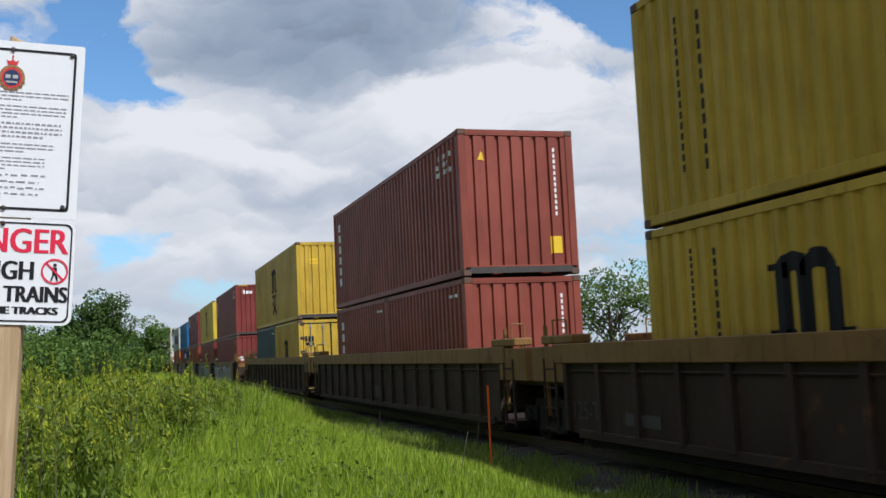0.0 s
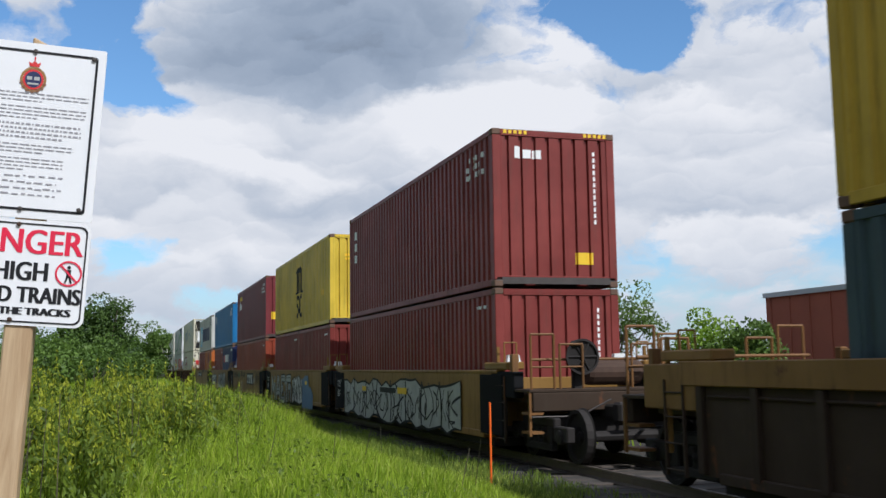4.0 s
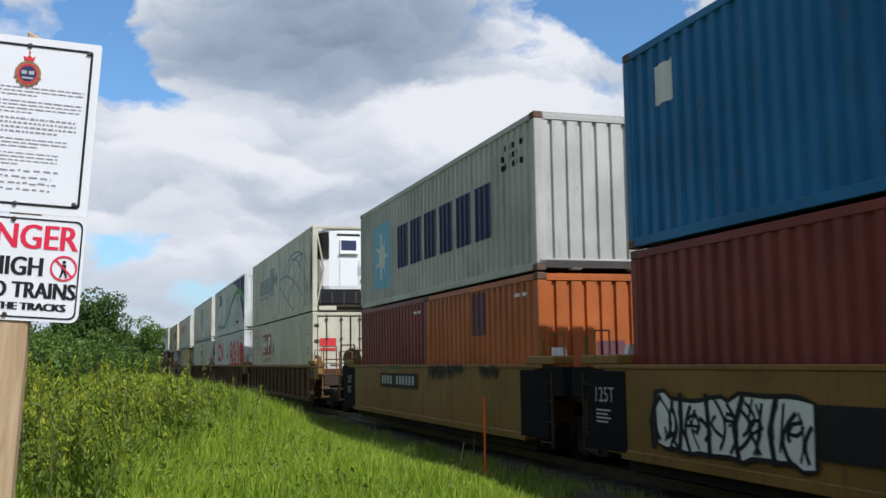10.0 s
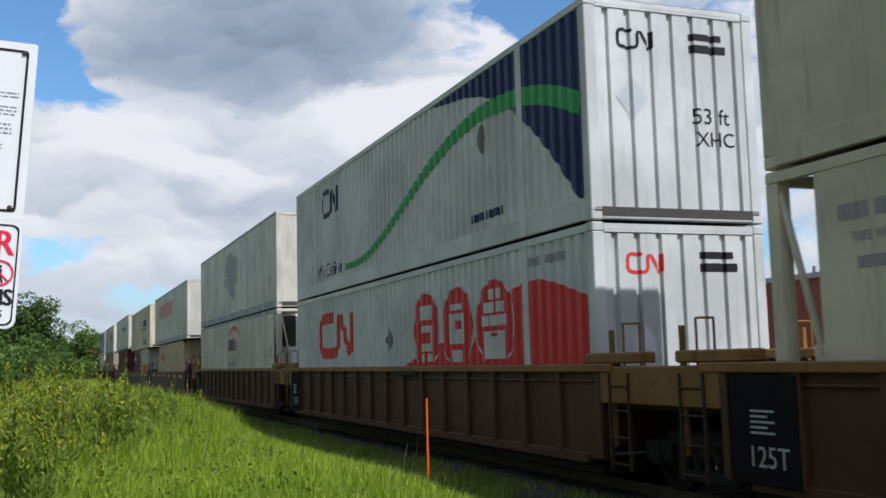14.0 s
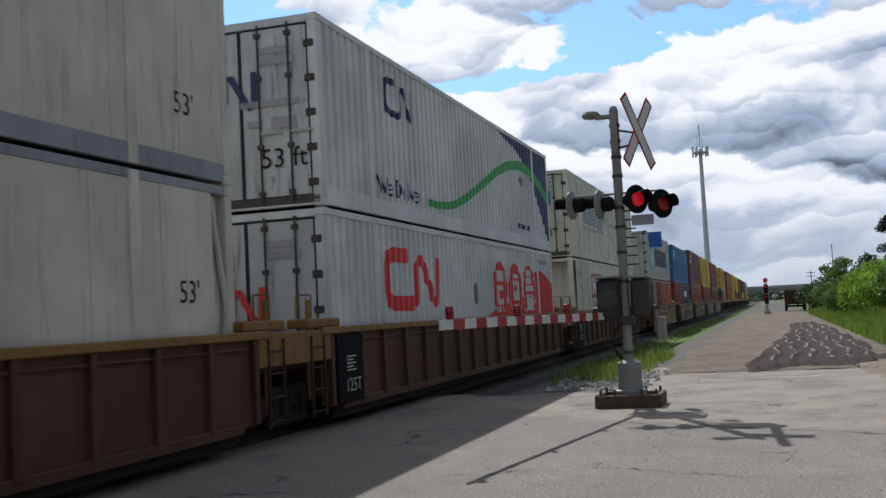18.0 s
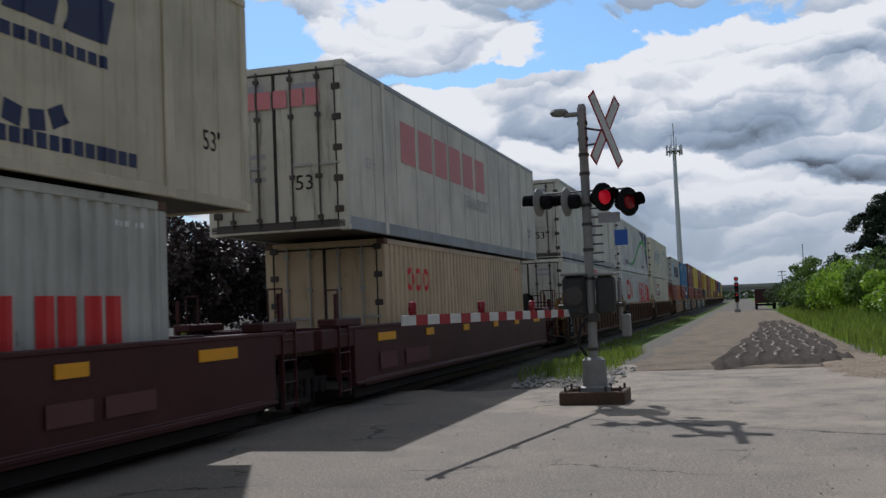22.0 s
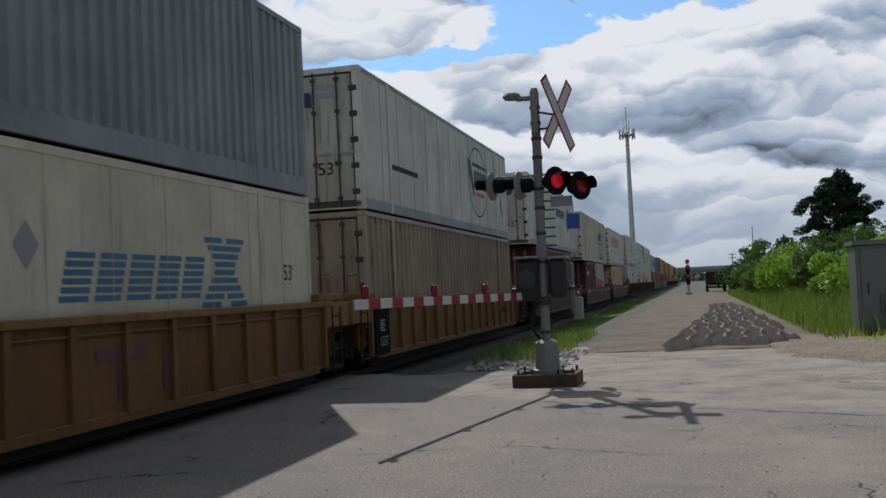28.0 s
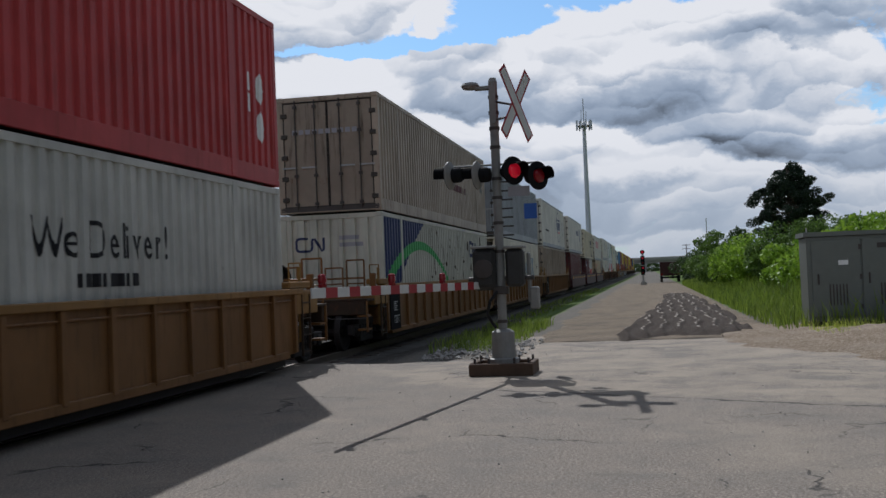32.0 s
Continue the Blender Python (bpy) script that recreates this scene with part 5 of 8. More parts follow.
    up.mark(poly((-0.18, 2.79), (-5.7, 2.79), (-4.9, 2.67), (-4.1, 2.58), (-3.4, 2.43), (-2.75, 2.2), (-2.2, 1.9), (-1.6, 1.48), (-1.05, 1.02), (-0.6, 0.58), (-0.32, 0.3), (-0.18, 0.3)), NAVY, "navy_corner", "navy painted corner")
    sweep = [(-11.3, 0.48), (-10.5, 0.47), (-9.6, 0.56), (-8.5, 0.84), (-7.2, 1.27), (-5.9, 1.71), (-4.6, 2.03), (-3.4, 2.17), (-2.4, 2.12), (-1.5, 1.98), (-0.8, 1.78), (-0.18, 1.52)]
    xs_ = np.linspace(-11.3, -0.18, 46)
    zs_ = np.interp(xs_, *zip(*sweep))
    zs_[1:-1] = (zs_[:-2] + 2 * zs_[1:-1] + zs_[2:]) / 4
    part("green_curve", lay(band([(x, z, 0.14 + 0.014 * (x + 11.3)) for x, z in zip(xs_, zs_)], 0.15), up.pts, up.u0, up.near, 0.012), INK_GREEN, up.e, "green painted curve")
    up.mark(text("We Deliver", -13.9, 0.40, 0.34, width=2.27), INK_NAVY, "lettering")
    ring_mark(up, -13.35, 1.9, 0.5, INK_NAVY, 0.95)
    up.mark(blocks(-3.95, 0.46, 1.35, 0.13, 7, 0.2), INK_NAVY, "lettering_line")
    diamond(up, -3.4, 1.75, 0.2)
    for c, col in ((up, INK_BLACK), (lo, INK_RED)):
        ring_end(c, -0.80, 2.27, 0.19, col, 1)
        c.mark_end(bars([(0.3, 2.45, 0.5, 0.09), (0.3, 2.28, 0.56, 0.11)]), INK_BLACK, 1, "numbering")
        diamond(c, -0.62, 1.35 if c is lo else 1.6, 0.24, ALU, 1)
        ring_end(c, -0.95, 1.55 if c is up else 1.22, 0.44, INK_NAVY if c is up else INK_RED, -1, 0.02)
        c.mark_end(bars([(0.35, 2.35, 0.5, 0.1), (0.35, 2.18, 0.56, 0.12)]), INK_GREY, -1, "numbering", lift=0.02)
    up.mark_end(text("53 ft", 0.3, 1.32, 0.22), INK_BLACK, 1, "length_number")
    up.mark_end(text("XHC", 0.34, 1.02, 0.2), INK_BLACK, 1, "lettering")
    up.mark_end(text("53 ft", 0.3, 0.62, 0.3), INK_BLACK, -1, "length_number", lift=0.02)
    up.mark_end(bars([(0.0, 1.55, 0.95, 0.1), (0.1, 1.25, 0.25, 0.1), (0.5, 1.2, 0.4, 0.18)]), INK_GREY, -1, "lettering_line", lift=0.02)
    ring_mark(lo, -13.67, 1.46, 1.02, INK_RED, 0.69)
    lo.mark(merged(poly((-7.5, 1.1), (-6.6, 1.3), (-6.3, 1.3), (-6.3, 1.1)), poly(*([(-5.9, 1.1), (-5.9, 1.5), (-3.1, 1.6), (-2.6, 2.2)] + [(x, 2.22 + 0.1 * math.sin((x + 2.6) / 2.4 * math.pi) - 0.17 * max(0, x + 1.6)) for x in (-2.2, -1.6, -1.0, -0.5, -0.2)] + [(-0.2, 1.1)]))), INK_RED, "red_shape", "red painted band", True)
    for x, rx in ((-6.12, 0.64), (-4.62, 0.66), (-3.1, 0.68)):
        part("red_oval", lay(merged(oval(x, 1.77, rx, 0.66)), lo.pts, lo.u0, lo.near, 0.010), INK_RED, lo.e, "red painted oval")
        part("oval_rim", lay(band([(x + rx * 1.06 * math.cos(t), 1.77 + 0.70 * math.sin(t)) for t in [-0.9 + i * 5.0 / 24 for i in range(25)]], 0.035), lo.pts, lo.u0, lo.near, 0.014), SILVER, lo.e)
    pale = [(-6.46, 1.95, 0.67, 0.26), (-6.42, 1.39, 0.6, 0.46), (-6.36, 1.21, 0.16, 0.14), (-6.02, 1.21, 0.16, 0.14), (-4.88, 2.05, 0.52, 0.1), (-4.94, 1.49, 0.65, 0.5), (-4.83, 1.19, 0.43, 0.2), (-3.35, 2.13, 0.22, 0.16), (-3.08, 2.13, 0.22, 0.16), (-3.47, 1.93, 0.34, 0.16), (-3.09, 1.93, 0.34, 0.16), (-3.55, 1.73, 0.28, 0.16), (-3.23, 1.73, 0.28, 0.16), (-2.92, 1.73, 0.28, 0.16), (-3.48, 1.23, 0.78, 0.42)]
    for shape in pale:
        part("pale_shape", lay(bars([shape]), lo.pts, lo.u0, lo.near, 0.014), SILVER, lo.e)
    part("red_window", lay(bars([(-6.33, 1.53, 0.42, 0.2), (-4.76, 1.73, 0.31, 0.14), (-3.21, 1.57, 0.25, 0.05)]), lo.pts, lo.u0, lo.near, 0.018), INK_RED, lo.e)
    diamond(lo, -8.25, 1.65, 0.22)
    lo.mark(bars([(-2.0, 2.5, 0.5, 0.12), (-1.35, 2.5, 0.6, 0.12)]), INK_GREY, "numbering", "", True)
    stack(-31.89, [lo], up)

    w = car(-50.73, C53, "ribbed", CARBROWN, brown, 19.75, rear_end=True)
    car_mark(w, bars([(-6.3, 0.6, 0.7, 0.2), (-5.2, 0.6, 0.9, 0.2)]), STENCIL, 1.39)
    up = white53("white smooth container with a faded purple mark, upper of stack", WHITE, "flat", "doors")
    up.mark(merged(blocks(-9.5, 1.72, 2.7, 0.5, 8, 0.12, 0.06), blocks(-9.7, 1.32, 2.9, 0.3, 12, 0.15, 0.04), poly((-8.9, 1.2), (-9.2, 2.4), (-8.3, 2.55), (-7.2, 2.2), (-7.6, 1.5), (-7.3, 0.8), (-7.9, 0.72))), INK_GREY, "company_mark", "faded grey purple mark")
    lo = white53("white smooth container with a red ring mark, lower of stack", WHITE, "reefer", "doors")
    lo.mark(band([(-7.55 + 1.25 * math.cos(t), 1.98 + 0.62 * math.sin(t), 0.06 + 0.12 * math.sin((t - 0.45) * 1.35)) for t in [0.15 * math.pi + i * 0.7 * math.pi / 16 for i in range(17)]], 0.13), INK_RED, "logo_arc", "", True)
    lo.mark(band([(-7.6 + 1.3 * math.cos(t), 1.85 + 0.42 * math.sin(t)) for t in [1.0 * math.pi + i * 0.95 * math.pi / 16 for i in range(17)]], 0.06), INK_PINK, "logo_arc", "", True)
    lo.mark(blocks(-8.8, 1.78, 1.4, 0.42, 3, 0.16), INK_NAVY, "company_mark", "", True)
    lo.mark(poly((-7.3, 1.74), (-7.05, 1.74), (-6.95, 2.1), (-7.18, 2.2), (-7.35, 2.0)), INK_RED, "logo_leaf", "", True)
    lo.mark(text("INTERMODAL", -8.75, 1.2, 0.17, width=1.65), INK_NAVY, "lettering", "", True)
    stack(-50.73, [lo], up)

    # three maroon units
    mar = "maroon smooth-sided well car with yellow reflectors"
    w = car(-71.71, C53, "maroon", CARMAROON, mar, 19.6, front_end=True)
    car_mark(w, bars([(-7.2, 0.55, 0.9, 0.28), (-5.8, 0.55, 1.5, 0.28)]), STENCIL_RED, 1.466)
    up = white53("grey white container with pink block lettering on top of a stack", WHITE, "flat", "doors")
    up.mark(blocks(-13.2, 1.5, 6.9, 0.82, 6, 0.18), INK_PINK, "company_mark", "faded pink word mark in plain blocks")
    up.mark(text("TRANSPORT", -8.5, 1.02, 0.3, width=2.3), INK_GREY, "lettering")
    up.mark(text("53 ft", -15.2, 1.15, 0.2), INK_GREY, "length_number")
    up.mark_end(blocks(-0.9, 2.15, 1.8, 0.3, 6, 0.16), INK_PINK, -1, "company_mark", lift=0.03)
    lo = iso40(BEIGE, "beige corrugated container, lower of a stack", STD, marks=INK_RED)
    lo.mark(merged(*[band([(-10.65 + k * 0.5 + 0.17 * math.cos(t), 1.84 + 0.18 * math.sin(t)) for t in [i * math.tau / 14 for i in range(15)]], 0.1) for k in range(3)]), INK_RED, "company_mark", "", True)
    stack(-71.71, [lo], up)
    w = car(-91.35, C53, "maroon", CARMAROON, mar, 19.6)
    car_mark(w, bars([(3.6, 0.60, 0.7, 0.22), (4.5, 0.60, 0.9, 0.22)]), STENCIL_RED, 1.466)
    up = white53("cream ribbed container with a navy swirl mark, upper of stack", CREAM, "flat", "doors", "ribbed")
    up.mark(merged(blocks(-5.6, 1.52, 2.6, 0.5, 3, 0.16, 0.16), blocks(-5.7, 1.26, 2.6, 0.13, 14, 0.2), band([(-4.6 + 0.85 * math.cos(t), 1.55 + 0.95 * math.sin(t), 0.04 + 0.1 * math.sin(t)) for t in [0.1 + i * 1.7 / 12 for i in range(13)]], 0.1), *[band([(-4.4 + 0.85 * math.cos(t), 1.15 + 0.62 * math.sin(t)) for t in (a, a + 0.3)], 0.2) for a in (3.5, 3.9, 4.3, 4.7, 5.1)]), INK_NAVY, "company_mark", "navy swirl mark")
    up.mark(blocks(-5.6, 0.28, 3.0, 0.15, 16, 0.2), INK_NAVY, "lettering_line")
    diamond(up, -7.9, 1.75, 0.22, INK_GREY)
    l1 = iso40(GREY, "pale grey short container with red block lettering, lower of a stack", STD, L=C20)
    l1.mark(merged(blocks(-4.4, 0.95, 1.9, 0.55, 4, 0.22), blocks(-2.3, 0.95, 1.5, 0.55, 4, 0.22)), INK_RED, "company_mark", "red word mark in plain blocks", True)
    l1.mark(poly((-5.5, 0.88), (-4.8, 0.88), (-4.8, 1.68), (-5.5, 1.68)), INK_PINK, "logo_panel", "", True)
    l1.mark(bars([(-5.4, 2.2, 1.6, 0.1)]), INK_PINK, "lettering_line", "", True)
    part("logo_wedge", lay(poly((-5.45, 1.6), (-4.85, 1.6), (-5.15, 0.95)), l1.pts, l1.u0, l1.near, 0.012), INK_NAVY, l1.e)
    l2 = iso40(MAROON, "maroon short container with a navy label, lower of a stack", STD, L=C20)
    l2.mark(bars([(-5.4, 1.72, 1.15, 0.62)]), INK_NAVY, "logo_panel", "navy and white label", True)
    part("logo_block", lay(merged(blocks(-5.2, 1.78, 0.9, 0.22, 5, 0.2), bars([(-5.34, 1.76, 0.1, 0.5)])), l2.pts, l2.u0, l2.near, 0.012), INK_WHITE, l2.e)
    stack(-91.35, [l1, l2], up)
    car(-111.04, C53, "maroon", CARMAROON, mar, 19.6, rear_end=True)
    up = white53("white smooth container with a navy roundel on top of a stack", WHITE, "flat", "doors")
    up.mark(merged(oval(-3.2, 1.66, 0.56, 0.62)), INK_NAVY, "logo_roundel", "navy roundel")
    part("logo_wing", lay(merged(poly((-3.55, 2.0), (-3.4, 2.0), (-3.2, 1.5), (-3.0, 2.0), (-2.85, 2.0), (-3.14, 1.2), (-3.26, 1.2))), up.pts, up.u0, up.near, 0.012), INK_WHITE, up.e)
    up.mark(blocks(-7.6, 1.6, 3.3, 0.42, 6, 0.16), INK_NAVY, "company_mark")
    for zz in (1.75, 0.9):
        diamond(up, -1.2, zz, 0.22, INK_GREY)
    diamond(up, -0.62, 1.5, 0.2, INK_BLACK, -1)
    part("logo_roundel", lay(oval(0.5, 2.2, 0.2, 0.22), *up.ends[-1][:2], up.ends[-1][2], 0.02), INK_NAVY, up.e)
    lo = iso40(MAROON, "dark red corrugated container, lower of a stack", HC)
    lo.mark(merged(bars([(-0.9, 0.75, 0.2, 0.3)]), poly((-0.9, 0.4), (-0.62, 0.4), (-0.76, 0.62))), INK_YELLOW, "warning_label")
    stack(-111.04, [lo], up)

    # three ribbed units
    w = car(-131.96, C53, "ribbed", CARRUST, brown, 19.2, front_end=True)
    car_mark(w, bars([(5.2, 0.75, 0.4, 0.18), (5.75, 0.75, 0.5, 0.18)]), INK_BLACK, 1.39)
    up = white53("white smooth container with a navy ringed mark, upper of stack", WHITE, "flat", "doors")
    up.mark(merged(blocks(-5.5, 1.35, 2.0, 0.55, 5, 0.14, 0.1), poly((-6.3, 2.15), (-5.8, 2.15), (-5.35, 1.1), (-5.6, 1.1)), bars([(-5.6, 2.0, 2.2, 0.12)]), band([(-4.85 + 1.3 * math.cos(t), 1.55 + 1.05 * math.sin(t)) for t in [i * math.tau / 30 for i in range(31)]], 0.06)), INK_NAVY, "company_mark", "navy ringed mark")
    up.mark(bars([(-5.1, 1.12, 1.2, 0.12)]), INK_RED, "lettering_line")
    up.mark(bars([(-14.1, 1.0, 2.2, 0.12)]), INK_BLACK, "numbering")
    for zz in (1.95, 1.1):
        diamond(up, -1.2, zz, 0.22)
    up.mark_end(blocks(-1.0, 2.1, 1.3, 0.3, 5, 0.12), INK_NAVY, -1, "company_mark", lift=0.03)
    lo = Container(C53, HC, TAN, "slat", "flat", "doors", "dirty tan slatted container, lower of a stack")
    stack(-131.96, [lo], up)
    w = car(-151.11, C53, "ribbed", CARRUST, brown, 19.2)
    car_mark(w, bars([(1.5, 0.95, 1.0, 0.16), (1.9, 0.5, 0.22, 0.45), (2.9, 0.5, 0.3, 0.6)]), INK_PURPLE, 1.39)
    up = Container(C53, HC, DARKGREY, "corr53", "wide", "doors", "mid grey corrugated container on top of a stack")
    lo = white53("cream refrigerated container with globe drawing, lower of a stack", GREENISH, "flat", "reefer")
    globe_dome(lo, -11.8, 1.02, 3.1, INK_BLUE, 1.42)
    striped_word(lo, -7.05, 1.28, 0.56, 4.3, INK_BLUE)
    for x in (-8.3, -7.55):
        diamond(lo, x, 1.86, 0.2, INK_GREY)
    stack(-151.11, [lo], up)
    w = car(-170.06, C53, "ribbed", CARRUST, brown, 19.2, rear_end=True)
    up = Container(C53, HC, TAN, "corr53", "wide", "doors", "stained grey cream container on top of a stack")
    up.mark(merged(blocks(-7.5, 1.2, 3.2, 0.22, 10, 0.2), bars([(-6.4, 1.6, 0.9, 0.2)])), INK_PURPLE, "lettering_line")
    diamond(up, -0.9, 1.6, 0.2)
    up.mark_end(blocks(-0.9, 1.95, 1.7, 0.12, 10, 0.25), INK_GREY, -1, "lettering_line", lift=0.02)
    lo = Container(C53, HC, CHALK, "corr53", "doors", "wide", "white paint-chipped container with a navy end, lower of a stack")
    rr = random.Random(77)
    for k in range(46):
        cx, cz = -1.2 - 9.5 * rr.random(), 1.15 + 1.5 * rr.random()
        w_, h_ = rr.uniform(0.03, 0.095), rr.choice((0.05, 0.07, 0.09, 0.2, 0.32)) * rr.uniform(0.7, 1.3)
        lo.mark(poly(*[(cx + w_ * rr.uniform(0.7, 1.1) * math.cos(j * math.tau / 9), min(2.7, cz + h_ * rr.uniform(0.7, 1.1) * math.sin(j * math.tau / 9))) for j in range(9)]), RUSTCHIP, "rust_patch", "dark rust patch", True)
    ring_mark(lo, -4.05, 1.98, 0.48, INK_NAVY, 0.8)
    lo.mark(poly((-15.97, 2.79), (-15.97, 0.32), (-15.0, 0.32), *[(-15.0 + 3.6 * i / 10, 0.32 + 2.47 * (i / 10) ** 0.6) for i in range(1, 11)]), NAVY, "navy_corner", "navy painted corner", True)
    part("green_curve", lay(band([(-15.7 + i * 7.5 / 30, 1.15 + 1.0 * math.sin(math.pi * i / 30) ** 0.8, 0.34 - 0.007 * i) for i in range(31)], 0.2), lo.pts, lo.u0, lo.near, 0.012), INK_GREEN, lo.e, "green painted curve")
    ring_end(lo, -0.9, 2.0, 0.26, INK_NAVY, -1)
    lo.mark_end(bars([(0.2, 2.25, 0.5, 0.1), (0.2, 2.08, 0.6, 0.1)]), INK_GREY, -1, "numbering")
    stack(-170.06, [lo], up)
    w = car(-193.12, C53, "ribbed", CARRUST, brown, 19.2, front_end=True)
    up = Container(C53, HC, RED, "corr53", "wide", "doors", "bright red corrugated container on top of a stack")
    for zz in (1.6, 0.95):
        diamond(up, -0.75, zz, 0.22, INK_WHITE)
    up.mark(bars([(-1.3, 1.5, 0.1, 0.3), (-1.3, 1.15, 0.1, 0.3)]), INK_WHITE, "lettering_line")
    lo = silver53("silver white corrugated container with black lettering, lower of a stack", GREY)
    lo.mark(text("We Deliver!", -7.36, 1.62, 0.46, width=3.06), INK_BLACK, "lettering", "", True)
    lo.mark(blocks(-6.5, 1.28, 1.45, 0.16, 8, 0.2), INK_BLACK, "lettering_line", "", True)
    stack(-193.12, [lo], up)

    # plainer units towards the tail and the head
    for i, (a, b) in enumerate(((GREY, TAN), (WHITE, WHITE), (CREAM, GREY))):
        x = -212.3 - 19.6 * i
        car(x, C53, "ribbed", CARBROWN, brown, 19.2)
        stack(x, [white53("white smooth container, lower of a stack", a)], white53("pale smooth container on top of a stack", b))
    for i, (a, b) in enumerate(((OXIDE, YELLOW), (MAROON, OXIDE), (YELLOW, MAROON), (OXIDE, BLUE), (YELLOW, YELLOW))):
        x = 146.95 + 19.6 * i
        car(x, C40, "ribbed", CARDARK, dark, 19.3)
        stack(x, [iso40(a, "corrugated steel container, lower of a stack", STD)], iso40(b, "corrugated steel container on top of a stack"))


def outline_tag(w, x, z, width, h, n, mat, seed):
    """Spray paint: one pale jagged field with dark rim and many dark bent strokes, no letters."""
    r = random.Random(seed)
    m = n * 3
    upper = [(x + width * i / m + r.uniform(-0.05, 0.05), z + h * r.uniform(0.82, 1.02)) for i in range(m + 1)]
    lower = [(x + width * i / m + r.uniform(-0.05, 0.05), z + h * r.uniform(0.0, 0.14)) for i in range(m, -1, -1)]
    car_mark(w, poly(*upper, *lower), mat, 1.466, "pale spray-painted field")
    ring = upper + lower + upper[:1]
    strokes = [band(ring, 0.05)]
    p = width / n
    for i in range(n):
        a = x + i * p
        strokes.append(band([(a + r.uniform(-0.08, 0.08), z + h * 0.04), (a + r.uniform(-0.15, 0.15), z + h * 0.5), (a + r.uniform(-0.08, 0.08), z + h * 0.97)], 0.085))
        for k in range(5):
            u = a + p * (0.1 + 0.18 * k) + r.uniform(-0.06, 0.06)
            lean, bow = r.uniform(-0.2, 0.2) * p, r.uniform(-0.45, 0.45) * p
            z0, z1 = z + h * r.uniform(0.05, 0.4), z + h * r.uniform(0.6, 0.95)
            strokes.append(band([(u + lean * f + bow * math.sin(math.pi * f), z0 + (z1 - z0) * f) for f in (0, 0.2, 0.4, 0.6, 0.8, 1.0)], r.uniform(0.03, 0.06)))
        cx, cz, rr = a + p * r.uniform(0.3, 0.7), z + h * r.uniform(0.35, 0.65), p * r.uniform(0.14, 0.26)
        strokes.append(band([(cx + rr * math.cos(t), cz + rr * 0.8 * math.sin(t)) for t in [r.uniform(0, 3) + q * 0.6 for q in range(8)]], 0.04))
    car_mark(w, merged(*strokes), INK_BLACK, 1.470, "dark spray-painted strokes")


def block_tag(w, x, z, pitch, h, seed):
    """Fat grey spray-painted block shapes with black rims and running paint."""
    r = random.Random(seed)
    shapes = [[[(0.04, 0), (0.1, 0.55), (0.12, 1), (0.3, 0.75), (0.46, 0.38), (0.62, 0.72), (0.82, 1), (0.88, 0.5), (0.92, 0)]],
              [[(0.02, 0.02), (0.2, 0.45), (0.38, 0.95), (0.62, 0.95), (0.78, 0.5), (0.98, 0.02)], [(0.22, 0.38), (0.78, 0.38)]],
              [[(0.98, 0.72), (0.92, 0.96), (0.5, 0.96), (0.1, 0.96), (0.06, 0.5), (0.1, 0.05), (0.5, 0.03), (0.8, 0.08), (0.82, 0.4)], [(0.1, 0.5), (0.5, 0.52)]],
              [[(1.02, 0.96), (0.5, 0.97), (0.1, 0.94), (0.05, 0.5), (0.08, 0.0)], [(0.46, 0.0), (0.5, 0.3), (0.5, 0.6), (0.75, 0.64), (0.98, 0.6), (1.0, 0.3), (1.0, 0.0)]]]
    rims, fills, drips = [], [], []
    for i, strokes in enumerate(shapes):
        for line in strokes:
            pts = [(x + pitch * (i + 0.84 * u) + r.uniform(-0.02, 0.02), z + h * v + r.uniform(-0.02, 0.02)) for u, v in line]
            rims.append(band(pts, 0.36))
            fills.append(band(pts, 0.25))
            drips.append(band([(a - 0.05, b + 0.03) for a, b in pts], 0.03))
        for k in range(4):
            u = x + pitch * (i + r.random() * 0.9)
            drips.append(band([(u, z + h * 0.5), (u + r.uniform(-0.12, 0.12), z + h * 0.25), (u + r.uniform(-0.06, 0.06), z + h * r.uniform(-0.1, 0.1))], 0.025))
    car_mark(w, merged(*rims), INK_BLACK, 1.4665, "black spray-painted rims")
    car_mark(w, merged(*fills), TAG_GREY, 1.470, "grey spray-painted block shapes")
    car_mark(w, merged(*drips), INK_BLACK, 1.474, "thin dark spray-painted strokes")


def scrawl(w, x, z, width, h, seed, mat=None, thick=0.032):
    """Quick spray-painted handwriting without letters: looped, leaning strokes side by side."""
    r = random.Random(seed)
    n = max(2, round(width / (h * 0.42)))
    cell = width / n
    strokes = []
    for i in range(n):
        for k in range(2):
            u0 = x + cell * (i + 0.1 + 0.35 * k)
            knots = [(u0 + cell * r.uniform(-0.25, 0.8), z + h * (r.uniform(0.72, 1.0) if (q + k) % 2 == 0 else r.uniform(0.0, 0.4))) for q in range(r.randint(3, 5))]
            knots = [knots[0]] + knots + [knots[-1]]
            pts = []
            for a, b, c, d in zip(knots, knots[1:], knots[2:], knots[3:]):
                for f in (0.0, 0.2, 0.4, 0.6, 0.8):
                    pts.append(tuple(0.5 * (2 * q1 + (q2 - q0) * f + (2 * q0 - 5 * q1 + 4 * q2 - q3) * f * f + (3 * q1 - q0 - 3 * q2 + q3) * f ** 3) for q0, q1, q2, q3 in zip(a, b, c, d)))
            if len(pts) > 2:
                strokes.append(band(pts, thick))
    ob = car_mark(w, merged(*strokes), mat or INK_BLACK, 1.468, "quick spray-painted strokes")
    ob["kind"] = "stuff"


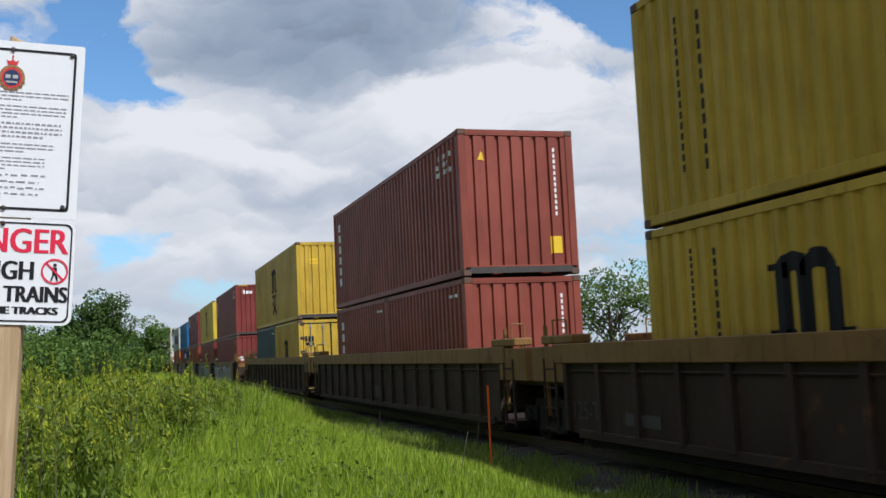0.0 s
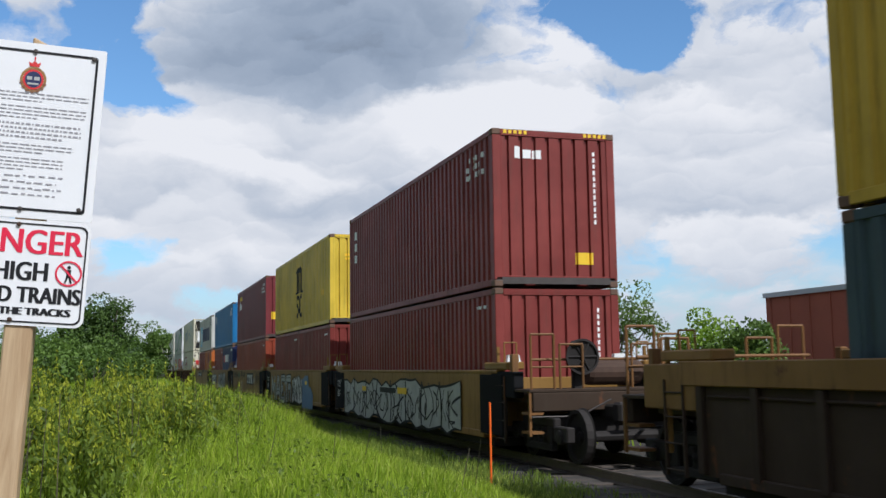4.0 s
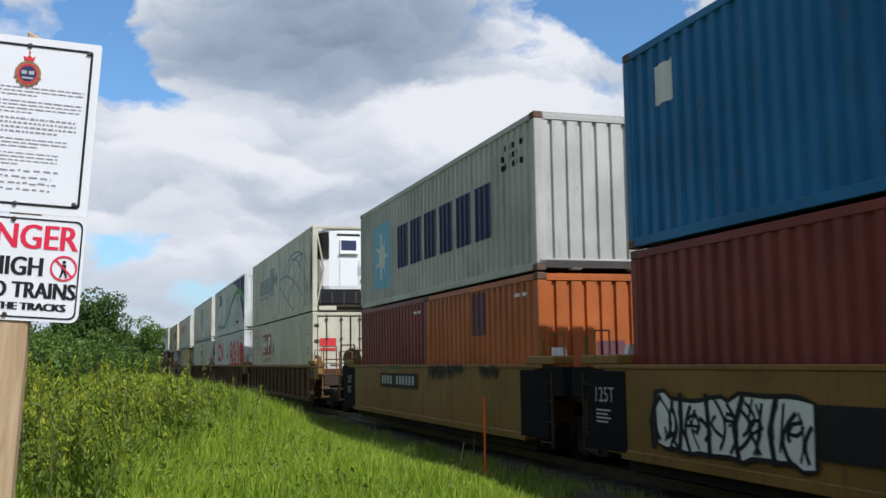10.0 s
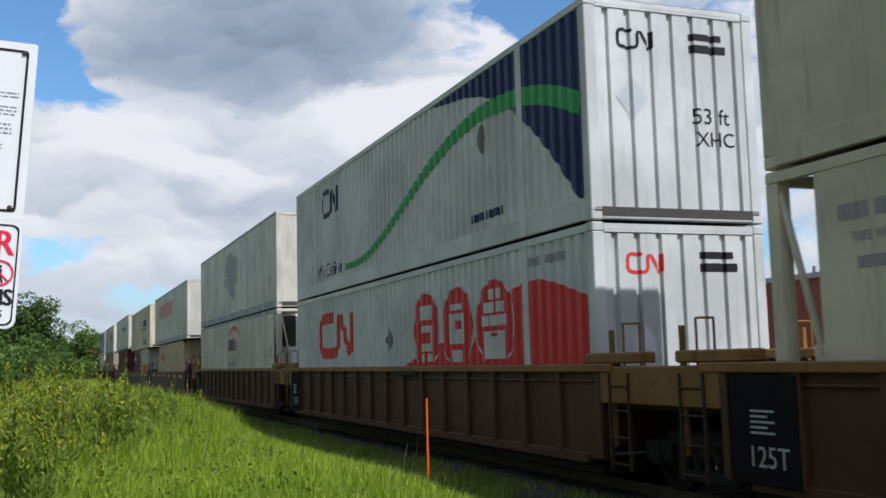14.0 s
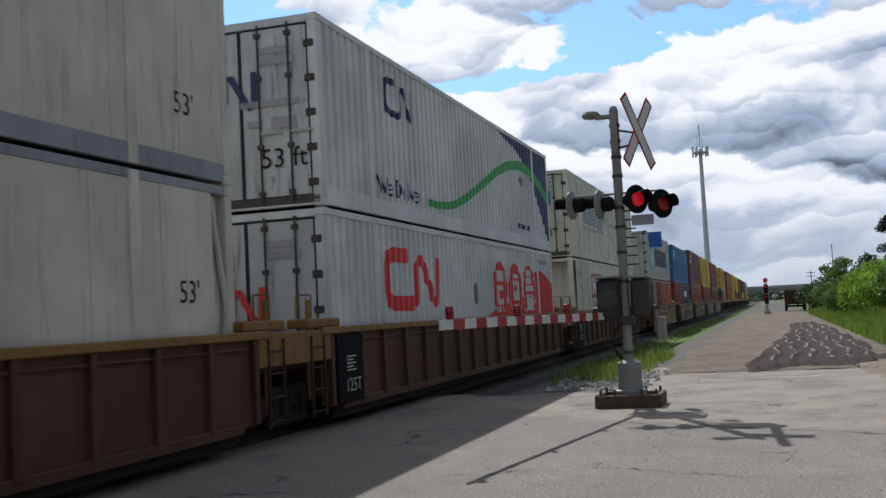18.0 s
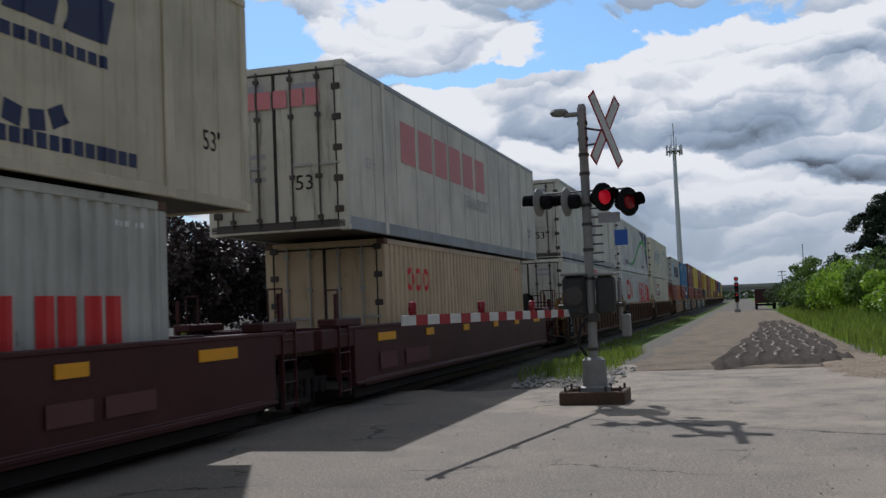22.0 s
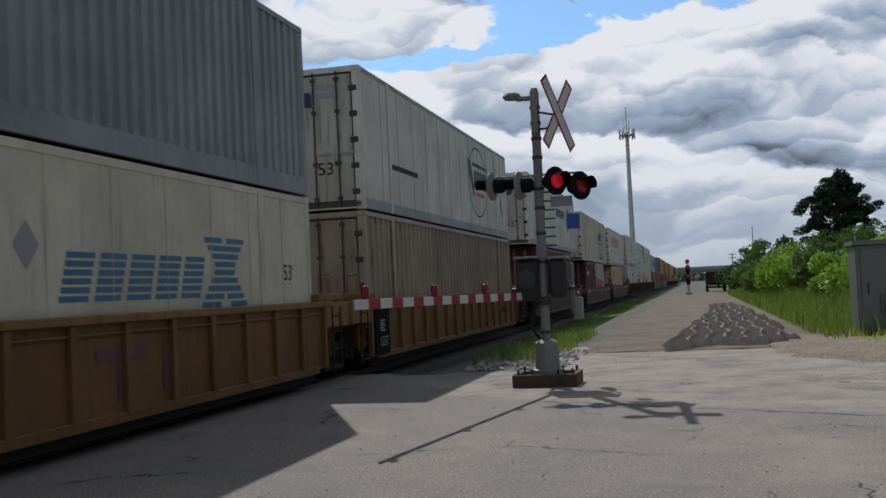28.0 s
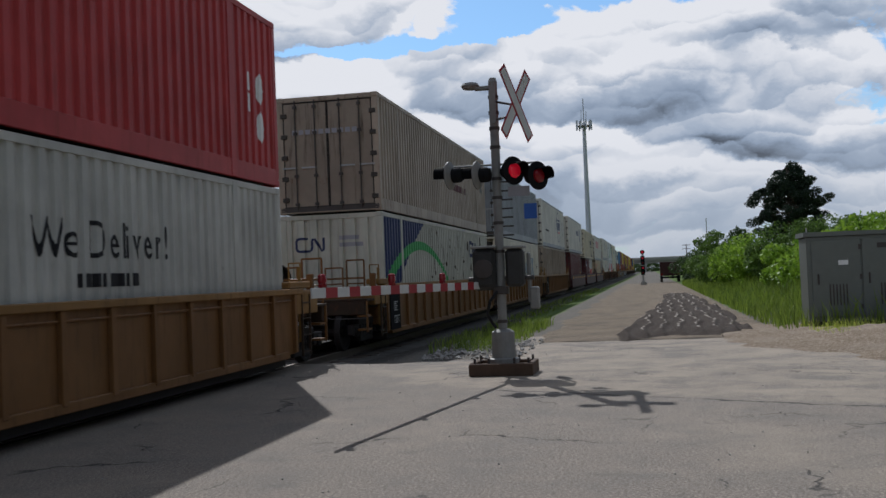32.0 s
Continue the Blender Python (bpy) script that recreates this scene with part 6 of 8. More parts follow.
def haze_patch(w, x, z, width, h, mat):
    """A faded oval of sprayed colour."""
    r = random.Random(int(x * 100))
    car_mark(w, poly(*[(x + width * (0.5 + 0.5 * r.uniform(0.7, 1.0) * math.cos(k * math.tau / 14)), z + h * (0.5 + 0.5 * r.uniform(0.7, 1.0) * math.sin(k * math.tau / 14))) for k in range(14)]), mat, 1.4655, "faded patch of spray paint")


build_train()

# ---- ground ----


def ground_height(x, y):
    """The verge rises to the left of the camera; the track lies on a low bed; the crossing is level."""
    x, y = np.asarray(x, float), np.asarray(y, float)
    verge = smooth01(-2.0, -9.0, x) * (0.52 * smooth01(5.0, 1.6, y) + 0.25 * smooth01(0.5, -6.0, y))
    bank = smooth01(23.0, 35.6, x) * 0.55 * smooth01(-3.4, -8.0, y)
    ditch = -0.12 * np.exp(-((y - 4.9) / 0.9) ** 2) * smooth01(-3.0, -9.0, x) - 0.16 * np.exp(-((y - 4.6) / 1.0) ** 2) * smooth01(20.9, 27.2, x)
    bed = -0.16 * smooth01(4.6, 6.2, y) * (smooth01(-2.5, -4.0, x) + smooth01(18.4, 19.9, x))
    rough = 0.05 * np.sin(x * 0.9 + 1.7 * np.sin(y * 0.6)) * np.sin(y * 1.1 + 0.5 * x) * (smooth01(-2.5, -8.0, x) + smooth01(25, 31.4, x) * smooth01(-3.2, -5, y))
    return verge + bank + ditch + bed + rough - 0.02


def axis(near, step, far, n):
    g = np.concatenate([-np.geomspace(-near[0], far, n)[::-1], np.arange(near[0], near[1], step)[1:], np.geomspace(near[1], far, n)])
    return np.unique(np.round(g, 3))


def grid_mesh(name, xs, ys, height):
    X, Y = np.meshgrid(xs, ys)
    Z = height(X, Y)
    co = np.stack([X, Y, Z], -1).reshape(-1, 3)
    nx, ny = len(xs), len(ys)
    i = np.arange(nx * ny).reshape(ny, nx)
    q = np.stack([i[:-1, :-1], i[:-1, 1:], i[1:, 1:], i[1:, :-1]], -1).reshape(-1, 4)
    return raw_mesh(name, co, q, True)


def raw_mesh(name, co, quads, smooth=False):
    me = bpy.data.meshes.new(name)
    nq, k = quads.shape
    me.vertices.add(len(co))
    me.vertices.foreach_set("co", np.ascontiguousarray(co, np.float32).ravel())
    me.loops.add(nq * k)
    me.loops.foreach_set("vertex_index", np.ascontiguousarray(quads, np.int32).ravel())
    me.polygons.add(nq)
    me.polygons.foreach_set("loop_start", np.arange(0, nq * k, k, dtype=np.int32))
    me.polygons.foreach_set("use_smooth", np.full(nq, smooth))
    me.update(calc_edges=True)
    return me


def soil_material():
    m, n, b = material("soil and low grass", 0.95, spec=0.2)
    g = n.add("ShaderNodeNewGeometry").outputs["Position"]
    s = n.add("ShaderNodeSeparateXYZ", _0=g).outputs
    patch = n.noise(g, 0.5, 6.0, 0.6)
    fine = n.noise(g, 14.0, 6.0, 0.7)
    green = n.ramp(fine, [(0.3, (0.045, 0.08, 0.014)), (0.7, (0.13, 0.19, 0.035))])
    stone = n.ramp(fine, [(0.3, (0.07, 0.06, 0.05)), (0.55, (0.14, 0.125, 0.105)), (0.75, (0.26, 0.235, 0.20))])
    # bare gravel beside the track, coloured darker for shade, and on the crossing's apron
    shaded = n.ramp(fine, [(0.3, (0.022, 0.019, 0.016)), (0.55, (0.05, 0.044, 0.037)), (0.75, (0.12, 0.105, 0.09))])
    stone = n.mix(n.step(n.math("ADD", s[1], n.math("MULTIPLY", patch, 0.8)), 4.9, 5.6), stone, shaded)
    lane = n.math("ADD", n.step(s[1], 4.3, 5.1), n.math("MULTIPLY", n.step(s[0], -3.6, -1.6), n.step(s[0], 41.8, 27.2)), clamp=True)
    lane = n.math("MAXIMUM", lane, n.math("MULTIPLY", n.step(s[0], 20.9, 24.1), n.math("MULTIPLY", n.step(s[1], -3.4, -2.4), n.step(s[1], 4.2, 2.9))))
    lane = n.step(n.math("ADD", lane, n.math("MULTIPLY", n.math("SUBTRACT", patch, 0.5), 0.7)), 0.35, 0.6)
    n.t.links.new(n.mix(lane, green, stone), b.inputs["Base Color"])
    bump(n, b, n.noise(g, 22.0, 6.0, 0.7), 0.7, 0.03)
    return m


SOIL = soil_material()
gm = grid_mesh("ground", axis((-70, 90), 0.45, 2600, 26), axis((-22, 34), 0.4, 2600, 26), ground_height)
ground = part("ground", gm, SOIL)
tagged(ground, "grassy soil and gravel ground along a railway", "ground", kind="structure")


def asphalt_material():
    m, n, b = material("old bleached asphalt", 0.9, spec=0.3)
    g = n.add("ShaderNodeNewGeometry").outputs["Position"]
    sep = n.add("ShaderNodeSeparateXYZ", _0=g).outputs
    fine = n.noise(g, 38.0, 8.0, 0.85)
    mid = n.noise(g, 1.1, 7.0, 0.65)
    col = n.ramp(fine, [(0.38, (0.082, 0.067, 0.054)), (0.48, (0.192, 0.160, 0.131)), (0.54, (0.250, 0.210, 0.171)), (0.64, (0.48, 0.415, 0.35))])
    col = n.mix(n.math("MULTIPLY", n.step(mid, 0.42, 0.72), 0.4), col, (0.13, 0.122, 0.112, 1))
    # dark tyre wear and damp bands along the road
    long = n.noise(n.vmath("MULTIPLY", g, (0.9, 0.12, 1.0)), 1.6, 5.0, 0.6)
    col = n.mix(n.math("MULTIPLY", n.step(long, 0.55, 0.72), 0.30), col, (0.115, 0.11, 0.10, 1))
    patch = n.noise(n.vmath("MULTIPLY", g, (1.0, 0.5, 1.0)), 3.4, 6.0, 0.7)
    col = n.mix(n.math("MULTIPLY", n.step(patch, 0.58, 0.70), 0.45), col, (0.10, 0.092, 0.082, 1))
    sand = n.noise(g, 0.33, 6.0, 0.7, 0.4)
    # past the road's seam the surface is dustier
    wob = n.math("MULTIPLY", n.math("SUBTRACT", n.noise(g, 1.4, 5.0, 0.6), 0.5), 0.7)
    seam = n.math("ADD", n.math("SUBTRACT", sep[0], n.math("ADD", n.math("MULTIPLY", sep[1], 0.499), 12.63)), wob)
    dusty = n.math("MULTIPLY", n.step(seam, 0.0, 0.5), n.step(sep[1], 4.6, 3.6))
    sandy = n.math("ADD", n.math("MULTIPLY", n.step(sand, 0.50, 0.70), 0.40), n.math("MULTIPLY", dusty, n.math("MULTIPLY", n.step(mid, 0.62, 0.38), 0.55)), clamp=True)
    col = n.mix(sandy, col, (0.36, 0.295, 0.225, 1))
    # cracks: the long seam, a second break and hairlines
    v = n.t.nodes.new("ShaderNodeTexVoronoi")
    v.feature = "DISTANCE_TO_EDGE"
    warp = n.add("ShaderNodeTexNoise", Vector=g, Scale=2.6, Detail=7.0)
    n.put(v, "Vector", n.vmath("ADD", g, n.vmath("MULTIPLY", warp.outputs["Color"], (0.9, 0.9, 0))))
    n.put(v, "Scale", 0.42)
    gate = n.step(n.noise(g, 0.55, 4.0), 0.50, 0.60)
    crack = n.math("MULTIPLY", n.step(v.outputs["Distance"], 0.009, 0.001), gate)
    line = n.math("MULTIPLY", n.step(n.math("ABSOLUTE", seam), 0.05, 0.015), n.math("MULTIPLY", n.step(sep[1], 2.6, 1.8), n.step(n.noise(g, 1.9, 3.0), 0.40, 0.50)))
    brk = n.math("ADD", n.math("SUBTRACT", sep[0], n.math("ADD", n.math("MULTIPLY", sep[1], 0.816), 16.95)), n.math("MULTIPLY", wob, 2.6))
    brk = n.math("MULTIPLY", n.step(n.math("ABSOLUTE", brk), 0.045, 0.012), n.math("MULTIPLY", n.step(sep[1], -1.2, -1.8), n.step(n.noise(g, 2.3, 3.0), 0.40, 0.52)))
    crack = n.math("MAXIMUM", crack, n.math("MAXIMUM", line, brk))
    col = n.mix(n.math("MULTIPLY", crack, 0.9), col, (0.035, 0.032, 0.028, 1))
    n.t.links.new(col, b.inputs["Base Color"])
    h = n.math("SUBTRACT", fine, n.math("MULTIPLY", crack, 1.5))
    bump(n, b, h, 0.6, 0.012)
    return m


ASPHALT = asphalt_material()


def edge_noise(k, a):
    return a * (math.sin(k * 1.3) + 0.6 * math.sin(k * 2.9 + 1.0) + 0.4 * math.sin(k * 6.1))


def road_sheet(name, x0, x1, y0, y1, z, wob=0.25, step=0.4):
    """A paved sheet with uneven rims, 5 cm thick."""
    bm = bmesh.new()
    m, n = int((y1 - y0) / step), 6
    rows = []
    for j in range(m + 1):
        y = y0 + (y1 - y0) * j / m
        a, b = x0 + edge_noise(j * 0.5 + 9, wob), x1 + edge_noise(j * 0.5 + 4, wob)
        rows.append([[bm.verts.new((a + (b - a) * i / n, y, zz)) for i in range(n + 1)] for zz in (z, z - 0.08)])
    for r0, r1 in zip(rows, rows[1:]):
        for i in range(n):
            bm.faces.new((r0[0][i], r0[0][i + 1], r1[0][i + 1], r1[0][i]))
        bm.faces.new((r0[0][n], r0[1][n], r1[1][n], r1[0][n]))
        bm.faces.new((r0[0][0], r1[0][0], r1[1][0], r0[1][0]))
    for row, flip in ((rows[0], 1), (rows[-1], -1)):
        for i in range(n):
            bm.faces.new((row[0][i], row[1][i], row[1][i + 1], row[0][i + 1])[::flip])
    return part(name, bm, ASPHALT)


tagged(road_sheet("road", -2.2, 18.6, -26.0, 6.62, 0.0), "bleached cracked asphalt road at a level crossing", "road", kind="structure")
tagged(road_sheet("road_far_side", -2.2, 18.6, 8.5, 40.0, 0.0), "bleached asphalt road beyond the tracks", "road", kind="structure")
tagged(road_sheet("road_between_rails", -2.0, 18.2, 6.90, 8.14, -0.004, 0.0), "asphalt infill between the rails", "road", kind="structure")
tagged(road_sheet("apron", 16.6, 25.6, -4.6, 3.2, -0.012, 0.35), "crumbling asphalt apron beside the track", "pavement", kind="structure")

# track
# ballast colour held darker to stand for shade below the train
BALLAST = plain("shaded dark ballast", (0.05, 0.044, 0.038), 0.95, 0, 0.5, 9.0)
GRAVEL, _n, _b = material("pale dusty gravel", 0.95, spec=0.2)
_g = _n.add("ShaderNodeNewGeometry").outputs["Position"]
_f = _n.noise(_g, 24.0, 8.0, 0.85)
_c = _n.ramp(_f, [(0.38, (0.07, 0.052, 0.036)), (0.5, (0.185, 0.141, 0.099)), (0.64, (0.35, 0.28, 0.20))])
_c = _n.mix(_n.math("MULTIPLY", _n.step(_n.noise(_g, 0.8, 6.0, 0.65), 0.44, 0.62), 0.7), _c, (0.105, 0.086, 0.066, 1))
_n.t.links.new(_c, _b.inputs["Base Color"])
bump(_n, _b, _f, 0.8, 0.03)


def ballast_bed():
    prof = [(-2.3, -0.34), (-1.75, -0.17), (-0.9, -0.16), (0.9, -0.16), (1.75, -0.17), (2.3, -0.34)]
    xs = np.concatenate([np.arange(-420, -60, 6.0), np.arange(-60, 70, 0.5), np.arange(70, 560, 6.0)])
    co, q = [], []
    for i, x in enumerate(xs):
        for j, (y, z) in enumerate(prof):
            w = 0.05 * math.sin(x * 2.3 + j) + 0.04 * math.sin(x * 5.1 + 2 * j)
            co.append((x, RAIL_Y + y + w, z + 0.02 * math.sin(x * 3.7 + j * 1.9)))
    k = len(prof)
    for i in range(len(xs) - 1):
        for j in range(k - 1):
            q.append((i * k + j, (i + 1) * k + j, (i + 1) * k + j + 1, i * k + j + 1))
    return raw_mesh("ballast", np.array(co), np.array(q), False)


tagged(part("ballast_bed", ballast_bed(), BALLAST), "grey stone ballast under the track", "track bed", kind="structure")
RAILTOP = plain("worn rail steel", (0.15, 0.12, 0.10), 0.5, 0.6, 0.3)
SLEEPER = plain("dark creosoted timber", (0.07, 0.055, 0.045), 0.9, 0, 0.3)
for s in (-1, 1):
    prof = [(-0.07, -0.165), (0.07, -0.165), (0.07, -0.15), (0.012, -0.13), (0.012, -0.045), (0.036, -0.035), (0.036, 0.0), (-0.036, 0.0), (-0.036, -0.035), (-0.012, -0.045), (-0.012, -0.13), (-0.07, -0.15)]
    bm = bmesh.new()
    ends = [[bm.verts.new((x, RAIL_Y + s * 0.753 + y, z)) for y, z in prof] for x in (-420, 560)]
    for i in range(len(prof)):
        bm.faces.new((ends[0][i], ends[1][i], ends[1][(i + 1) % len(prof)], ends[0][(i + 1) % len(prof)]))
    bmesh.ops.recalc_face_normals(bm, faces=bm.faces)
    tagged(part("rail", bm, RAILTOP), "worn steel running rail", "rail", kind="structure")


def sleeper_row():
    sl = shared(("sleeper",), lambda: boxes((-0.115, 0.115, -1.28, 1.28, -0.31, -0.15), bevel=0.01))
    bed = thing("sleepers", "dark timber sleepers under the rails", "track", at=(0, RAIL_Y, 0))
    bed["kind"] = "structure"
    for i in range(60):
        part("sleeper", sl, SLEEPER, bed).location = (-3.0 - i * 0.55 if i < 40 else 18.8 + (i - 40) * 0.55, 0, 0)


sleeper_row()


def stones(name, label, x0, x1, y0, y1, n, size, mat, seed, z=0.0):
    """Loose broken stones, each an uneven small solid."""
    r = np.random.RandomState(seed)
    base = np.array([(1, 0, 0), (-1, 0, 0), (0, 1, 0), (0, -1, 0), (0, 0, 1), (0, 0, -1)], float)
    tri = np.array([(0, 2, 4), (2, 1, 4), (1, 3, 4), (3, 0, 4), (2, 0, 5), (1, 2, 5), (3, 1, 5), (0, 3, 5)])
    co, q = [], []
    xs, ys = r.uniform(x0, x1, n), r.uniform(y0, y1, n)
    zs = ground_height(xs, ys) if z is None else np.full(n, z)
    for i in range(n):
        s = size * r.uniform(0.4, 1.3)
        v = base * s * r.uniform(0.6, 1.25, (6, 3)) * (1, 1, 0.7)
        a = r.uniform(0, 6.28)
        c, d = math.cos(a), math.sin(a)
        v = np.stack([v[:, 0] * c - v[:, 1] * d, v[:, 0] * d + v[:, 1] * c, v[:, 2]], -1)
        co.append(v + (xs[i], ys[i], zs[i] + s * 0.3))
        q.append(tri + 6 * i)
    ob = part(name, raw_mesh(name, np.concatenate(co), np.concatenate(q)), mat)
    return tagged(ob, label, "stones", kind="stuff")


STONE = plain("broken limestone", (0.34, 0.32, 0.29), 0.9, 0, 0.45, 4.0)
stones("ballast_stones", "loose ballast stones beside the rails", -26, -3, 5.2, 6.6, 3200, 0.035, BALLAST, 3, -0.2)
stones("verge_stones", "pale stones and rubble at the grass edge", -14.1, -3.0, 3.0, 5.4, 700, 0.05, STONE, 4, None)
stones("edge_rubble", "broken asphalt rubble by the signal mast", 18.8, 24.0, 2.4, 4.4, 420, 0.05, STONE, 6, 0.0)
stones("apron_grit", "scattered grit on the worn apron", 3.0, 24.0, -4.5, 5.6, 500, 0.012, STONE, 8, 0.0)
slab = boxes((-0.16, 0.16, -0.1, 0.1, 0, 0.06), bevel=0.02)
ob = part("pale_stone", slab, STONE)
ob.matrix_world = pose(-12.4, 4.9, float(ground_height(-12.4, 4.9)) + 0.0, 6, 4, 30)
tagged(ob, "flat pale stone beside the orange stake", "stone")


def windrow():
    """A long low heap of dark road millings with wavy lighter furrows."""
    xs, ys = np.arange(22.4, 65, 0.13), np.arange(-3.2, 1.3, 0.036)

    def h(X, Y):
        X = X / 1.0465
        left = np.maximum(0.85 - 0.058 * (X - 23.4), -0.62) + 0.08 * np.sin(X * 1.1) + 0.05 * np.sin(X * 2.7)
        right = -2.45 - 0.012 * (X - 23) + 0.022 * np.maximum(X - 36, 0) + 0.12 * np.sin(X * 0.9 + 2)
        e = smooth01(left + 0.05, left - 0.35, Y) * smooth01(right - 0.05, right + 0.35, Y) * smooth01(22.2, 23.6, X + 0.35 * np.sin(Y * 3) + 0.45 * (Y + 0.8)) * smooth01(61.5, 56, X)
        wavy = (Y + 0.06 * np.sin(X * 1.5 + 0.9 * np.sin(Y * 1.3)) + 0.022 * np.sin(X * 3.7 + 2 * Y) + 0.05 * np.sin(X * 0.5)) * 15.0
        furrow = 0.075 * (0.5 + 0.5 * np.sin(wavy)) ** 3
        lump = 0.02 * np.sin(X * 9.1 + 3 * Y) * np.sin(Y * 11.3 + X)
        return e * (0.10 + furrow + lump) - 0.05 * (1 - e) - 0.012
    me = grid_mesh("windrow", xs, ys, h)
    m, n, b = material("dark road millings", 0.95, spec=0.2)
    g = n.add("ShaderNodeNewGeometry").outputs["Position"]
    s = n.add("ShaderNodeSeparateXYZ", _0=g).outputs
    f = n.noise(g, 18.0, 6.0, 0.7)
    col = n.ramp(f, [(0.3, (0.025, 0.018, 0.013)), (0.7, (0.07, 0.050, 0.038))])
    # tops of the wavy ridges are coloured paler, by height
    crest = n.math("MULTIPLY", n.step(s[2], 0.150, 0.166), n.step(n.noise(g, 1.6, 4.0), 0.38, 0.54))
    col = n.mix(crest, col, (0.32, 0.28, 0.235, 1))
    n.t.links.new(col, b.inputs["Base Color"])
    bump(n, b, f, 0.8, 0.03)
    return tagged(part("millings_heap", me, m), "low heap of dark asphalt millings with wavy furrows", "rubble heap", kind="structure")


windrow()


def gravel_lane():
    """The dusty lane between the track and the heap."""
    xs, ys = np.arange(23.0, 115, 0.5), np.arange(-3.4, 3.2, 0.2)

    def h(X, Y):
        e = smooth01(3.0 + 0.25 * np.sin(X * 0.8), 2.3, Y) * smooth01(-3.3, -2.6, Y)
        return -0.05 + 0.05 * e + 0.008 * np.sin(X * 3 + Y * 5)
    return tagged(part("gravel_lane", grid_mesh("gravel_lane", xs, ys, h), GRAVEL), "pale dusty gravel lane beside the track", "lane", kind="structure")


gravel_lane()


def soil_mound():
    xs, ys = np.arange(11.5, 28.2, 0.14), np.arange(-10.5, -1.4, 0.14)

    def h(X, Y):
        X = X / 1.0465
        edge = -2.0 + 0.446 * (X - 18.75) + 0.25 * np.sin(X * 1.7) + 0.12 * np.sin(X * 4.3)
        e = smooth01(0.1, -0.9, Y - edge) * smooth01(26.8, 25.5, X)
        return -0.06 + e * (0.09 + 0.30 * np.exp(-((X - 19.6) / 2.6) ** 2 - ((Y + 4.9) / 1.6) ** 2) + 0.025 * np.sin(X * 5 + Y * 3) * np.sin(Y * 7.0 - X) + 0.015 * np.sin(X * 13 + Y * 5) * np.sin(Y * 17))
    m, n, b = material("dry brown soil", 0.95, spec=0.2)
    g = n.add("ShaderNodeNewGeometry").outputs["Position"]
    f = n.noise(g, 16.0, 7.0, 0.75)
    col = n.ramp(f, [(0.3, (0.12, 0.085, 0.055)), (0.52, (0.25, 0.19, 0.135)), (0.72, (0.42, 0.35, 0.27))])
    big = n.noise(g, 0.7, 5.0, 0.6)
    col = n.mix(n.math("MULTIPLY", n.step(big, 0.45, 0.65), 0.5), col, (0.33, 0.27, 0.21, 1))
    n.t.links.new(col, b.inputs["Base Color"])
    bump(n, b, f, 0.9, 0.04)
    return tagged(part("soil_mound", grid_mesh("soil_mound", xs, ys, h), m), "low mound of dry brown soil beside the road", "soil", kind="structure")


soil_mound()

# ---- plants ----


def blades(name, label, mat, xs, ys, height, width, lean, seed, segs=2):
    """Grass: each blade a tapered, bent strip."""
    r = np.random.RandomState(seed)
    n = len(xs)
    z = ground_height(xs, ys)
    h = height * r.uniform(0.55, 1.25, n)
    a = r.uniform(0, 2 * np.pi, n)
    la = r.uniform(0, 2 * np.pi, n)
    l = lean * h * r.uniform(0.2, 1.3, n)
    wx, wy = np.cos(a) * width / 2, np.sin(a) * width / 2
    bx, by = np.cos(la) * l + 0.12 * h, np.sin(la) * l
    co = np.zeros((n, 5, 3))
    co[:, 0] = np.stack([xs - wx, ys - wy, z - 0.03], -1)
    co[:, 1] = np.stack([xs + wx, ys + wy, z - 0.03], -1)
    co[:, 2] = np.stack([xs + wx * 0.8 + bx * 0.35, ys + wy * 0.8 + by * 0.35, z + h * 0.6], -1)
    co[:, 3] = np.stack([xs - wx * 0.8 + bx * 0.35, ys - wy * 0.8 + by * 0.35, z + h * 0.6], -1)
    co[:, 4] = np.stack([xs + bx, ys + by, z + h], -1)
    k = np.arange(n)[:, None] * 5
    tri = np.concatenate([k + [0, 1, 2], k + [0, 2, 3], k + [3, 2, 4]], 0)
    ob = part(name, raw_mesh(name, co.reshape(-1, 3), tri), mat)
    return tagged(ob, label, "grass", kind="stuff")


GRASS = foliage("green grass", (0.15, 0.25, 0.016), (0.46, 0.58, 0.055), 0.5)
GRASS_PALE = foliage("seeding grass", (0.22, 0.30, 0.03), (0.54, 0.58, 0.12), 0.5)
# darker copy of the grass colour, for strips that lie in shade
GRASS_SHADED = foliage("shaded bank grass", (0.055, 0.10, 0.012), (0.25, 0.33, 0.05), 0.4)
WEED = foliage("weed leaves", (0.05, 0.085, 0.012), (0.22, 0.30, 0.04), 0.4)
WEED_TOP = foliage("yellow green weed tips", (0.20, 0.26, 0.018), (0.52, 0.53, 0.05), 0.45)
DARKWEED = foliage("dull seed heads", (0.05, 0.045, 0.03), (0.13, 0.11, 0.07), 0.2)


def scatter(n, x0, x1, y0, y1, seed, power=1.0, clump=0.5):
    r = np.random.RandomState(seed)
    u = r.uniform(0, 1, n) ** power
    xs = x1 - (x1 - x0) * u
    ys = r.uniform(y0, y1, n)
    keep = (np.sin(xs * 1.7 + 2 * np.sin(ys)) * np.sin(ys * 2.3 + xs * 0.4) * clump + r.uniform(0, 1, n)) > 0.25
    return xs[keep], ys[keep]


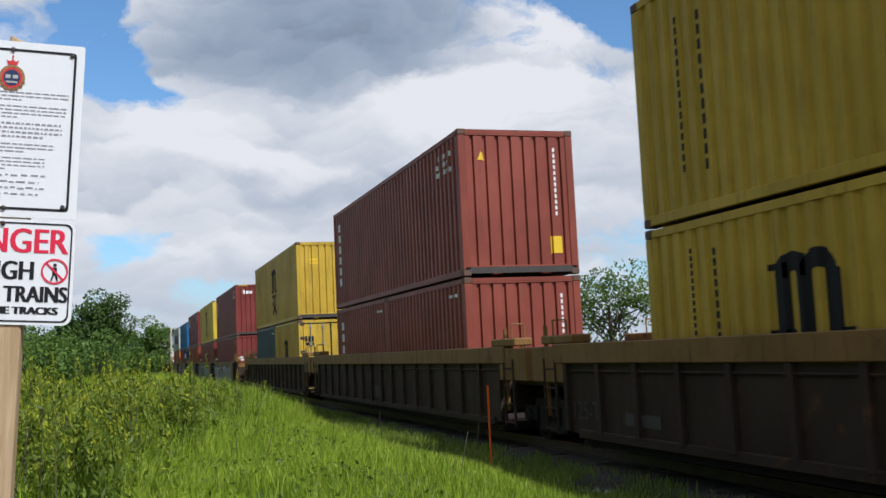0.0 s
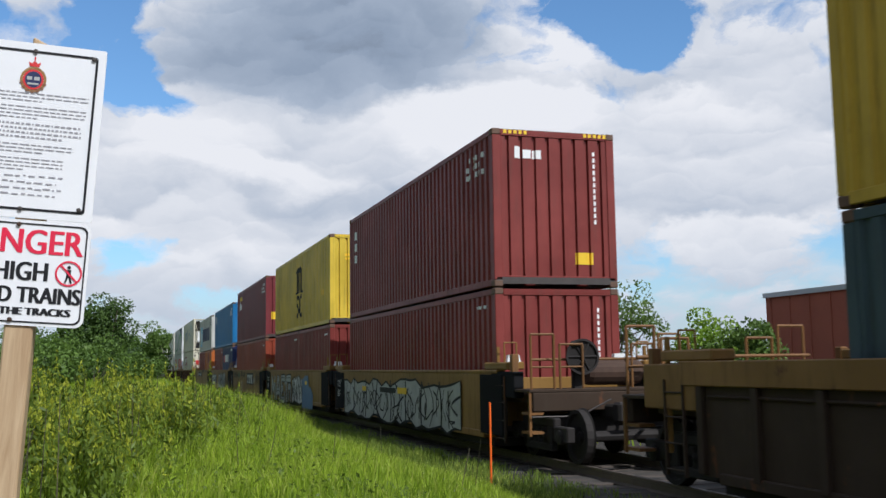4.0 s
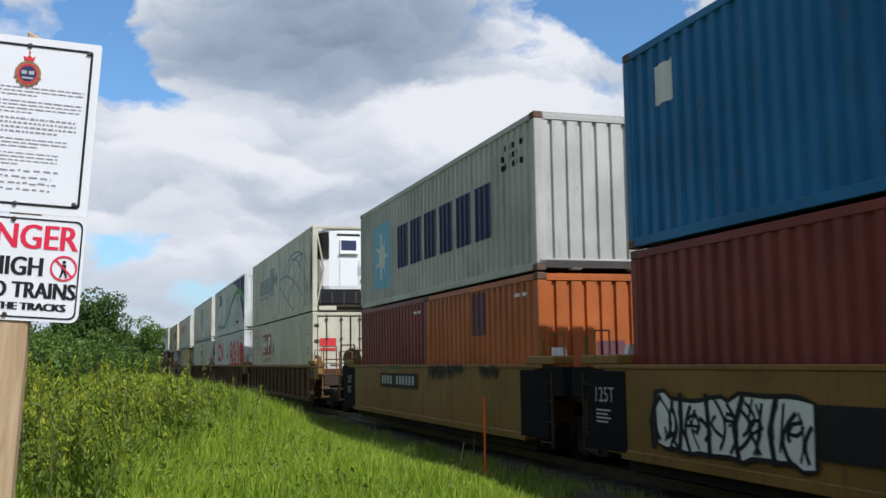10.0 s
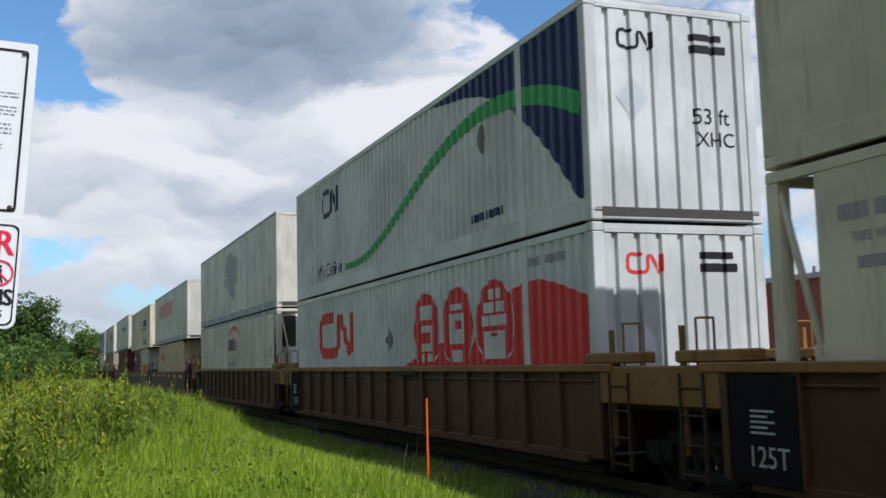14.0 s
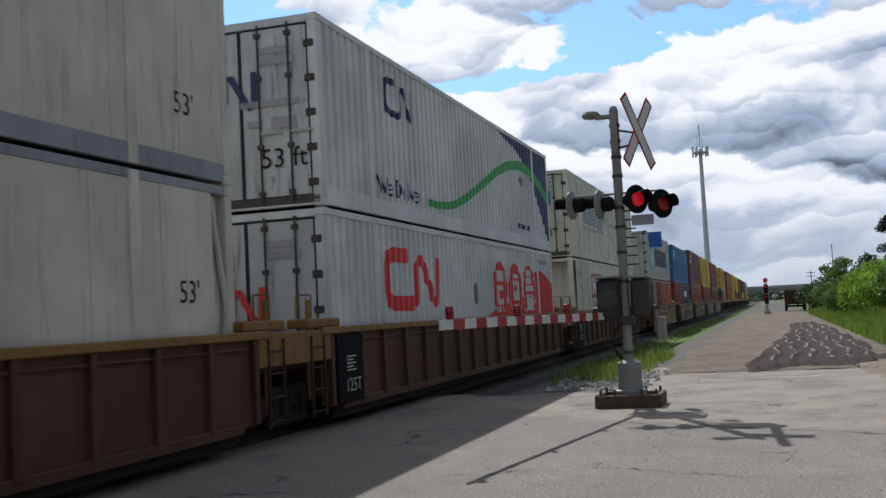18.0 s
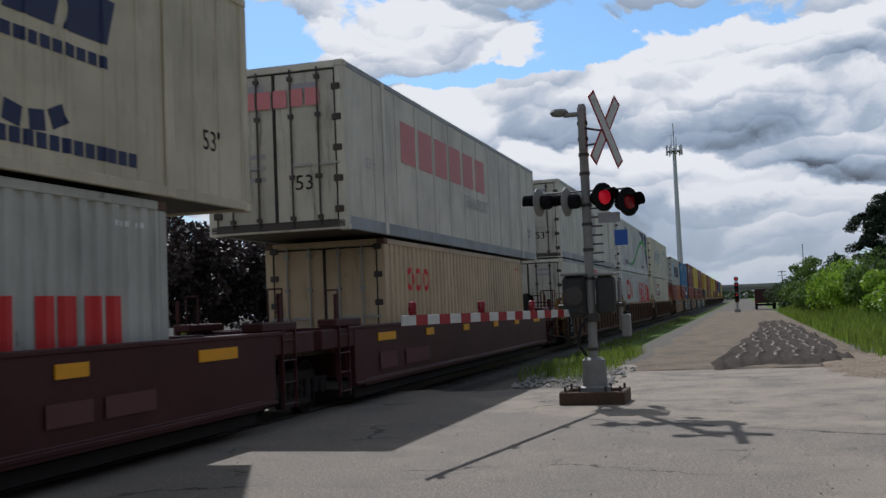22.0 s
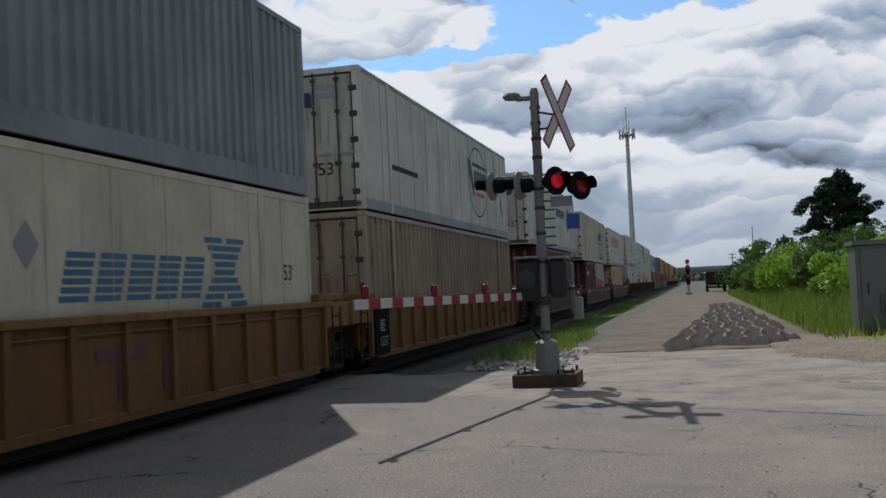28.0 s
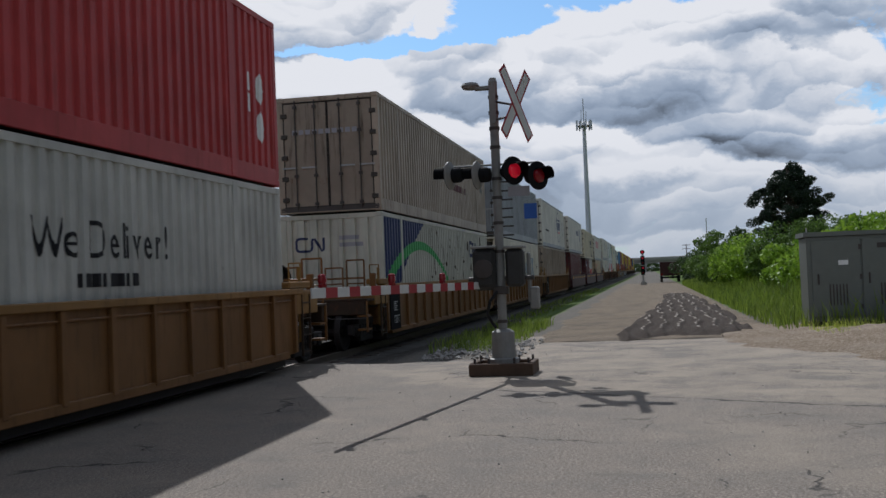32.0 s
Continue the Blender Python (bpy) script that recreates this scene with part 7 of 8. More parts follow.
def verge_height(xs, ys):   # metres
    """Tall at the back of the verge, trodden short towards the track and towards the camera."""
    rim = tall_rim(xs) + 0.3 * np.sin(xs * 1.1 + 0.6) + 0.2 * np.sin(xs * 2.7)
    return 0.11 + 0.43 * (0.75 + 0.35 * np.sin(xs * 2.1 + 1.3 * np.sin(ys * 1.7)) * np.sin(ys * 2.6 - xs * 0.7)) * smooth01(rim + 0.9, rim - 0.7, ys) + 0.05 * smooth01(4.6, 3.2, ys)


def tall_rim(xs):
    """How far towards the track the tall growth reaches."""
    return np.minimum(0.9 + 0.27 * (-xs - 12.0), 4.3)


def plant_verge():
    xs, ys = scatter(120000, -20, -3.2, -4.5, 4.9, 1, 1.0)
    keep = ys < 3.1 + 0.16 * (-xs - 3.2) + 0.35 * np.sin(xs * 1.3)
    xs, ys = xs[keep], ys[keep]
    blades("grass", "green grass on the verge, short towards the track", GRASS, xs, ys, verge_height(xs, ys), 0.012, 0.45, 2)
    xs, ys = scatter(70000, -62, -18, -6, 4.9, 5, 1.2)
    blades("grass", "tall green grass further along the verge", GRASS, xs, ys, verge_height(xs, ys), 0.026, 0.35, 6)
    xs, ys = scatter(42000, -30, -3.4, -3, 4.8, 7, 1.0, 1.0)
    keep = ys < 3.0 + 0.16 * (-xs - 3.2) + 0.3 * np.sin(xs * 1.7)
    xs, ys = xs[keep], ys[keep]
    blades("seeding_grass", "pale seeding grass among the green", GRASS_PALE, xs, ys, verge_height(xs, ys) * 1.08, 0.010, 0.5, 8)
    xs, ys = scatter(9000, -26, -4.0, 3.4, 5.4, 9, 1.0, 1.2)
    blades("short_grass", "thin short grass by the track", GRASS_PALE, xs, ys, 0.16, 0.012, 0.7, 10)
    xs, ys = scatter(22000, -40, -6.0, 4.1, 6.2, 21, 1.0, 0.9)
    blades("grass", "thin shade-darkened grass between verge and rails", GRASS_SHADED, xs, ys, 0.22 - 0.10 * smooth01(5.2, 6.1, ys), 0.014, 0.5, 22)
    xs, ys = scatter(2400, 26, 100, 4.2, 5.6, 11, 1.0, 1.3)
    blades("grass", "grass strip along the track", GRASS_SHADED, xs, ys, 0.18, 0.03, 0.4, 12)
    xs, ys = scatter(2600, 20.5, 31, 2.9, 4.6, 13, 1.3, 1.2)
    blades("grass", "grass tuft behind the signal mast", GRASS_SHADED, xs, ys, 0.30, 0.016, 0.5, 14)
    xs, ys = scatter(42000, 24.5, 95, -9.0, -2.9, 15, 1.6)
    blades("grass", "rough grass below the bushes", GRASS_SHADED, xs, ys, 0.45 + 0.35 * smooth01(-3.2, -5, ys), 0.03, 0.4, 16)
    xs, ys = scatter(2600, 20.5, 26, -8, -3.4, 17, 1.0, 1.3)
    blades("grass", "thin grass on the soil mound", GRASS_PALE, xs, ys, 0.3, 0.014, 0.5, 18)
    xs, ys = scatter(12000, -60, 70, 9.6, 24, 19, 1.0)
    blades("grass", "rough grass beyond the track", GRASS, xs, ys, 0.5, 0.04, 0.4, 20)


plant_verge()


def leaf_quads(pos, size, seed, flat=0.0, up=0.0, slim=0.28):
    """Small folded leaves with random turns at the given places; up makes them stand."""
    r = np.random.RandomState(seed)
    n = len(pos)
    d = r.normal(size=(n, 3))
    d[:, 2] = d[:, 2] * (1 - flat) + up
    d /= np.linalg.norm(d, axis=1)[:, None]
    e = np.cross(d, r.normal(size=(n, 3)))
    e /= np.linalg.norm(e, axis=1)[:, None]
    s = (size * r.uniform(0.6, 1.3, n))[:, None]
    co = np.stack([pos - d * s * 0.5, pos + e * s * slim, pos + d * s * 0.5, pos - e * s * slim], 1)
    q = np.arange(n * 4).reshape(n, 4)
    return co.reshape(-1, 3), q


def weeds():
    """Goldenrod-like weeds: upright stems with leaves all the way and a tapered yellow-green tip."""
    r = np.random.RandomState(31)
    stems, leaf, tip = [], [], []
    spots = []
    while len(spots) < 1150:
        cx, cy = r.uniform(-15.0, -4.0), r.uniform(-3.2, 2.2)
        if cy > float(tall_rim(cx)) + r.uniform(-0.7, 0.2):
            continue
        tall = r.uniform(0.5, 1.15)
        for _ in range(r.randint(5, 20)):
            x, y = cx + r.normal(0, 0.22), cy + r.normal(0, 0.22)
            if x < -3.9:
                spots.append((x, y, tall * r.uniform(0.75, 1.1)))
    for x, y, h in spots:
        z = float(ground_height(x, y))
        lx, ly = r.normal(0, 0.07, 2)
        stems.append(((x, y, z), (x + lx, y + ly, z + h)))
        for k in range(54):
            f = r.uniform(0.12, 0.92)
            o = r.normal(0, 0.045 * (1.15 - f) + 0.012, 2)
            leaf.append((x + lx * f + o[0], y + ly * f + o[1], z + h * f))
        for k in range(36):
            f = r.uniform(0.50, 1.05)
            o = r.normal(0, 0.05 * (1.15 - f), 2)
            tip.append((x + lx * f + o[0], y + ly * f + o[1], z + h * f))
    bm = bmesh.new()
    for a, b in stems:
        rod(bm, a, b, 0.006, 0.003, 3)
    tagged(part("weed_stems", bm, WEED), "stems of tall weeds on the verge", "weeds", kind="stuff")
    co, q = leaf_quads(np.array(leaf), 0.085, 32, up=1.3, slim=0.13)
    tagged(part("weed_leaves", raw_mesh("weed_leaves", co, q), WEED), "leaves of tall green weeds on the verge", "weeds", kind="stuff")
    co, q = leaf_quads(np.array(tip), 0.050, 33, up=1.7, slim=0.15)
    tagged(part("weed_tips", raw_mesh("weed_tips", co, q), WEED_TOP), "yellow green tips of tall weeds", "weeds", kind="stuff")


weeds()


def undergrowth():
    """Small broad leaves between the grass, low on the verge."""
    r = np.random.RandomState(37)
    xs, ys = scatter(15000, -20, -3.6, -4, 2.4, 38, 1.0, 1.3)
    hs = verge_height(xs, ys) * r.uniform(0.15, 1.0, len(xs))
    pos = np.stack([xs, ys, ground_height(xs, ys) + hs], -1)
    co, q = leaf_quads(pos, 0.05, 39, 0.4)
    tagged(part("low_leaves", raw_mesh("low_leaves", co, q), WEED), "small leaves of clover and weeds in the grass", "weeds", kind="stuff")
    stalk = bmesh.new()
    rr = random.Random(41)
    for _ in range(420):
        x, y = rr.uniform(-22, -5), rr.uniform(-3, 2.6)
        if y < float(tall_rim(x)):
            z = float(ground_height(x, y))
            rod(stalk, (x, y, z), (x + rr.gauss(0, 0.07), y + rr.gauss(0, 0.07), z + rr.uniform(0.5, 1.0)), 0.006, 0.003, 3)
    tagged(part("brown_stalks", stalk, DARKWEED), "brown dry stalks among the green weeds", "weeds", kind="stuff")


undergrowth()


def crown_points(r, centre, radii, lumps, n, hollow=0.55):
    """Points over an uneven heap of lobes, denser near each lobe's skin."""
    c, rad = np.array(centre, float), np.array(radii, float)
    lob = []
    for _ in range(lumps):
        d = r.normal(size=3)
        d /= np.linalg.norm(d)
        lob.append((c + d * rad * r.uniform(0.35, 0.85), rad.mean() * r.uniform(0.22, 0.46)))
    pts = []
    per = n // lumps
    for p, s in lob:
        d = r.normal(size=(per, 3))
        d /= np.linalg.norm(d, axis=1)[:, None]
        pts.append(p + d * s * (r.uniform(hollow ** 3, 1.0, per) ** (1 / 3))[:, None] * (1.15, 1.15, 0.85))
    return np.concatenate(pts), lob


def tree(name, label, at, height, radius, leaf_mat, bark, seed, leaves=9000, leaf=0.22, trunk=0.35, group="", squash=1.0):
    r = np.random.RandomState(seed)
    t = thing(name, label, "tree", group, (at[0], at[1], float(ground_height(at[0], at[1]))))
    bm = bmesh.new()
    crown_c = (0, 0, height * (0.5 + trunk / 2))
    pts, lob = crown_points(r, crown_c, (radius, radius, height * (1 - trunk) / 2 * squash), 26, leaves)
    rod(bm, (0, 0, -0.1), (r.normal(0, 0.1), r.normal(0, 0.1), height * 0.62), height * 0.028, height * 0.012, 9)
    for p, s in lob[::2]:
        z0 = height * r.uniform(trunk * 0.7, 0.55)
        rod(bm, (0, 0, z0), tuple(p), height * 0.010, height * 0.003, 6)
    part("trunk", bm, bark, t)
    co, q = leaf_quads(pts, leaf, seed + 1)
    part("crown", raw_mesh("crown", co, q), leaf_mat, t)
    return t


def bush(name, label, at, height, radius, leaf_mat, seed, leaves=5000, leaf=0.14, group="", stretch=1.0):
    r = np.random.RandomState(seed)
    t = thing(name, label, "bush", group, (at[0], at[1], float(ground_height(at[0], at[1]))))
    pts, lob = crown_points(r, (0, 0, height * 0.46), (radius * stretch, radius, height * 0.5), 16, leaves)
    pts = pts[pts[:, 2] > 0.02]
    bm = bmesh.new()
    for p, s in lob[::2]:
        rod(bm, (r.normal(0, 0.1), r.normal(0, 0.1), -0.05), tuple(p), 0.03, 0.01, 5)
    part("stem_cluster", bm, BARK, t)
    co, q = leaf_quads(pts, leaf, seed + 1)
    part("crown", raw_mesh("crown", co, q), leaf_mat, t)
    return t


BARK = plain("grey brown bark", (0.12, 0.09, 0.065), 0.95, 0, 0.35, 8.0)
LEAF_DARK = foliage("dark tree leaves", (0.018, 0.04, 0.012), (0.07, 0.12, 0.03), 0.2)
LEAF = foliage("fresh green leaves", (0.035, 0.075, 0.012), (0.15, 0.24, 0.045), 0.3)
LEAF_MID = foliage("summer green leaves", (0.022, 0.052, 0.010), (0.10, 0.165, 0.035), 0.25)
LEAF_LIME = foliage("bright green vine leaves", (0.075, 0.16, 0.012), (0.30, 0.45, 0.05), 0.4)
LEAF_PURPLE = foliage("dark purple leaves", (0.018, 0.014, 0.014), (0.06, 0.04, 0.035), 0.15)
NEEDLE = foliage("dark pine needles", (0.008, 0.018, 0.010), (0.03, 0.05, 0.022), 0.08)

# left of the track, towards the oncoming train
tree("tree", "dark green leafy tree on the verge", (-77.4, -1.0), 7.0, 2.0, LEAF_MID, BARK, 41, 9000, 0.22, 0.12)
tree("tree", "dark green leafy tree on the verge", (-83.7, -3.4), 5.6, 2.2, LEAF_MID, BARK, 42, 7000, 0.24, 0.12)
tree("tree", "pale green tree further along the verge", (-123.5, 3.4), 6.6, 2.5, LEAF, BARK, 43, 7000, 0.3, 0.12)
tree("tree", "pale green tree further along the verge", (-141.3, 0.2), 6.4, 3.0, LEAF, BARK, 44, 6000, 0.32, 0.12)
for i, (x, y, h, w, mat) in enumerate(((-41.9, -3.0, 2.9, 2.2, LEAF), (-49.2, -1.2, 2.9, 2.0, LEAF), (-37.7, -4.2, 2.9, 2.4, LEAF), (-30.0, -1.9, 2.0, 1.5, LEAF), (-58.6, -1.4, 2.6, 2.0, LEAF_DARK), (-31.4, -4.4, 1.9, 1.6, LEAF), (-64.9, 0.8, 2.2, 1.5, LEAF), (-94.2, 1.5, 3.0, 2.2, LEAF_DARK), (-108.8, 2.8, 2.8, 2.2, LEAF))):
    bush("bush", "leafy bush at the back of the verge", (x, y), h, w, mat, 60 + i, 4200, 0.13 if x > -60 else 0.2, "verge bushes")
# beyond the track
for i, (x, y, h, w, m) in enumerate(((-49.2, 25, 6.0, 2.6, LEAF), (-42.9, 27, 4.6, 2.2, LEAF_LIME), (-57.6, 24, 4.4, 2.4, LEAF_DARK), (-69.1, 26, 4.6, 3.0, LEAF), (-81.6, 24, 5.0, 3.4, LEAF), (-35.6, 24, 3.6, 1.8, LEAF), (-16.7, 30, 6.5, 2.8, LEAF_DARK))):
    tree("tree", "green tree beyond the track", (x, y), h, w, m, BARK, 80 + i, 4500, 0.2, 0.15, "trees beyond the track")
for i, (x, y, h, w) in enumerate(((35.1, 24, 7.2, 3.0), (40.8, 25.5, 7.6, 3.0), (46.6, 25.5, 7.0, 2.8), (30.3, 27, 7.0, 3.0), (51.9, 26.0, 7.0, 3.0), (57.6, 26.5, 7.2, 3.0))):
    tree("tree", "dark purple-leaved tree beyond the track", (x, y), h, w, LEAF_PURPLE, BARK, 100 + i, 16000, 0.26, 0.12, "purple-leaved trees")
for i, (x, y, h, w) in enumerate(((31.4, 21, 1.5, 1.4), (36.6, 21, 1.6, 1.5), (41.9, 21.5, 1.4, 1.5), (48.1, 22, 1.6, 1.6), (25.1, 22, 1.6, 1.5), (53.4, 23, 1.6, 1.6))):
    bush("bush", "bright green low bush beyond the track", (x, y), h, w, LEAF_LIME, 110 + i, 2500, 0.13, "low bushes beyond the track")
# bank of bushes on the lane's other side
for i, (x, y, h, w, m) in enumerate(((35.6, -7.6, 2.3, 2.0, LEAF_LIME), (39.8, -6.9, 2.3, 1.9, LEAF_LIME), (44.0, -6.6, 2.4, 2.0, LEAF_LIME), (49.2, -6.4, 2.5, 2.1, LEAF), (54.4, -6.0, 2.5, 2.0, LEAF_LIME), (60.7, -5.8, 2.6, 2.2, LEAF_LIME), (68.0, -5.5, 2.7, 2.2, LEAF), (76.4, -5.2, 2.6, 2.2, LEAF), (85.8, -5.0, 2.8, 2.4, LEAF), (34.5, -10.6, 2.9, 2.4, LEAF), (41.9, -10, 3.0, 2.4, LEAF_LIME), (51.3, -9.5, 3.2, 2.6, LEAF), (62.8, -9, 3.4, 2.8, LEAF), (32.4, -13.5, 3.0, 2.4, LEAF), (98.4, -4.8, 3.0, 2.2, LEAF_DARK), (110.9, -4.8, 3.0, 2.2, LEAF_DARK))):
    bush("bush", "bright green leafy bush on the bank", (x, y), h * 1.06, w * 1.12, m, 130 + i, 10500, 0.18, "bank of bushes")
tree("tree", "small green tree beyond the bushes", (104.7, -6.2), 5.2, 2.0, LEAF, BARK, 160, 5000, 0.22, 0.15)
tree("tree", "small green tree beyond the bushes", (79.5, -6.6), 4.4, 1.1, LEAF_DARK, BARK, 161, 3500, 0.2, 0.15)


def pine():
    """A broad dark pine: whorls of limbs carrying tufts of needles."""
    r = np.random.RandomState(171)
    t = thing("pine_tree", "broad dark green pine behind the bushes", "tree", "", (67, -8.9, 0.2))
    bm = bmesh.new()
    rod(bm, (0, 0, -0.2), (0.2, 0.1, 7.4), 0.24, 0.05, 9)
    pads = []
    for k in range(230):
        d = r.normal(size=3)
        d /= np.linalg.norm(d)
        f = r.uniform(0.25, 1.0) ** 0.5
        level = 0.5 + 0.5 * d[2]
        reach = 2.75 * (1.0 - 0.45 * level) * (0.82 + 0.22 * math.sin(level * 19.0 + 2.0 * math.atan2(d[1], d[0])))
        tip = np.array([0, 0, 5.0]) + d * f * (reach + 0.35, reach + 0.35, 2.7)
        l = math.hypot(tip[0], tip[1])
        rod(bm, (0.02 * tip[2], 0, tip[2] - 0.3 * l - 0.1), tuple(tip), 0.035, 0.012, 5)
        pads.append((tip, r.uniform(0.22, 0.50)))
    part("trunk", bm, BARK, t)
    pts = []
    for p, sz in pads:
        d = r.normal(size=(240, 3))
        d /= np.linalg.norm(d, axis=1)[:, None]
        pts.append(p + d * sz * (r.uniform(0.2, 1.0, 240) ** 0.5)[:, None] * (1.0, 1.0, 0.62))
    co, q = leaf_quads(np.concatenate(pts), 0.14, 172)
    part("crown", raw_mesh("crown", co, q), NEEDLE, t)


pine()

# a bare weed stalk or two at the lane's grass edge
bm = bmesh.new()
rnd = random.Random(5)
for _ in range(26):
    x, y = rnd.uniform(-26, -9), rnd.uniform(1.0, 4.8)
    z = float(ground_height(x, y))
    h = rnd.uniform(0.35, 0.62)
    rod(bm, (x, y, z), (x + rnd.gauss(0, 0.08), y + rnd.gauss(0, 0.08), z + h), 0.006, 0.003, 3)
tagged(part("dry_stalks", bm, DARKWEED), "thin dry stalks in the grass", "weeds", kind="stuff")

# ---- things beside the track ----


def face_decal(name, bm, mat, parent, lift=0.002):
    """Flat lettering on a sign whose face looks along +x; x of the marks runs along +y."""
    for v in bm.verts:
        v.co = (lift, v.co.x, v.co.z)
    return part(name, bm, mat, parent)


def rounded_sheet(w, h, r, t):
    """A sign sheet with rounded corners in the y-z plane."""
    bm = bmesh.new()
    pts = []
    for cy, cz, a0 in ((w / 2 - r, h - r, 0), (-w / 2 + r, h - r, 90), (-w / 2 + r, r, 180), (w / 2 - r, r, 270)):
        for k in range(6):
            a = radians(a0 + k * 18)
            pts.append((cy + r * math.cos(a), cz + r * math.sin(a)))
    f = bm.faces.new([bm.verts.new((0, y, z)) for y, z in pts])
    ex = bmesh.ops.extrude_face_region(bm, geom=[f])
    bmesh.ops.translate(bm, verts=[v for v in ex["geom"] if isinstance(v, bmesh.types.BMVert)], vec=(-t, 0, 0))
    bmesh.ops.recalc_face_normals(bm, faces=bm.faces)
    return bm


def border(w, h, inset, t, r):
    """A thin rounded frame line."""
    bm = bmesh.new()
    rings = []
    for d in (inset, inset + t):
        ring = []
        for cy, cz, a0 in ((w / 2 - d - r, h - d - r, 0), (-w / 2 + d + r, h - d - r, 90), (-w / 2 + d + r, d + r, 180), (w / 2 - d - r, d + r, 270)):
            for k in range(5):
                a = radians(a0 + k * 22.5)
                ring.append(bm.verts.new((cy + r * math.cos(a), 0, cz + r * math.sin(a))))
        rings.append(ring)
    n = len(rings[0])
    for i in range(n):
        bm.faces.new((rings[0][i], rings[0][(i + 1) % n], rings[1][(i + 1) % n], rings[1][i]))
    return bm


def warning_signs():
    base = (-3.69, -0.44, float(ground_height(-3.69, -0.44)))
    lean = -3.6
    post = thing("sign_post", "sawn timber post with two warning signs bolted to it", "sign", "", base)
    post.matrix_world = pose(*base, lean, 0, -3.0)
    zt = 2.70 - base[2]
    body = boxes((-0.045, 0.045, -0.045, 0.045, -0.3, zt))
    bmesh.ops.bevel(body, geom=body.edges[:], offset=0.006, segments=1, affect="EDGES")
    for v in body.verts:
        if v.co.z > 1:
            v.co.z -= 0.04 * (v.co.y + 0.045) / 0.09 + 0.01
    part("post", body, TIMBER, post)
    # upper notice
    w, h = 0.46, 0.603
    z0 = 2.062 - base[2]
    up = part("notice", rounded_sheet(w, h, 0.008, 0.004), SIGNWHITE, post, "white notice with small print and a crest")
    up.location = (0.052, -0.030, z0)
    face_decal("border", border(w, h, 0.026, 0.008, 0.012), INK_BLACK, up)
    rnd = random.Random(8)
    lines = []
    z = h - 0.178
    # paragraphs of small print: lines, line pitch, stroke height, longest word, right end
    for n, pitch, tall, word, reach in ((3, 0.0125, 0.0032, 0.034, 0.185), (4, 0.0125, 0.0032, 0.034, 0.18), (4, 0.0150, 0.0052, 0.016, 0.17), (3, 0.0125, 0.0032, 0.034, 0.15), (4, 0.0125, 0.0028, 0.03, 0.12)):
        for k in range(n):
            x, end = -0.19, (reach if k < n - 1 else rnd.uniform(-0.05, 0.12))
            while x < end:
                l = rnd.uniform(0.3, 1.0) * word
                lines.append((x, z, min(l, end - x), tall))
                x += l + 0.005
            z -= pitch
        z -= 0.010
    for k in range(4):
        x, end = rnd.uniform(-0.19, 0.0), 0.125 - 0.02 * (k % 2)
        while x < end:
            l = rnd.uniform(0.006, 0.03)
            lines.append((x, z + rnd.uniform(-0.002, 0.002), min(l, end - x), 0.0045))
            x += l + rnd.uniform(0.004, 0.012)
        z -= 0.021
    face_decal("small_print", bars(lines), INK_GREY, up)["kind"] = "stuff"
    cz = h - 0.128
    turn = [i * math.tau / 28 for i in range(29)]
    ringed = lambda r, w: band([(r * math.cos(t), cz + r * 1.06 * math.sin(t)) for t in turn], w)
    face_decal("crest_ring", ringed(0.038, 0.008), plain("dull gold ink", (0.30, 0.17, 0.06), 0.5), up, 0.0022)
    face_decal("crest_rim", ringed(0.030, 0.007), INK_RED, up, 0.0026)
    face_decal("crest_disc", oval(0.0, cz, 0.0265, 0.028), INK_NAVY, up, 0.003)
    face_decal("crest_band", bars([(-0.02, cz - 0.002, 0.016, 0.012), (0.003, cz - 0.002, 0.017, 0.012), (-0.018, cz - 0.018, 0.036, 0.006)]), INK_PALE, up, 0.0036)
    face_decal("crest_crown", merged(poly((-0.015, cz + 0.045), (0.015, cz + 0.045), (0.020, cz + 0.062), (0.009, cz + 0.056), (0, cz + 0.066), (-0.009, cz + 0.056), (-0.020, cz + 0.062)), bars([(-0.0025, cz + 0.067, 0.005, 0.012)])), INK_RED, up)
    for k in range(7):
        a = math.radians(200 + k * 23.3)
        face_decal("crest_leaf", oval(0.039 * math.cos(a), cz + 0.042 * math.sin(a), 0.007, 0.005, 8), plain("bronze ink", (0.22, 0.10, 0.05), 0.5) if k == 0 else bpy.data.materials["bronze ink"], up, 0.003)
    for y, zz in ((0.0, h - 0.03), (0.0, 0.03), (w / 2 - 0.04, h - 0.035), (w / 2 - 0.045, 0.04)):
        part("bolt", lathe([(0.008, 0.0), (0.008, 0.006), (0.004, 0.008)], "X", 8, (0.001, y, zz)), STEEL, up)
    # lower sign
    w, h = 0.46, 0.352
    dn = part("danger_sign", rounded_sheet(w, h, 0.03, 0.004), SIGNWHITE, post, "white danger sign with red and black capitals")
    dn.location = (0.052, -0.028, z0 - h - 0.006)
    face_decal("border", border(w, h, 0.010, 0.005, 0.022), INK_BLACK, dn)

    def fit(body, y0, y1, z, hh, mat):
        bm = text_mesh(body, 1.0)
        xs, zs = [v.co.x for v in bm.verts], [v.co.z for v in bm.verts]
        a, b, c, d = min(xs), max(xs), min(zs), max(zs)
        for v in bm.verts:
            v.co = (y0 + (v.co.x - a) / (b - a) * (y1 - y0), 0, z + (v.co.z - c) / (d - c) * hh)
        # heavier strokes
        me = mesh_of("letters", bm)
        out = bmesh.new()
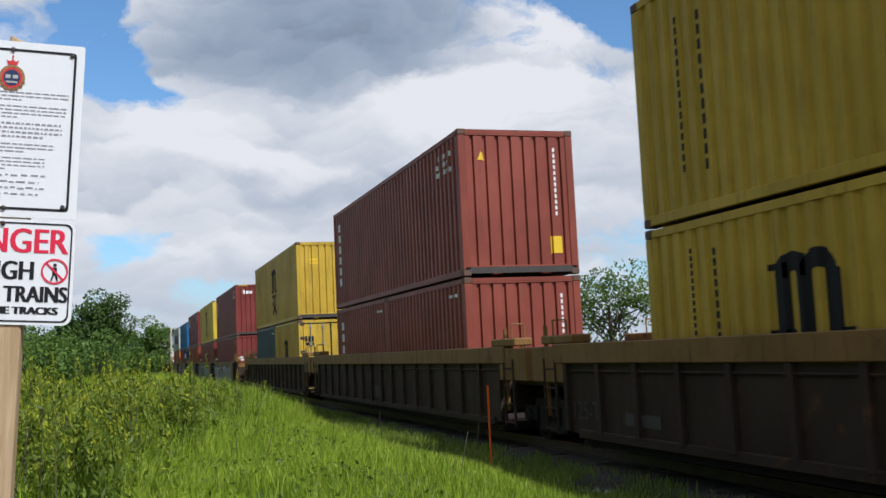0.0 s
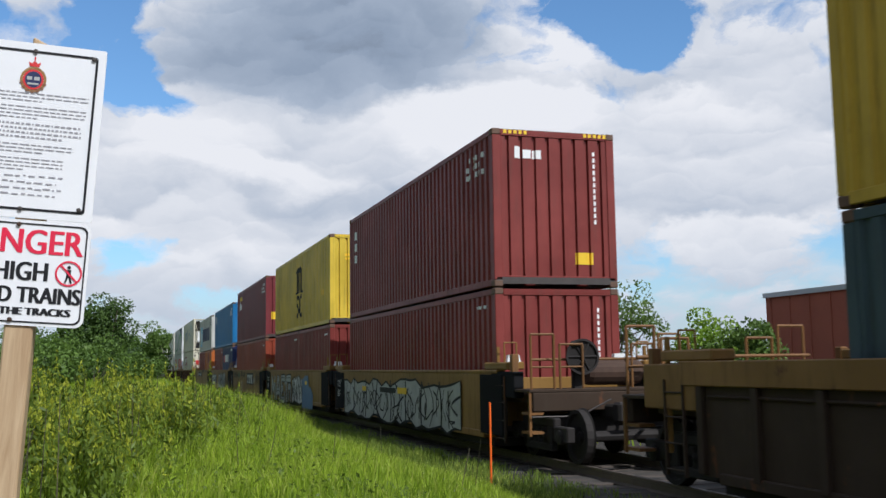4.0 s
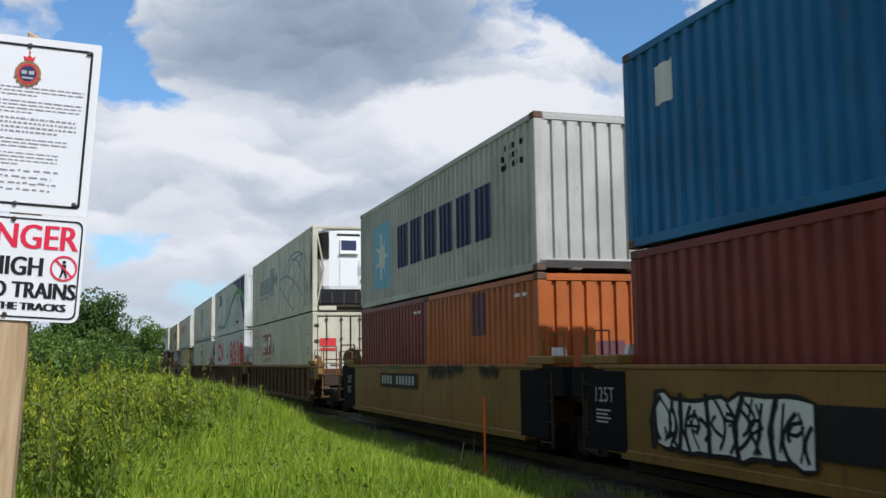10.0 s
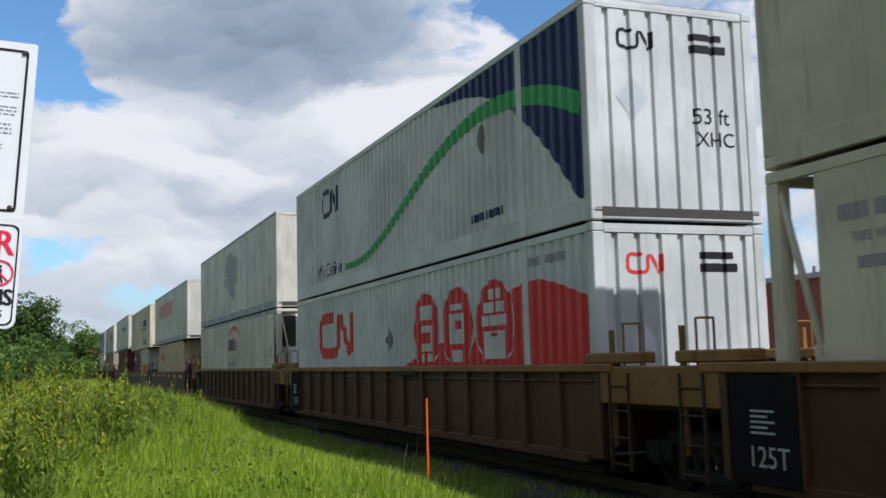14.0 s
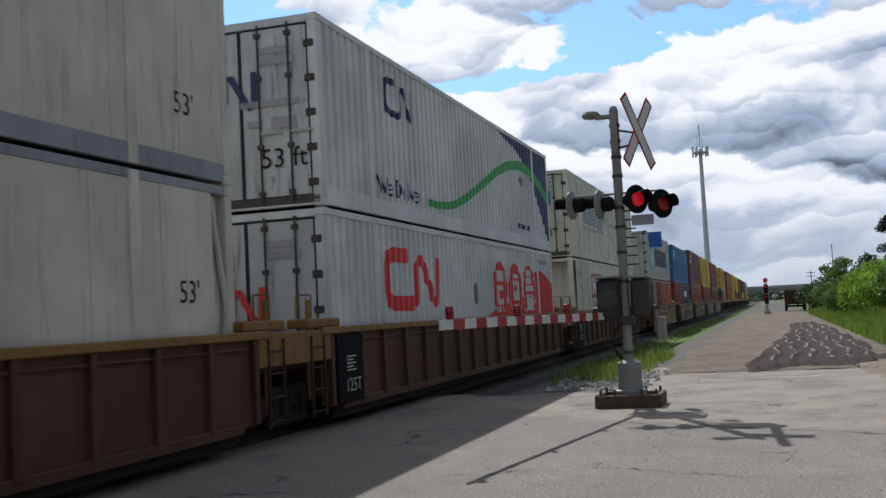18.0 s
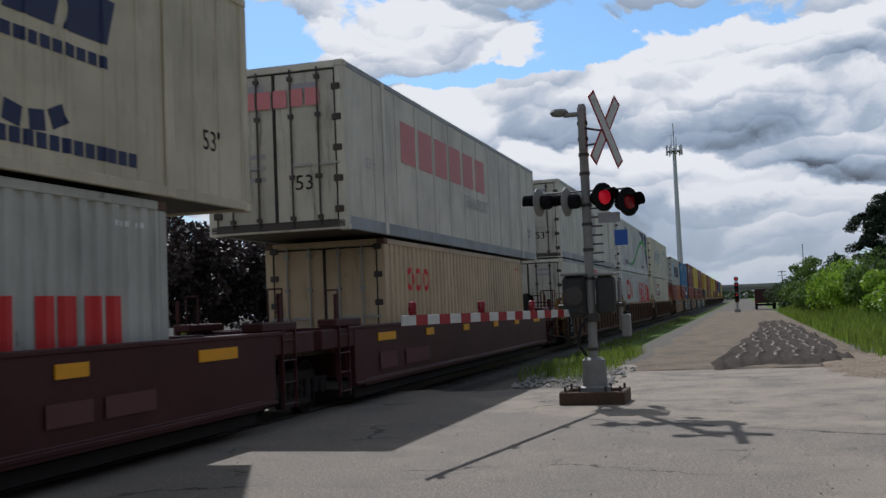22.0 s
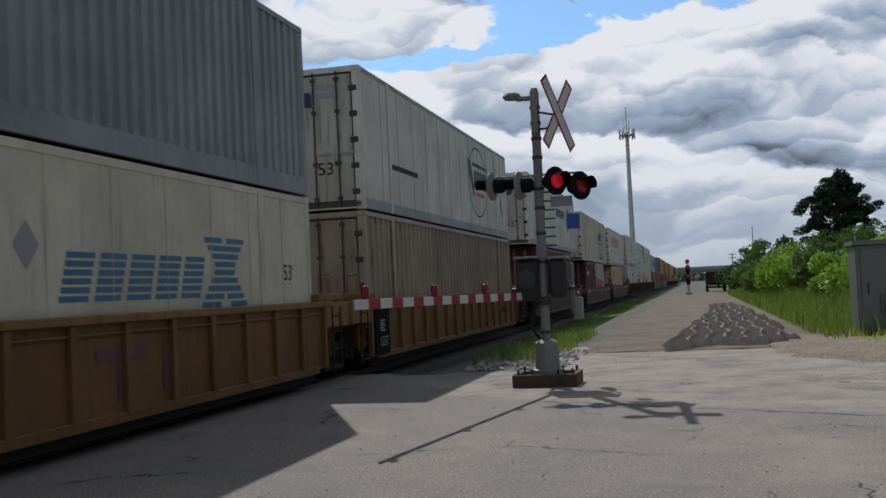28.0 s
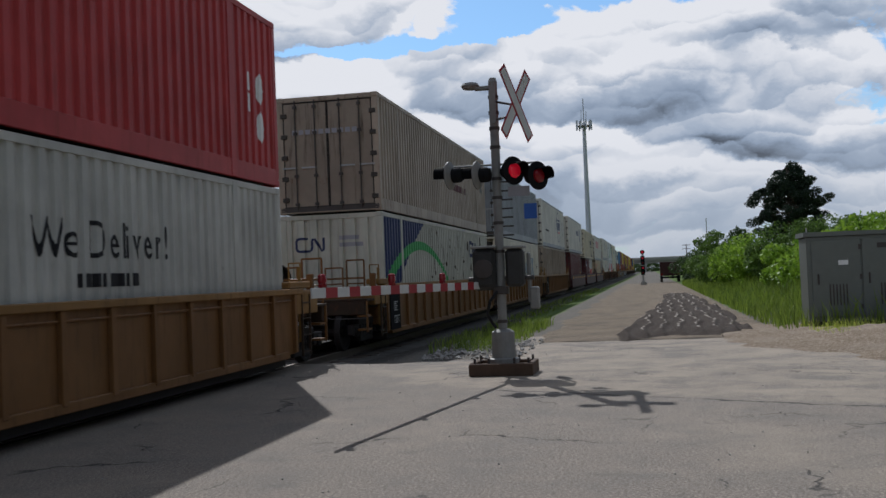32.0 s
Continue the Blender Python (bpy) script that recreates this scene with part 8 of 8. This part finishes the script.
        for o in (-0.0032, 0.0, 0.0032):
            k0 = len(out.verts)
            out.from_mesh(me)
            out.verts.ensure_lookup_table()
            for v in out.verts[k0:]:
                v.co.x += o
                v.co.y = o * 0.05
        bpy.data.meshes.remove(me)
        for v in out.verts:
            v.co = (0.002 + v.co.y, v.co.x, v.co.z)
        part("lettering", out, mat, dn)
    fit("DANGER", -0.19, 0.207, 0.240, 0.082, SIGNRED)
    fit("HIGH", -0.062, 0.102, 0.150, 0.062, INK_BLACK)
    fit("SPEED TRAINS", -0.16, 0.212, 0.076, 0.053, INK_BLACK)
    fit("KEEP OFF THE TRACKS", -0.205, 0.185, 0.036, 0.024, INK_BLACK)
    ring = band([(0.170 + 0.040 * math.cos(t), 0.181 + 0.040 * math.sin(t)) for t in [i * math.tau / 24 for i in range(25)]], 0.006)
    face_decal("ban_ring", merged(ring, band([(0.142, 0.209), (0.198, 0.153)], 0.006)), SIGNRED, dn, 0.0032)
    face_decal("ban_symbol", merged(bars([(0.163, 0.168, 0.014, 0.026)]), oval(0.170, 0.202, 0.006, 0.006, 10), poly((0.163, 0.170), (0.170, 0.170), (0.163, 0.149), (0.157, 0.149)), poly((0.170, 0.170), (0.177, 0.170), (0.183, 0.149), (0.177, 0.149))), INK_BLACK, dn, 0.0025)
    for y, zz in ((0.0, h - 0.016), (0.0, 0.018)):
        part("bolt", lathe([(0.008, 0.0), (0.008, 0.006), (0.004, 0.008)], "X", 8, (0.001, y, zz)), RUSTED, dn)


warning_signs()


def stake(at, length, lean_x, lean_y, r, label):
    z = float(ground_height(at[0], at[1])) if at[1] < 5 else 0
    s = thing("marker_stake", label, "stake", "orange stakes", (at[0], at[1], z))
    tip = Vector((math.sin(radians(lean_x)), math.sin(radians(lean_y)), 1)).normalized() * length
    bm = bmesh.new()
    rod(bm, (0, 0, -0.15), tuple(tip), r, r, 10)
    part("rod", bm, ORANGEPLASTIC, s)
    part("cap", rods((tuple(tip), tuple(tip * 1.012), r * 1.12)), ORANGEPLASTIC, s)


stake((-13.5, 4.9), 1.2, 0.4, 0, 0.016, "upright orange marker stake in the grass")
stake((-3.33, 4.0), 1.72, -26, 0, 0.022, "leaning orange plastic stake beside the track")
stake((-2.46, 4.0), 1.62, -27, 0, 0.022, "leaning orange plastic stake beside the track")

# ---- crossing signal ----


def crossing_signal():
    GEARBOX = plain("grimy black enamel", (0.035, 0.034, 0.032), 0.6, 0.2, 0.4, 5.0)
    X, Y = 15.93, 2.27
    s = thing("crossing_signal", "grey steel crossing mast with crossbuck, red lamps and lowered gate arm", "crossing signal", "", (X, Y, 0))
    base = part("base", boxes((-0.36, 0.36, -0.44, 0.44, 0.0, 0.14), bevel=0.012), FOOTING, s, "oil-stained concrete footing")
    for d in ((-0.42, -0.34, -0.5, 0.5, 0.0, 0.19), (0.34, 0.42, -0.5, 0.5, 0.0, 0.19), (-0.34, 0.34, -0.5, -0.42, 0.0, 0.2), (-0.34, 0.34, 0.42, 0.5, 0.0, 0.2)):
        part("footing_beam", boxes(d, bevel=0.012), FOOTING, base, "rusty brown footing beam")
    for y in (-0.42, 0.42, -0.2, 0.2):
        for x in (-0.3, 0.3):
            part("bolt", rods(((x, y, 0.17), (x, y, 0.27), 0.02)), STEEL, base)
    part("shroud", lathe([(0.24, 0.17), (0.24, 0.24), (0.19, 0.26), (0.18, 0.66), (0.12, 0.70)], "Z", 16), MASTGREY, s, "bolted mast socket")
    mast = lathe([(0.072, 0.6), (0.072, 4.62), (0.05, 4.68)], "Z", 16)
    part("mast", mast, MASTGREY, s)
    for z in (0.8, 1.9, 2.35, 2.75, 3.05, 3.55, 3.85, 4.1, 4.35):
        part("clamp", lathe([(0.085, z), (0.085, z + 0.05)], "Z", 12), STEEL, s)
    for k in range(7):
        part("rung", rods(((0.0, -0.06, 2.18 + k * 0.14), (0.0, -0.24, 2.18 + k * 0.14), 0.014), seg=6), STEEL, s)
    # arm over the mast with its lamp head
    top = part("top_bracket", boxes((-0.06, 0.06, -0.02, 0.30, 4.50, 4.56), bevel=0.01), MASTGREY, s)
    part("bell", lathe([(0.02, 4.53), (0.12, 4.55), (0.15, 4.60), (0.12, 4.64), (0.02, 4.66)], "Z", 14, (0, 0.36, -0.02)), MASTGREY, top)
    # crossbuck: two white blades with red rims, facing back along the road
    cb = part("crossbuck", boxes((-0.11, -0.09, -0.05, 0.05, 3.95, 4.55)), MASTGREY, s)
    cy, cz = -0.38, 4.22
    for a in (-52, 52):
        def blade(w, l, x0, x1):
            bm = boxes((x0, x1, -l / 2, l / 2, -w / 2, w / 2))
            bmesh.ops.rotate(bm, verts=bm.verts, cent=(0, 0, 0), matrix=Matrix.Rotation(radians(a), 3, "X"))
            bmesh.ops.rotate(bm, verts=bm.verts, cent=(-0.13, 0, 0), matrix=Matrix.Rotation(radians(67), 3, "Z"))
            bmesh.ops.translate(bm, verts=bm.verts, vec=(-0.02, cy, cz))
            return bm
        b = part("blade", blade(0.22, 1.32, -0.135, -0.13) if a > 0 else blade(0.22, 1.32, -0.128, -0.123), ARMRED, cb, "white crossbuck blade with a red rim")
        part("blade_face", blade(0.15, 1.24, -0.140 if a > 0 else -0.1295, -0.1365 if a > 0 else -0.1285), ARMWHITE, b)
    part("crossbuck_bracket", rods(((-0.06, 0, 4.0), (-0.12, cy, 4.05), 0.018), ((-0.06, 0, 4.3), (-0.12, cy, 4.2), 0.018)), STEEL, cb)
    # flashing lamps: a pair that faces along the road towards the camera, a pair that faces away
    bar = part("lamp_bar", rods(((0, -0.65, 3.30), (0, 0.85, 3.30), 0.018)), MASTGREY, s)
    rod_m = BLACKPAINT

    def lamp(y, z, yaw, lens, on_mat):
        m = pose(-0.1, y, z, 0, 0, yaw)
        disc = lathe([(0.02, 0.03), (0.225, 0.02), (0.225, 0.0), (0.10, -0.05), (0.02, -0.06)], "X", 24)
        bmesh.ops.transform(disc, matrix=m, verts=disc.verts)
        d = part("lamp_background", disc, MASTGREY if yaw < 180 else rod_m, s, "round lamp backing plate")
        for bmx, mt, nm in ((lathe([(0.118, 0.03), (0.11, 0.06), (0.07, 0.085), (0.02, 0.095)], "X", 20), on_mat, "lens"),):
            bmesh.ops.transform(bmx, matrix=m, verts=bmx.verts)
            part(nm, bmx, mt, d)
        hood = bmesh.new()
        ring = []
        for k in range(13):
            t = radians(-30 + k * 165 / 12)
            cyy, czz = 0.125 * math.cos(t), 0.125 * math.sin(t)
            ring.append((hood.verts.new((0.03, cyy, czz)), hood.verts.new((0.25, cyy * 0.95, czz * 0.95 + 0.01))))
        for p, q in zip(ring, ring[1:]):
            hood.faces.new((p[0], p[1], q[1], q[0]))
        bmesh.ops.solidify(hood, geom=hood.faces[:], thickness=0.006)
        bmesh.ops.transform(hood, matrix=m, verts=hood.verts)
        part("hood", hood, rod_m, d)
        body = lathe([(0.10, -0.2), (0.12, -0.16), (0.12, -0.05)], "X", 14)
        bmesh.ops.transform(body, matrix=m, verts=body.verts)
        part("housing", body, rod_m, d)
    lamp(-0.28, 3.18, 230, 0, LEDRED)
    lamp(-0.66, 3.08, 232, 0, LAMPRED)
    lamp(0.28, 3.14, 78, 0, LAMPRED)
    lamp(0.72, 3.16, 78, 0, LAMPRED)
    # blue information plate, count sign and gate mechanism
    part("blue_plate", boxes((-0.03, -0.02, -0.62, -0.42, 2.42, 2.66)), plain("blue enamel", (0.02, 0.09, 0.35), 0.4), s, "small blue information plate")
    part("track_count_plate", boxes((-0.03, -0.02, -0.52, -0.18, 2.78, 2.94)), INK_GREY, s)
    mech = part("gate_mechanism", boxes((-0.18, 0.26, 0.06, 0.42, 1.32, 1.98), bevel=0.06), GEARBOX, s, "dark steel gate motor housing")
    part("relay_box", boxes((-0.18, 0.18, -0.38, -0.1, 1.36, 1.96), bevel=0.05), GEARBOX, s, "dark relay box on the mast")
    part("mechanism_cover", boxes((-0.21, -0.185, 0.10, 0.38, 1.4, 1.9), bevel=0.012), GEARBOX, mech)
    part("crank_disc", lathe([(0.02, -0.25), (0.15, -0.24), (0.15, -0.21), (0.02, -0.2)], "X", 16, (0, 0.24, 1.66)), STEEL, mech)
    part("pivot_shaft", rods(((0.05, -0.52, 1.5), (0.05, 0.52, 1.5), 0.035)), STEEL, mech)
    part("lid", boxes((-0.2, 0.28, 0.04, 0.44, 1.98, 2.02), bevel=0.01), MASTGREY, mech)
    part("lid", boxes((-0.2, 0.2, -0.40, -0.08, 1.96, 2.0), bevel=0.01), MASTGREY, mech)
    part("mast_bracket", boxes((-0.1, 0.1, -0.12, 0.12, 1.25, 1.38), bevel=0.015), STEEL, s)
    part("cable", pipe([(-0.1, 0.05, 1.3), (-0.16, 0.16, 1.15), (-0.12, 0.22, 0.95), (0.0, 0.16, 0.8), (0.0, 0.1, 0.72)], 0.025), BLACKPLASTIC, s)
    part("counterweight_arm", boxes((0.16, 0.24, -0.46, -0.40, 1.1, 1.9), (0.1, 0.3, -0.58, -0.44, 1.0, 1.35), bevel=0.02), MASTGREY, s)
    # lowered arm: it runs back along the track over the lane, red and white
    a, b = Vector((-0.1, 0.32, 1.40)), Vector((10.2 - X, 3.45 - Y, 1.44))
    d = (b - a)
    turn = math.degrees(math.atan2(d.y, d.x))
    arm = part("gate_arm", boxes((0, d.length, -0.012, 0.012, -0.055, 0.055), bevel=0.004), ARMWHITE, s, "red and white striped gate arm, lowered")
    arm.location, arm.rotation_euler = a, (0, -math.atan2(d.z, math.hypot(d.x, d.y)), radians(turn))
    n = 9
    for i in range(n):
        x0 = 0.35 + i * (d.length - 0.35) / n
        part("red_stripe", shared(("red_stripe",), lambda: boxes((0, 0.28, -0.0155, 0.0155, -0.0565, 0.0565))), ARMRED, arm).location = (x0, 0, 0)
    for f in (0.985 - 0.03, 0.62, 0.3):
        lx = d.length * f
        lp = part("arm_lamp", shared(("arm_lamp",), lambda: merged(boxes((-0.05, 0.05, -0.03, 0.03, 0.055, 0.10), bevel=0.008), lathe([(0.045, 0.10), (0.05, 0.13), (0.045, 0.19), (0.02, 0.205)], "Z", 12))), LAMPRED, arm, "small red arm lamp")
        lp.location = (lx, 0, 0)


crossing_signal()


def equipment_cabinet():
    c = thing("equipment_cabinet", "grey green metal signal equipment cabinet on a gravel pad", "cabinet", "", (25.99, -4.92, float(ground_height(25.99, -4.92)) + 0.02))
    grey = plain("grey green enamel", (0.135, 0.145, 0.128), 0.45, 0.2, 0.12)
    part("plinth", boxes((-0.62, 0.62, -1.2, 1.2, -0.1, 0.12)), BALLAST, c)
    body = part("body", boxes((-0.6, 0.6, -1.22, 1.22, 0.12, 2.14), bevel=0.02), grey, c)
    roof = boxes((-0.66, 0.66, -1.28, 1.28, 2.14, 2.2))
    for v in roof.verts:
        if v.co.z > 2.17:
            v.co.z += 0.10 * (0.66 - abs(v.co.x)) / 0.66 + (0.03 if v.co.y < 0 else 0.05)
    part("roof", roof, grey, c)
    for y0, y1 in ((-1.12, -0.02), (0.02, 1.12)):
        dr = part("door", boxes((-0.635, -0.605, y0, y1, 0.24, 2.05), bevel=0.008), grey, body)
        part("louvre", boxes(*[(-0.645, -0.632, y0 + 0.32 + k * 0.075, y0 + 0.35 + k * 0.075, 0.5, 1.0) for k in range(6)]), STEEL, dr)
        part("handle", boxes((-0.67, -0.63, y1 - 0.16, y1 - 0.12, 1.0, 1.25), bevel=0.01), STEEL, dr)
        part("hinge", boxes(*[(-0.645, -0.62, y0 - 0.01, y0 + 0.04, z, z + 0.12) for z in (0.4, 1.1, 1.8)]), STEEL, dr)
    part("plate", boxes((-0.642, -0.634, 0.3, 0.52, 1.45, 1.56)), INK_WHITE, body)
    part("vent", boxes((-0.642, -0.634, -0.75, -0.35, 1.82, 1.94)), STEEL, body)
    part("lifting_eye", rods(((-0.6, 1.2, 2.2), (-0.6, 1.2, 2.36), 0.02), ((-0.6, -1.2, 2.2), (-0.6, -1.2, 2.36), 0.02)), GALV, c)


equipment_cabinet()


def radio_mast():
    X, Y, H = 238.6, 13.43, 39.0
    t = thing("radio_mast", "tall pale grey steel radio mast with antennas at its head", "radio mast", "", (X, Y, -0.2))
    pale = plain("pale painted steel", (0.52, 0.54, 0.55), 0.5, 0.2, 0.08)
    part("shaft", lathe([(0.75, 0.0), (0.62, 12.0), (0.5, 24.0), (0.4, H - 2.5)], "Z", 12), pale, t)
    part("head_platform", lathe([(0.4, H - 3.6), (1.7, H - 3.4), (1.7, H - 3.2), (0.4, H - 3.1)], "Z", 12), GALV, t)
    for k in range(9):
        a = k * math.tau / 9
        part("antenna", boxes((math.cos(a) * 1.75 - 0.16, math.cos(a) * 1.75 + 0.16, math.sin(a) * 1.75 - 0.16, math.sin(a) * 1.75 + 0.16, H - 4.2, H - 1.9), bevel=0.04), pale, t, "panel antenna")
    part("spire", rods(((0, 0, H - 3.2), (0, 0, H + 3.2), 0.1), ((0.9, 0.6, H - 3.2), (0.9, 0.6, H + 0.6), 0.06), ((-0.9, -0.6, H - 3.2), (-0.9, -0.6, H), 0.06)), GALV, t)
    for z in (9.0, 17.5, 24.0):
        part("joint_ring", lathe([(0.74 - z * 0.012, z), (0.74 - z * 0.012, z + 0.3)], "Z", 12), GALV, t)


radio_mast()


def rail_signal():
    s = thing("rail_signal", "two-headed railway signal showing red", "rail signal", "", (104.65, 0.61, 0.0))
    part("mast", lathe([(0.09, 0.0), (0.07, 3.5)], "Z", 10), GALV, s)
    part("footing", boxes((-0.3, 0.3, -0.3, 0.3, 0, 0.3), bevel=0.03), STONE, s)
    for z in (1.45, 2.45):
        h = part("signal_head", boxes((-0.16, -0.02, -0.2, 0.2, z - 0.45, z + 0.45), bevel=0.03), BLACKPAINT, s)
        for k, mt in ((0.24, LEDRED), (-0.24, LAMPRED)):
            part("lens", lathe([(0.10, -0.16), (0.09, -0.18), (0.02, -0.19)], "X", 14, (0, 0, z + k)), mt, h)
            part("hood", lathe([(0.13, -0.14), (0.13, -0.34), (0.12, -0.34), (0.12, -0.14)], "X", 14, (0, 0, z + k)), BLACKPAINT, h)
    part("top_head", lathe([(0.22, -0.02), (0.22, -0.06), (0.02, -0.08)], "X", 18, (0, 0, 3.3)), BLACKPAINT, s)
    part("top_lens", lathe([(0.11, -0.08), (0.02, -0.11)], "X", 14, (0, 0, 3.3)), LEDRED, s)
    part("ladder", rods(((0.3, -0.15, 0.2), (0.3, -0.15, 3.2), 0.02), ((0.3, 0.15, 0.2), (0.3, 0.15, 3.2), 0.02)), GALV, s)


rail_signal()


def overpass():
    o = thing("overpass", "concrete road bridge over the railway in the distance", "bridge", "", (544.0, 0, 0))
    conc = plain("weathered concrete", (0.34, 0.33, 0.31), 0.85, 0, 0.2, 0.3)
    part("deck", boxes((-6, 6, -90, 60, 5.9, 6.6)), conc, o)
    for x in (-6.3, 6.0):
        part("parapet", boxes((x, x + 0.3, -90, 60, 6.4, 7.7)), conc, o)
    for x in (-4.5, -1.5, 1.5, 4.5):
        part("girder", boxes((x - 0.3, x + 0.3, -90, 60, 4.6, 5.9)), conc, o)
    for y in (-48, -22, 2, 26, 48):
        p = part("pier", boxes((-5.5, 5.5, y - 0.6, y + 0.6, 3.9, 4.6)), conc, o)
        for x in (-4, 0, 4):
            part("column", lathe([(0.55, -0.4), (0.55, 3.9)], "Z", 12, (x, y, 0)), conc, p)
    part("abutment", boxes((-6, 6, -92, -72, -0.5, 6.2)), conc, o)
    part("abutment", boxes((-6, 6, 50, 62, -0.5, 6.2)), conc, o)


overpass()


def far_woods():
    """A low uneven belt of trees far behind the bridge."""
    r = np.random.RandomState(191)
    pts = []
    for k in range(150):
        c = np.array([r.uniform(640, 720), -110 + 180 * k / 150, 0.0])
        h = r.uniform(4.0, 8.5)
        d = r.normal(size=(130, 3))
        d /= np.linalg.norm(d, axis=1)[:, None]
        pts.append(c + (0, 0, h * 0.5) + d * (2.6, 2.6, h * 0.5))
    co, q = leaf_quads(np.concatenate(pts), 1.3, 192)
    tagged(part("far_woods", raw_mesh("far_woods", co, q), LEAF_DARK), "far belt of dark green trees behind the bridge", "trees", kind="stuff")


far_woods()


def street_lamp(x, y, h):
    p = thing("street_lamp", "thin grey street lamp near the overpass", "street lamp", "distant lamps", (x, y, 0))
    part("pole", rods(((0, 0, 0), (0, 0, h), 0.11)), GALV, p)
    part("head", boxes((-0.9, 0.1, -0.12, 0.12, h - 0.05, h + 0.12), bevel=0.03), GALV, p)


street_lamp(261.6, -14.4, 13.5)
street_lamp(314.0, -26.0, 13.5)


def utility_pole(x, y, h):
    p = thing("utility_pole", "dark timber utility pole with cross arms", "utility pole", "distant poles", (x, y, 0))
    part("pole", rods(((0, 0, 0), (0, 0, h), 0.18)), SLEEPER, p)
    for z in (h - 0.5, h - 2.0):
        arm = part("cross_arm", boxes((-0.08, 0.08, -1.7, 1.7, z - 0.1, z + 0.1)), SLEEPER, p)
        for y2 in (-1.5, -0.7, 0.7, 1.5):
            part("insulator", lathe([(0.07, z + 0.1), (0.09, z + 0.2), (0.04, z + 0.3)], "Z", 8, (0, y2, 0)), STONE, arm)


utility_pole(439.5, -15.6, 11.5)


def parked_truck(x, y, mat, label, far=False):
    """A plain lorry seen from behind: cab, box, wheels, lamps."""
    t = thing("truck", label, "truck", "parked vehicles", (x, y, 0))
    body = part("body", boxes((0, 4.2, -1.1, 1.1, 0.75, 2.3), bevel=0.05), mat, t)
    part("cab", boxes((4.3, 6.0, -1.05, 1.05, 0.7, 2.1), bevel=0.15), mat, t)
    part("bumper", boxes((-0.15, 0.0, -1.1, 1.1, 0.45, 0.65), bevel=0.02), BLACKPAINT, t)
    for s in (-1, 1):
        part("tail_lamp", boxes((-0.03, 0.0, s * 0.95 - 0.1, s * 0.95 + 0.1, 0.8, 1.0)), LAMPRED, body)
        for wx in (0.9, 5.0):
            part("wheel", lathe([(0.2, -0.12), (0.44, -0.12), (0.46, 0.0), (0.44, 0.12), (0.2, 0.12)], "Y", 18, (wx, s * 0.95, 0.46)), BLACKPLASTIC, t)


parked_truck(117.2, -2.3, paint("faded red truck paint", (0.05, 0.015, 0.014), 0.4), "dark red work truck parked on the lane")
parked_truck(157.0, -4.4, paint("pale truck paint", (0.55, 0.5, 0.42), 0.2), "pale work truck parked further along the lane")


def brick_store():
    """A long low building of red cladding beyond the track, with a pale roof unit and a green band."""
    b = thing("low_building", "long low brick red building with a white roof unit", "building", "", (-21.0, 33.0, 0))
    red = plain("dull brick red cladding", (0.40, 0.12, 0.075), 0.8, 0, 0.15, 0.6)
    wall = part("wall", boxes((-26, 26, 0, 14, -0.2, 4.9)), red, b)
    part("parapet", boxes((-26.1, 26.1, -0.12, 0.3, 4.9, 5.15)), ALU, b)
    part("roof", boxes((-26, 26, 0.3, 14, 4.9, 5.0)), BALLAST, b)
    part("cladding_rib", boxes(*[(-25.6 + k * 1.6, -25.52 + k * 1.6, -0.05, 0.0, 0.2, 4.85) for k in range(33)]), red, wall)
    part("green_band", boxes((-14, 6, -0.16, -0.05, 2.3, 3.1)), plain("dull green sheet", (0.03, 0.16, 0.10), 0.6), wall)
    for k in range(5):
        d = part("loading_door", boxes((-13.5 + k * 3.9, -10.6 + k * 3.9, -0.10, -0.0, 0.0, 2.25)), GREY, wall, "pale roller door")
    u = part("roof_unit", boxes((-13, -10.6, 3, 5, 5.0, 6.3), bevel=0.05), SILVER, b, "white rooftop air unit")
    part("fan_cowl", lathe([(0.5, 6.3), (0.5, 6.5), (0.1, 6.55)], "Z", 14, (-11.8, 4, 0)), GALV, u)
    part("vent_pipe", rods(((4, 3, 5.0), (4, 3, 6.0), 0.12), ((-20, 3, 5.0), (-20, 3, 5.8), 0.1)), GALV, b)


brick_store()


def overhead_wire():
    w = thing("overhead_wire", "thin black overhead wire beyond the track", "cable", "", (0, 0, 0))
    pts = [(-20 + i * 6.0, 20.0, 12.4 - 0.9 * math.sin(math.pi * i / 16)) for i in range(17)]
    part("wire", pipe(pts, 0.025, 5), BLACKPLASTIC, w)
    for x in (-20.0, 76.0):
        part("pole", rods(((x, 20, -0.3), (x, 20, 12.6), 0.15)), SLEEPER, w)


overhead_wire()


def motions():
    for ob, x, z in MOVING:
        walk(ob, [(t, pose(x + g, RAIL_Y, z)) for t, g in GONE])


motions()
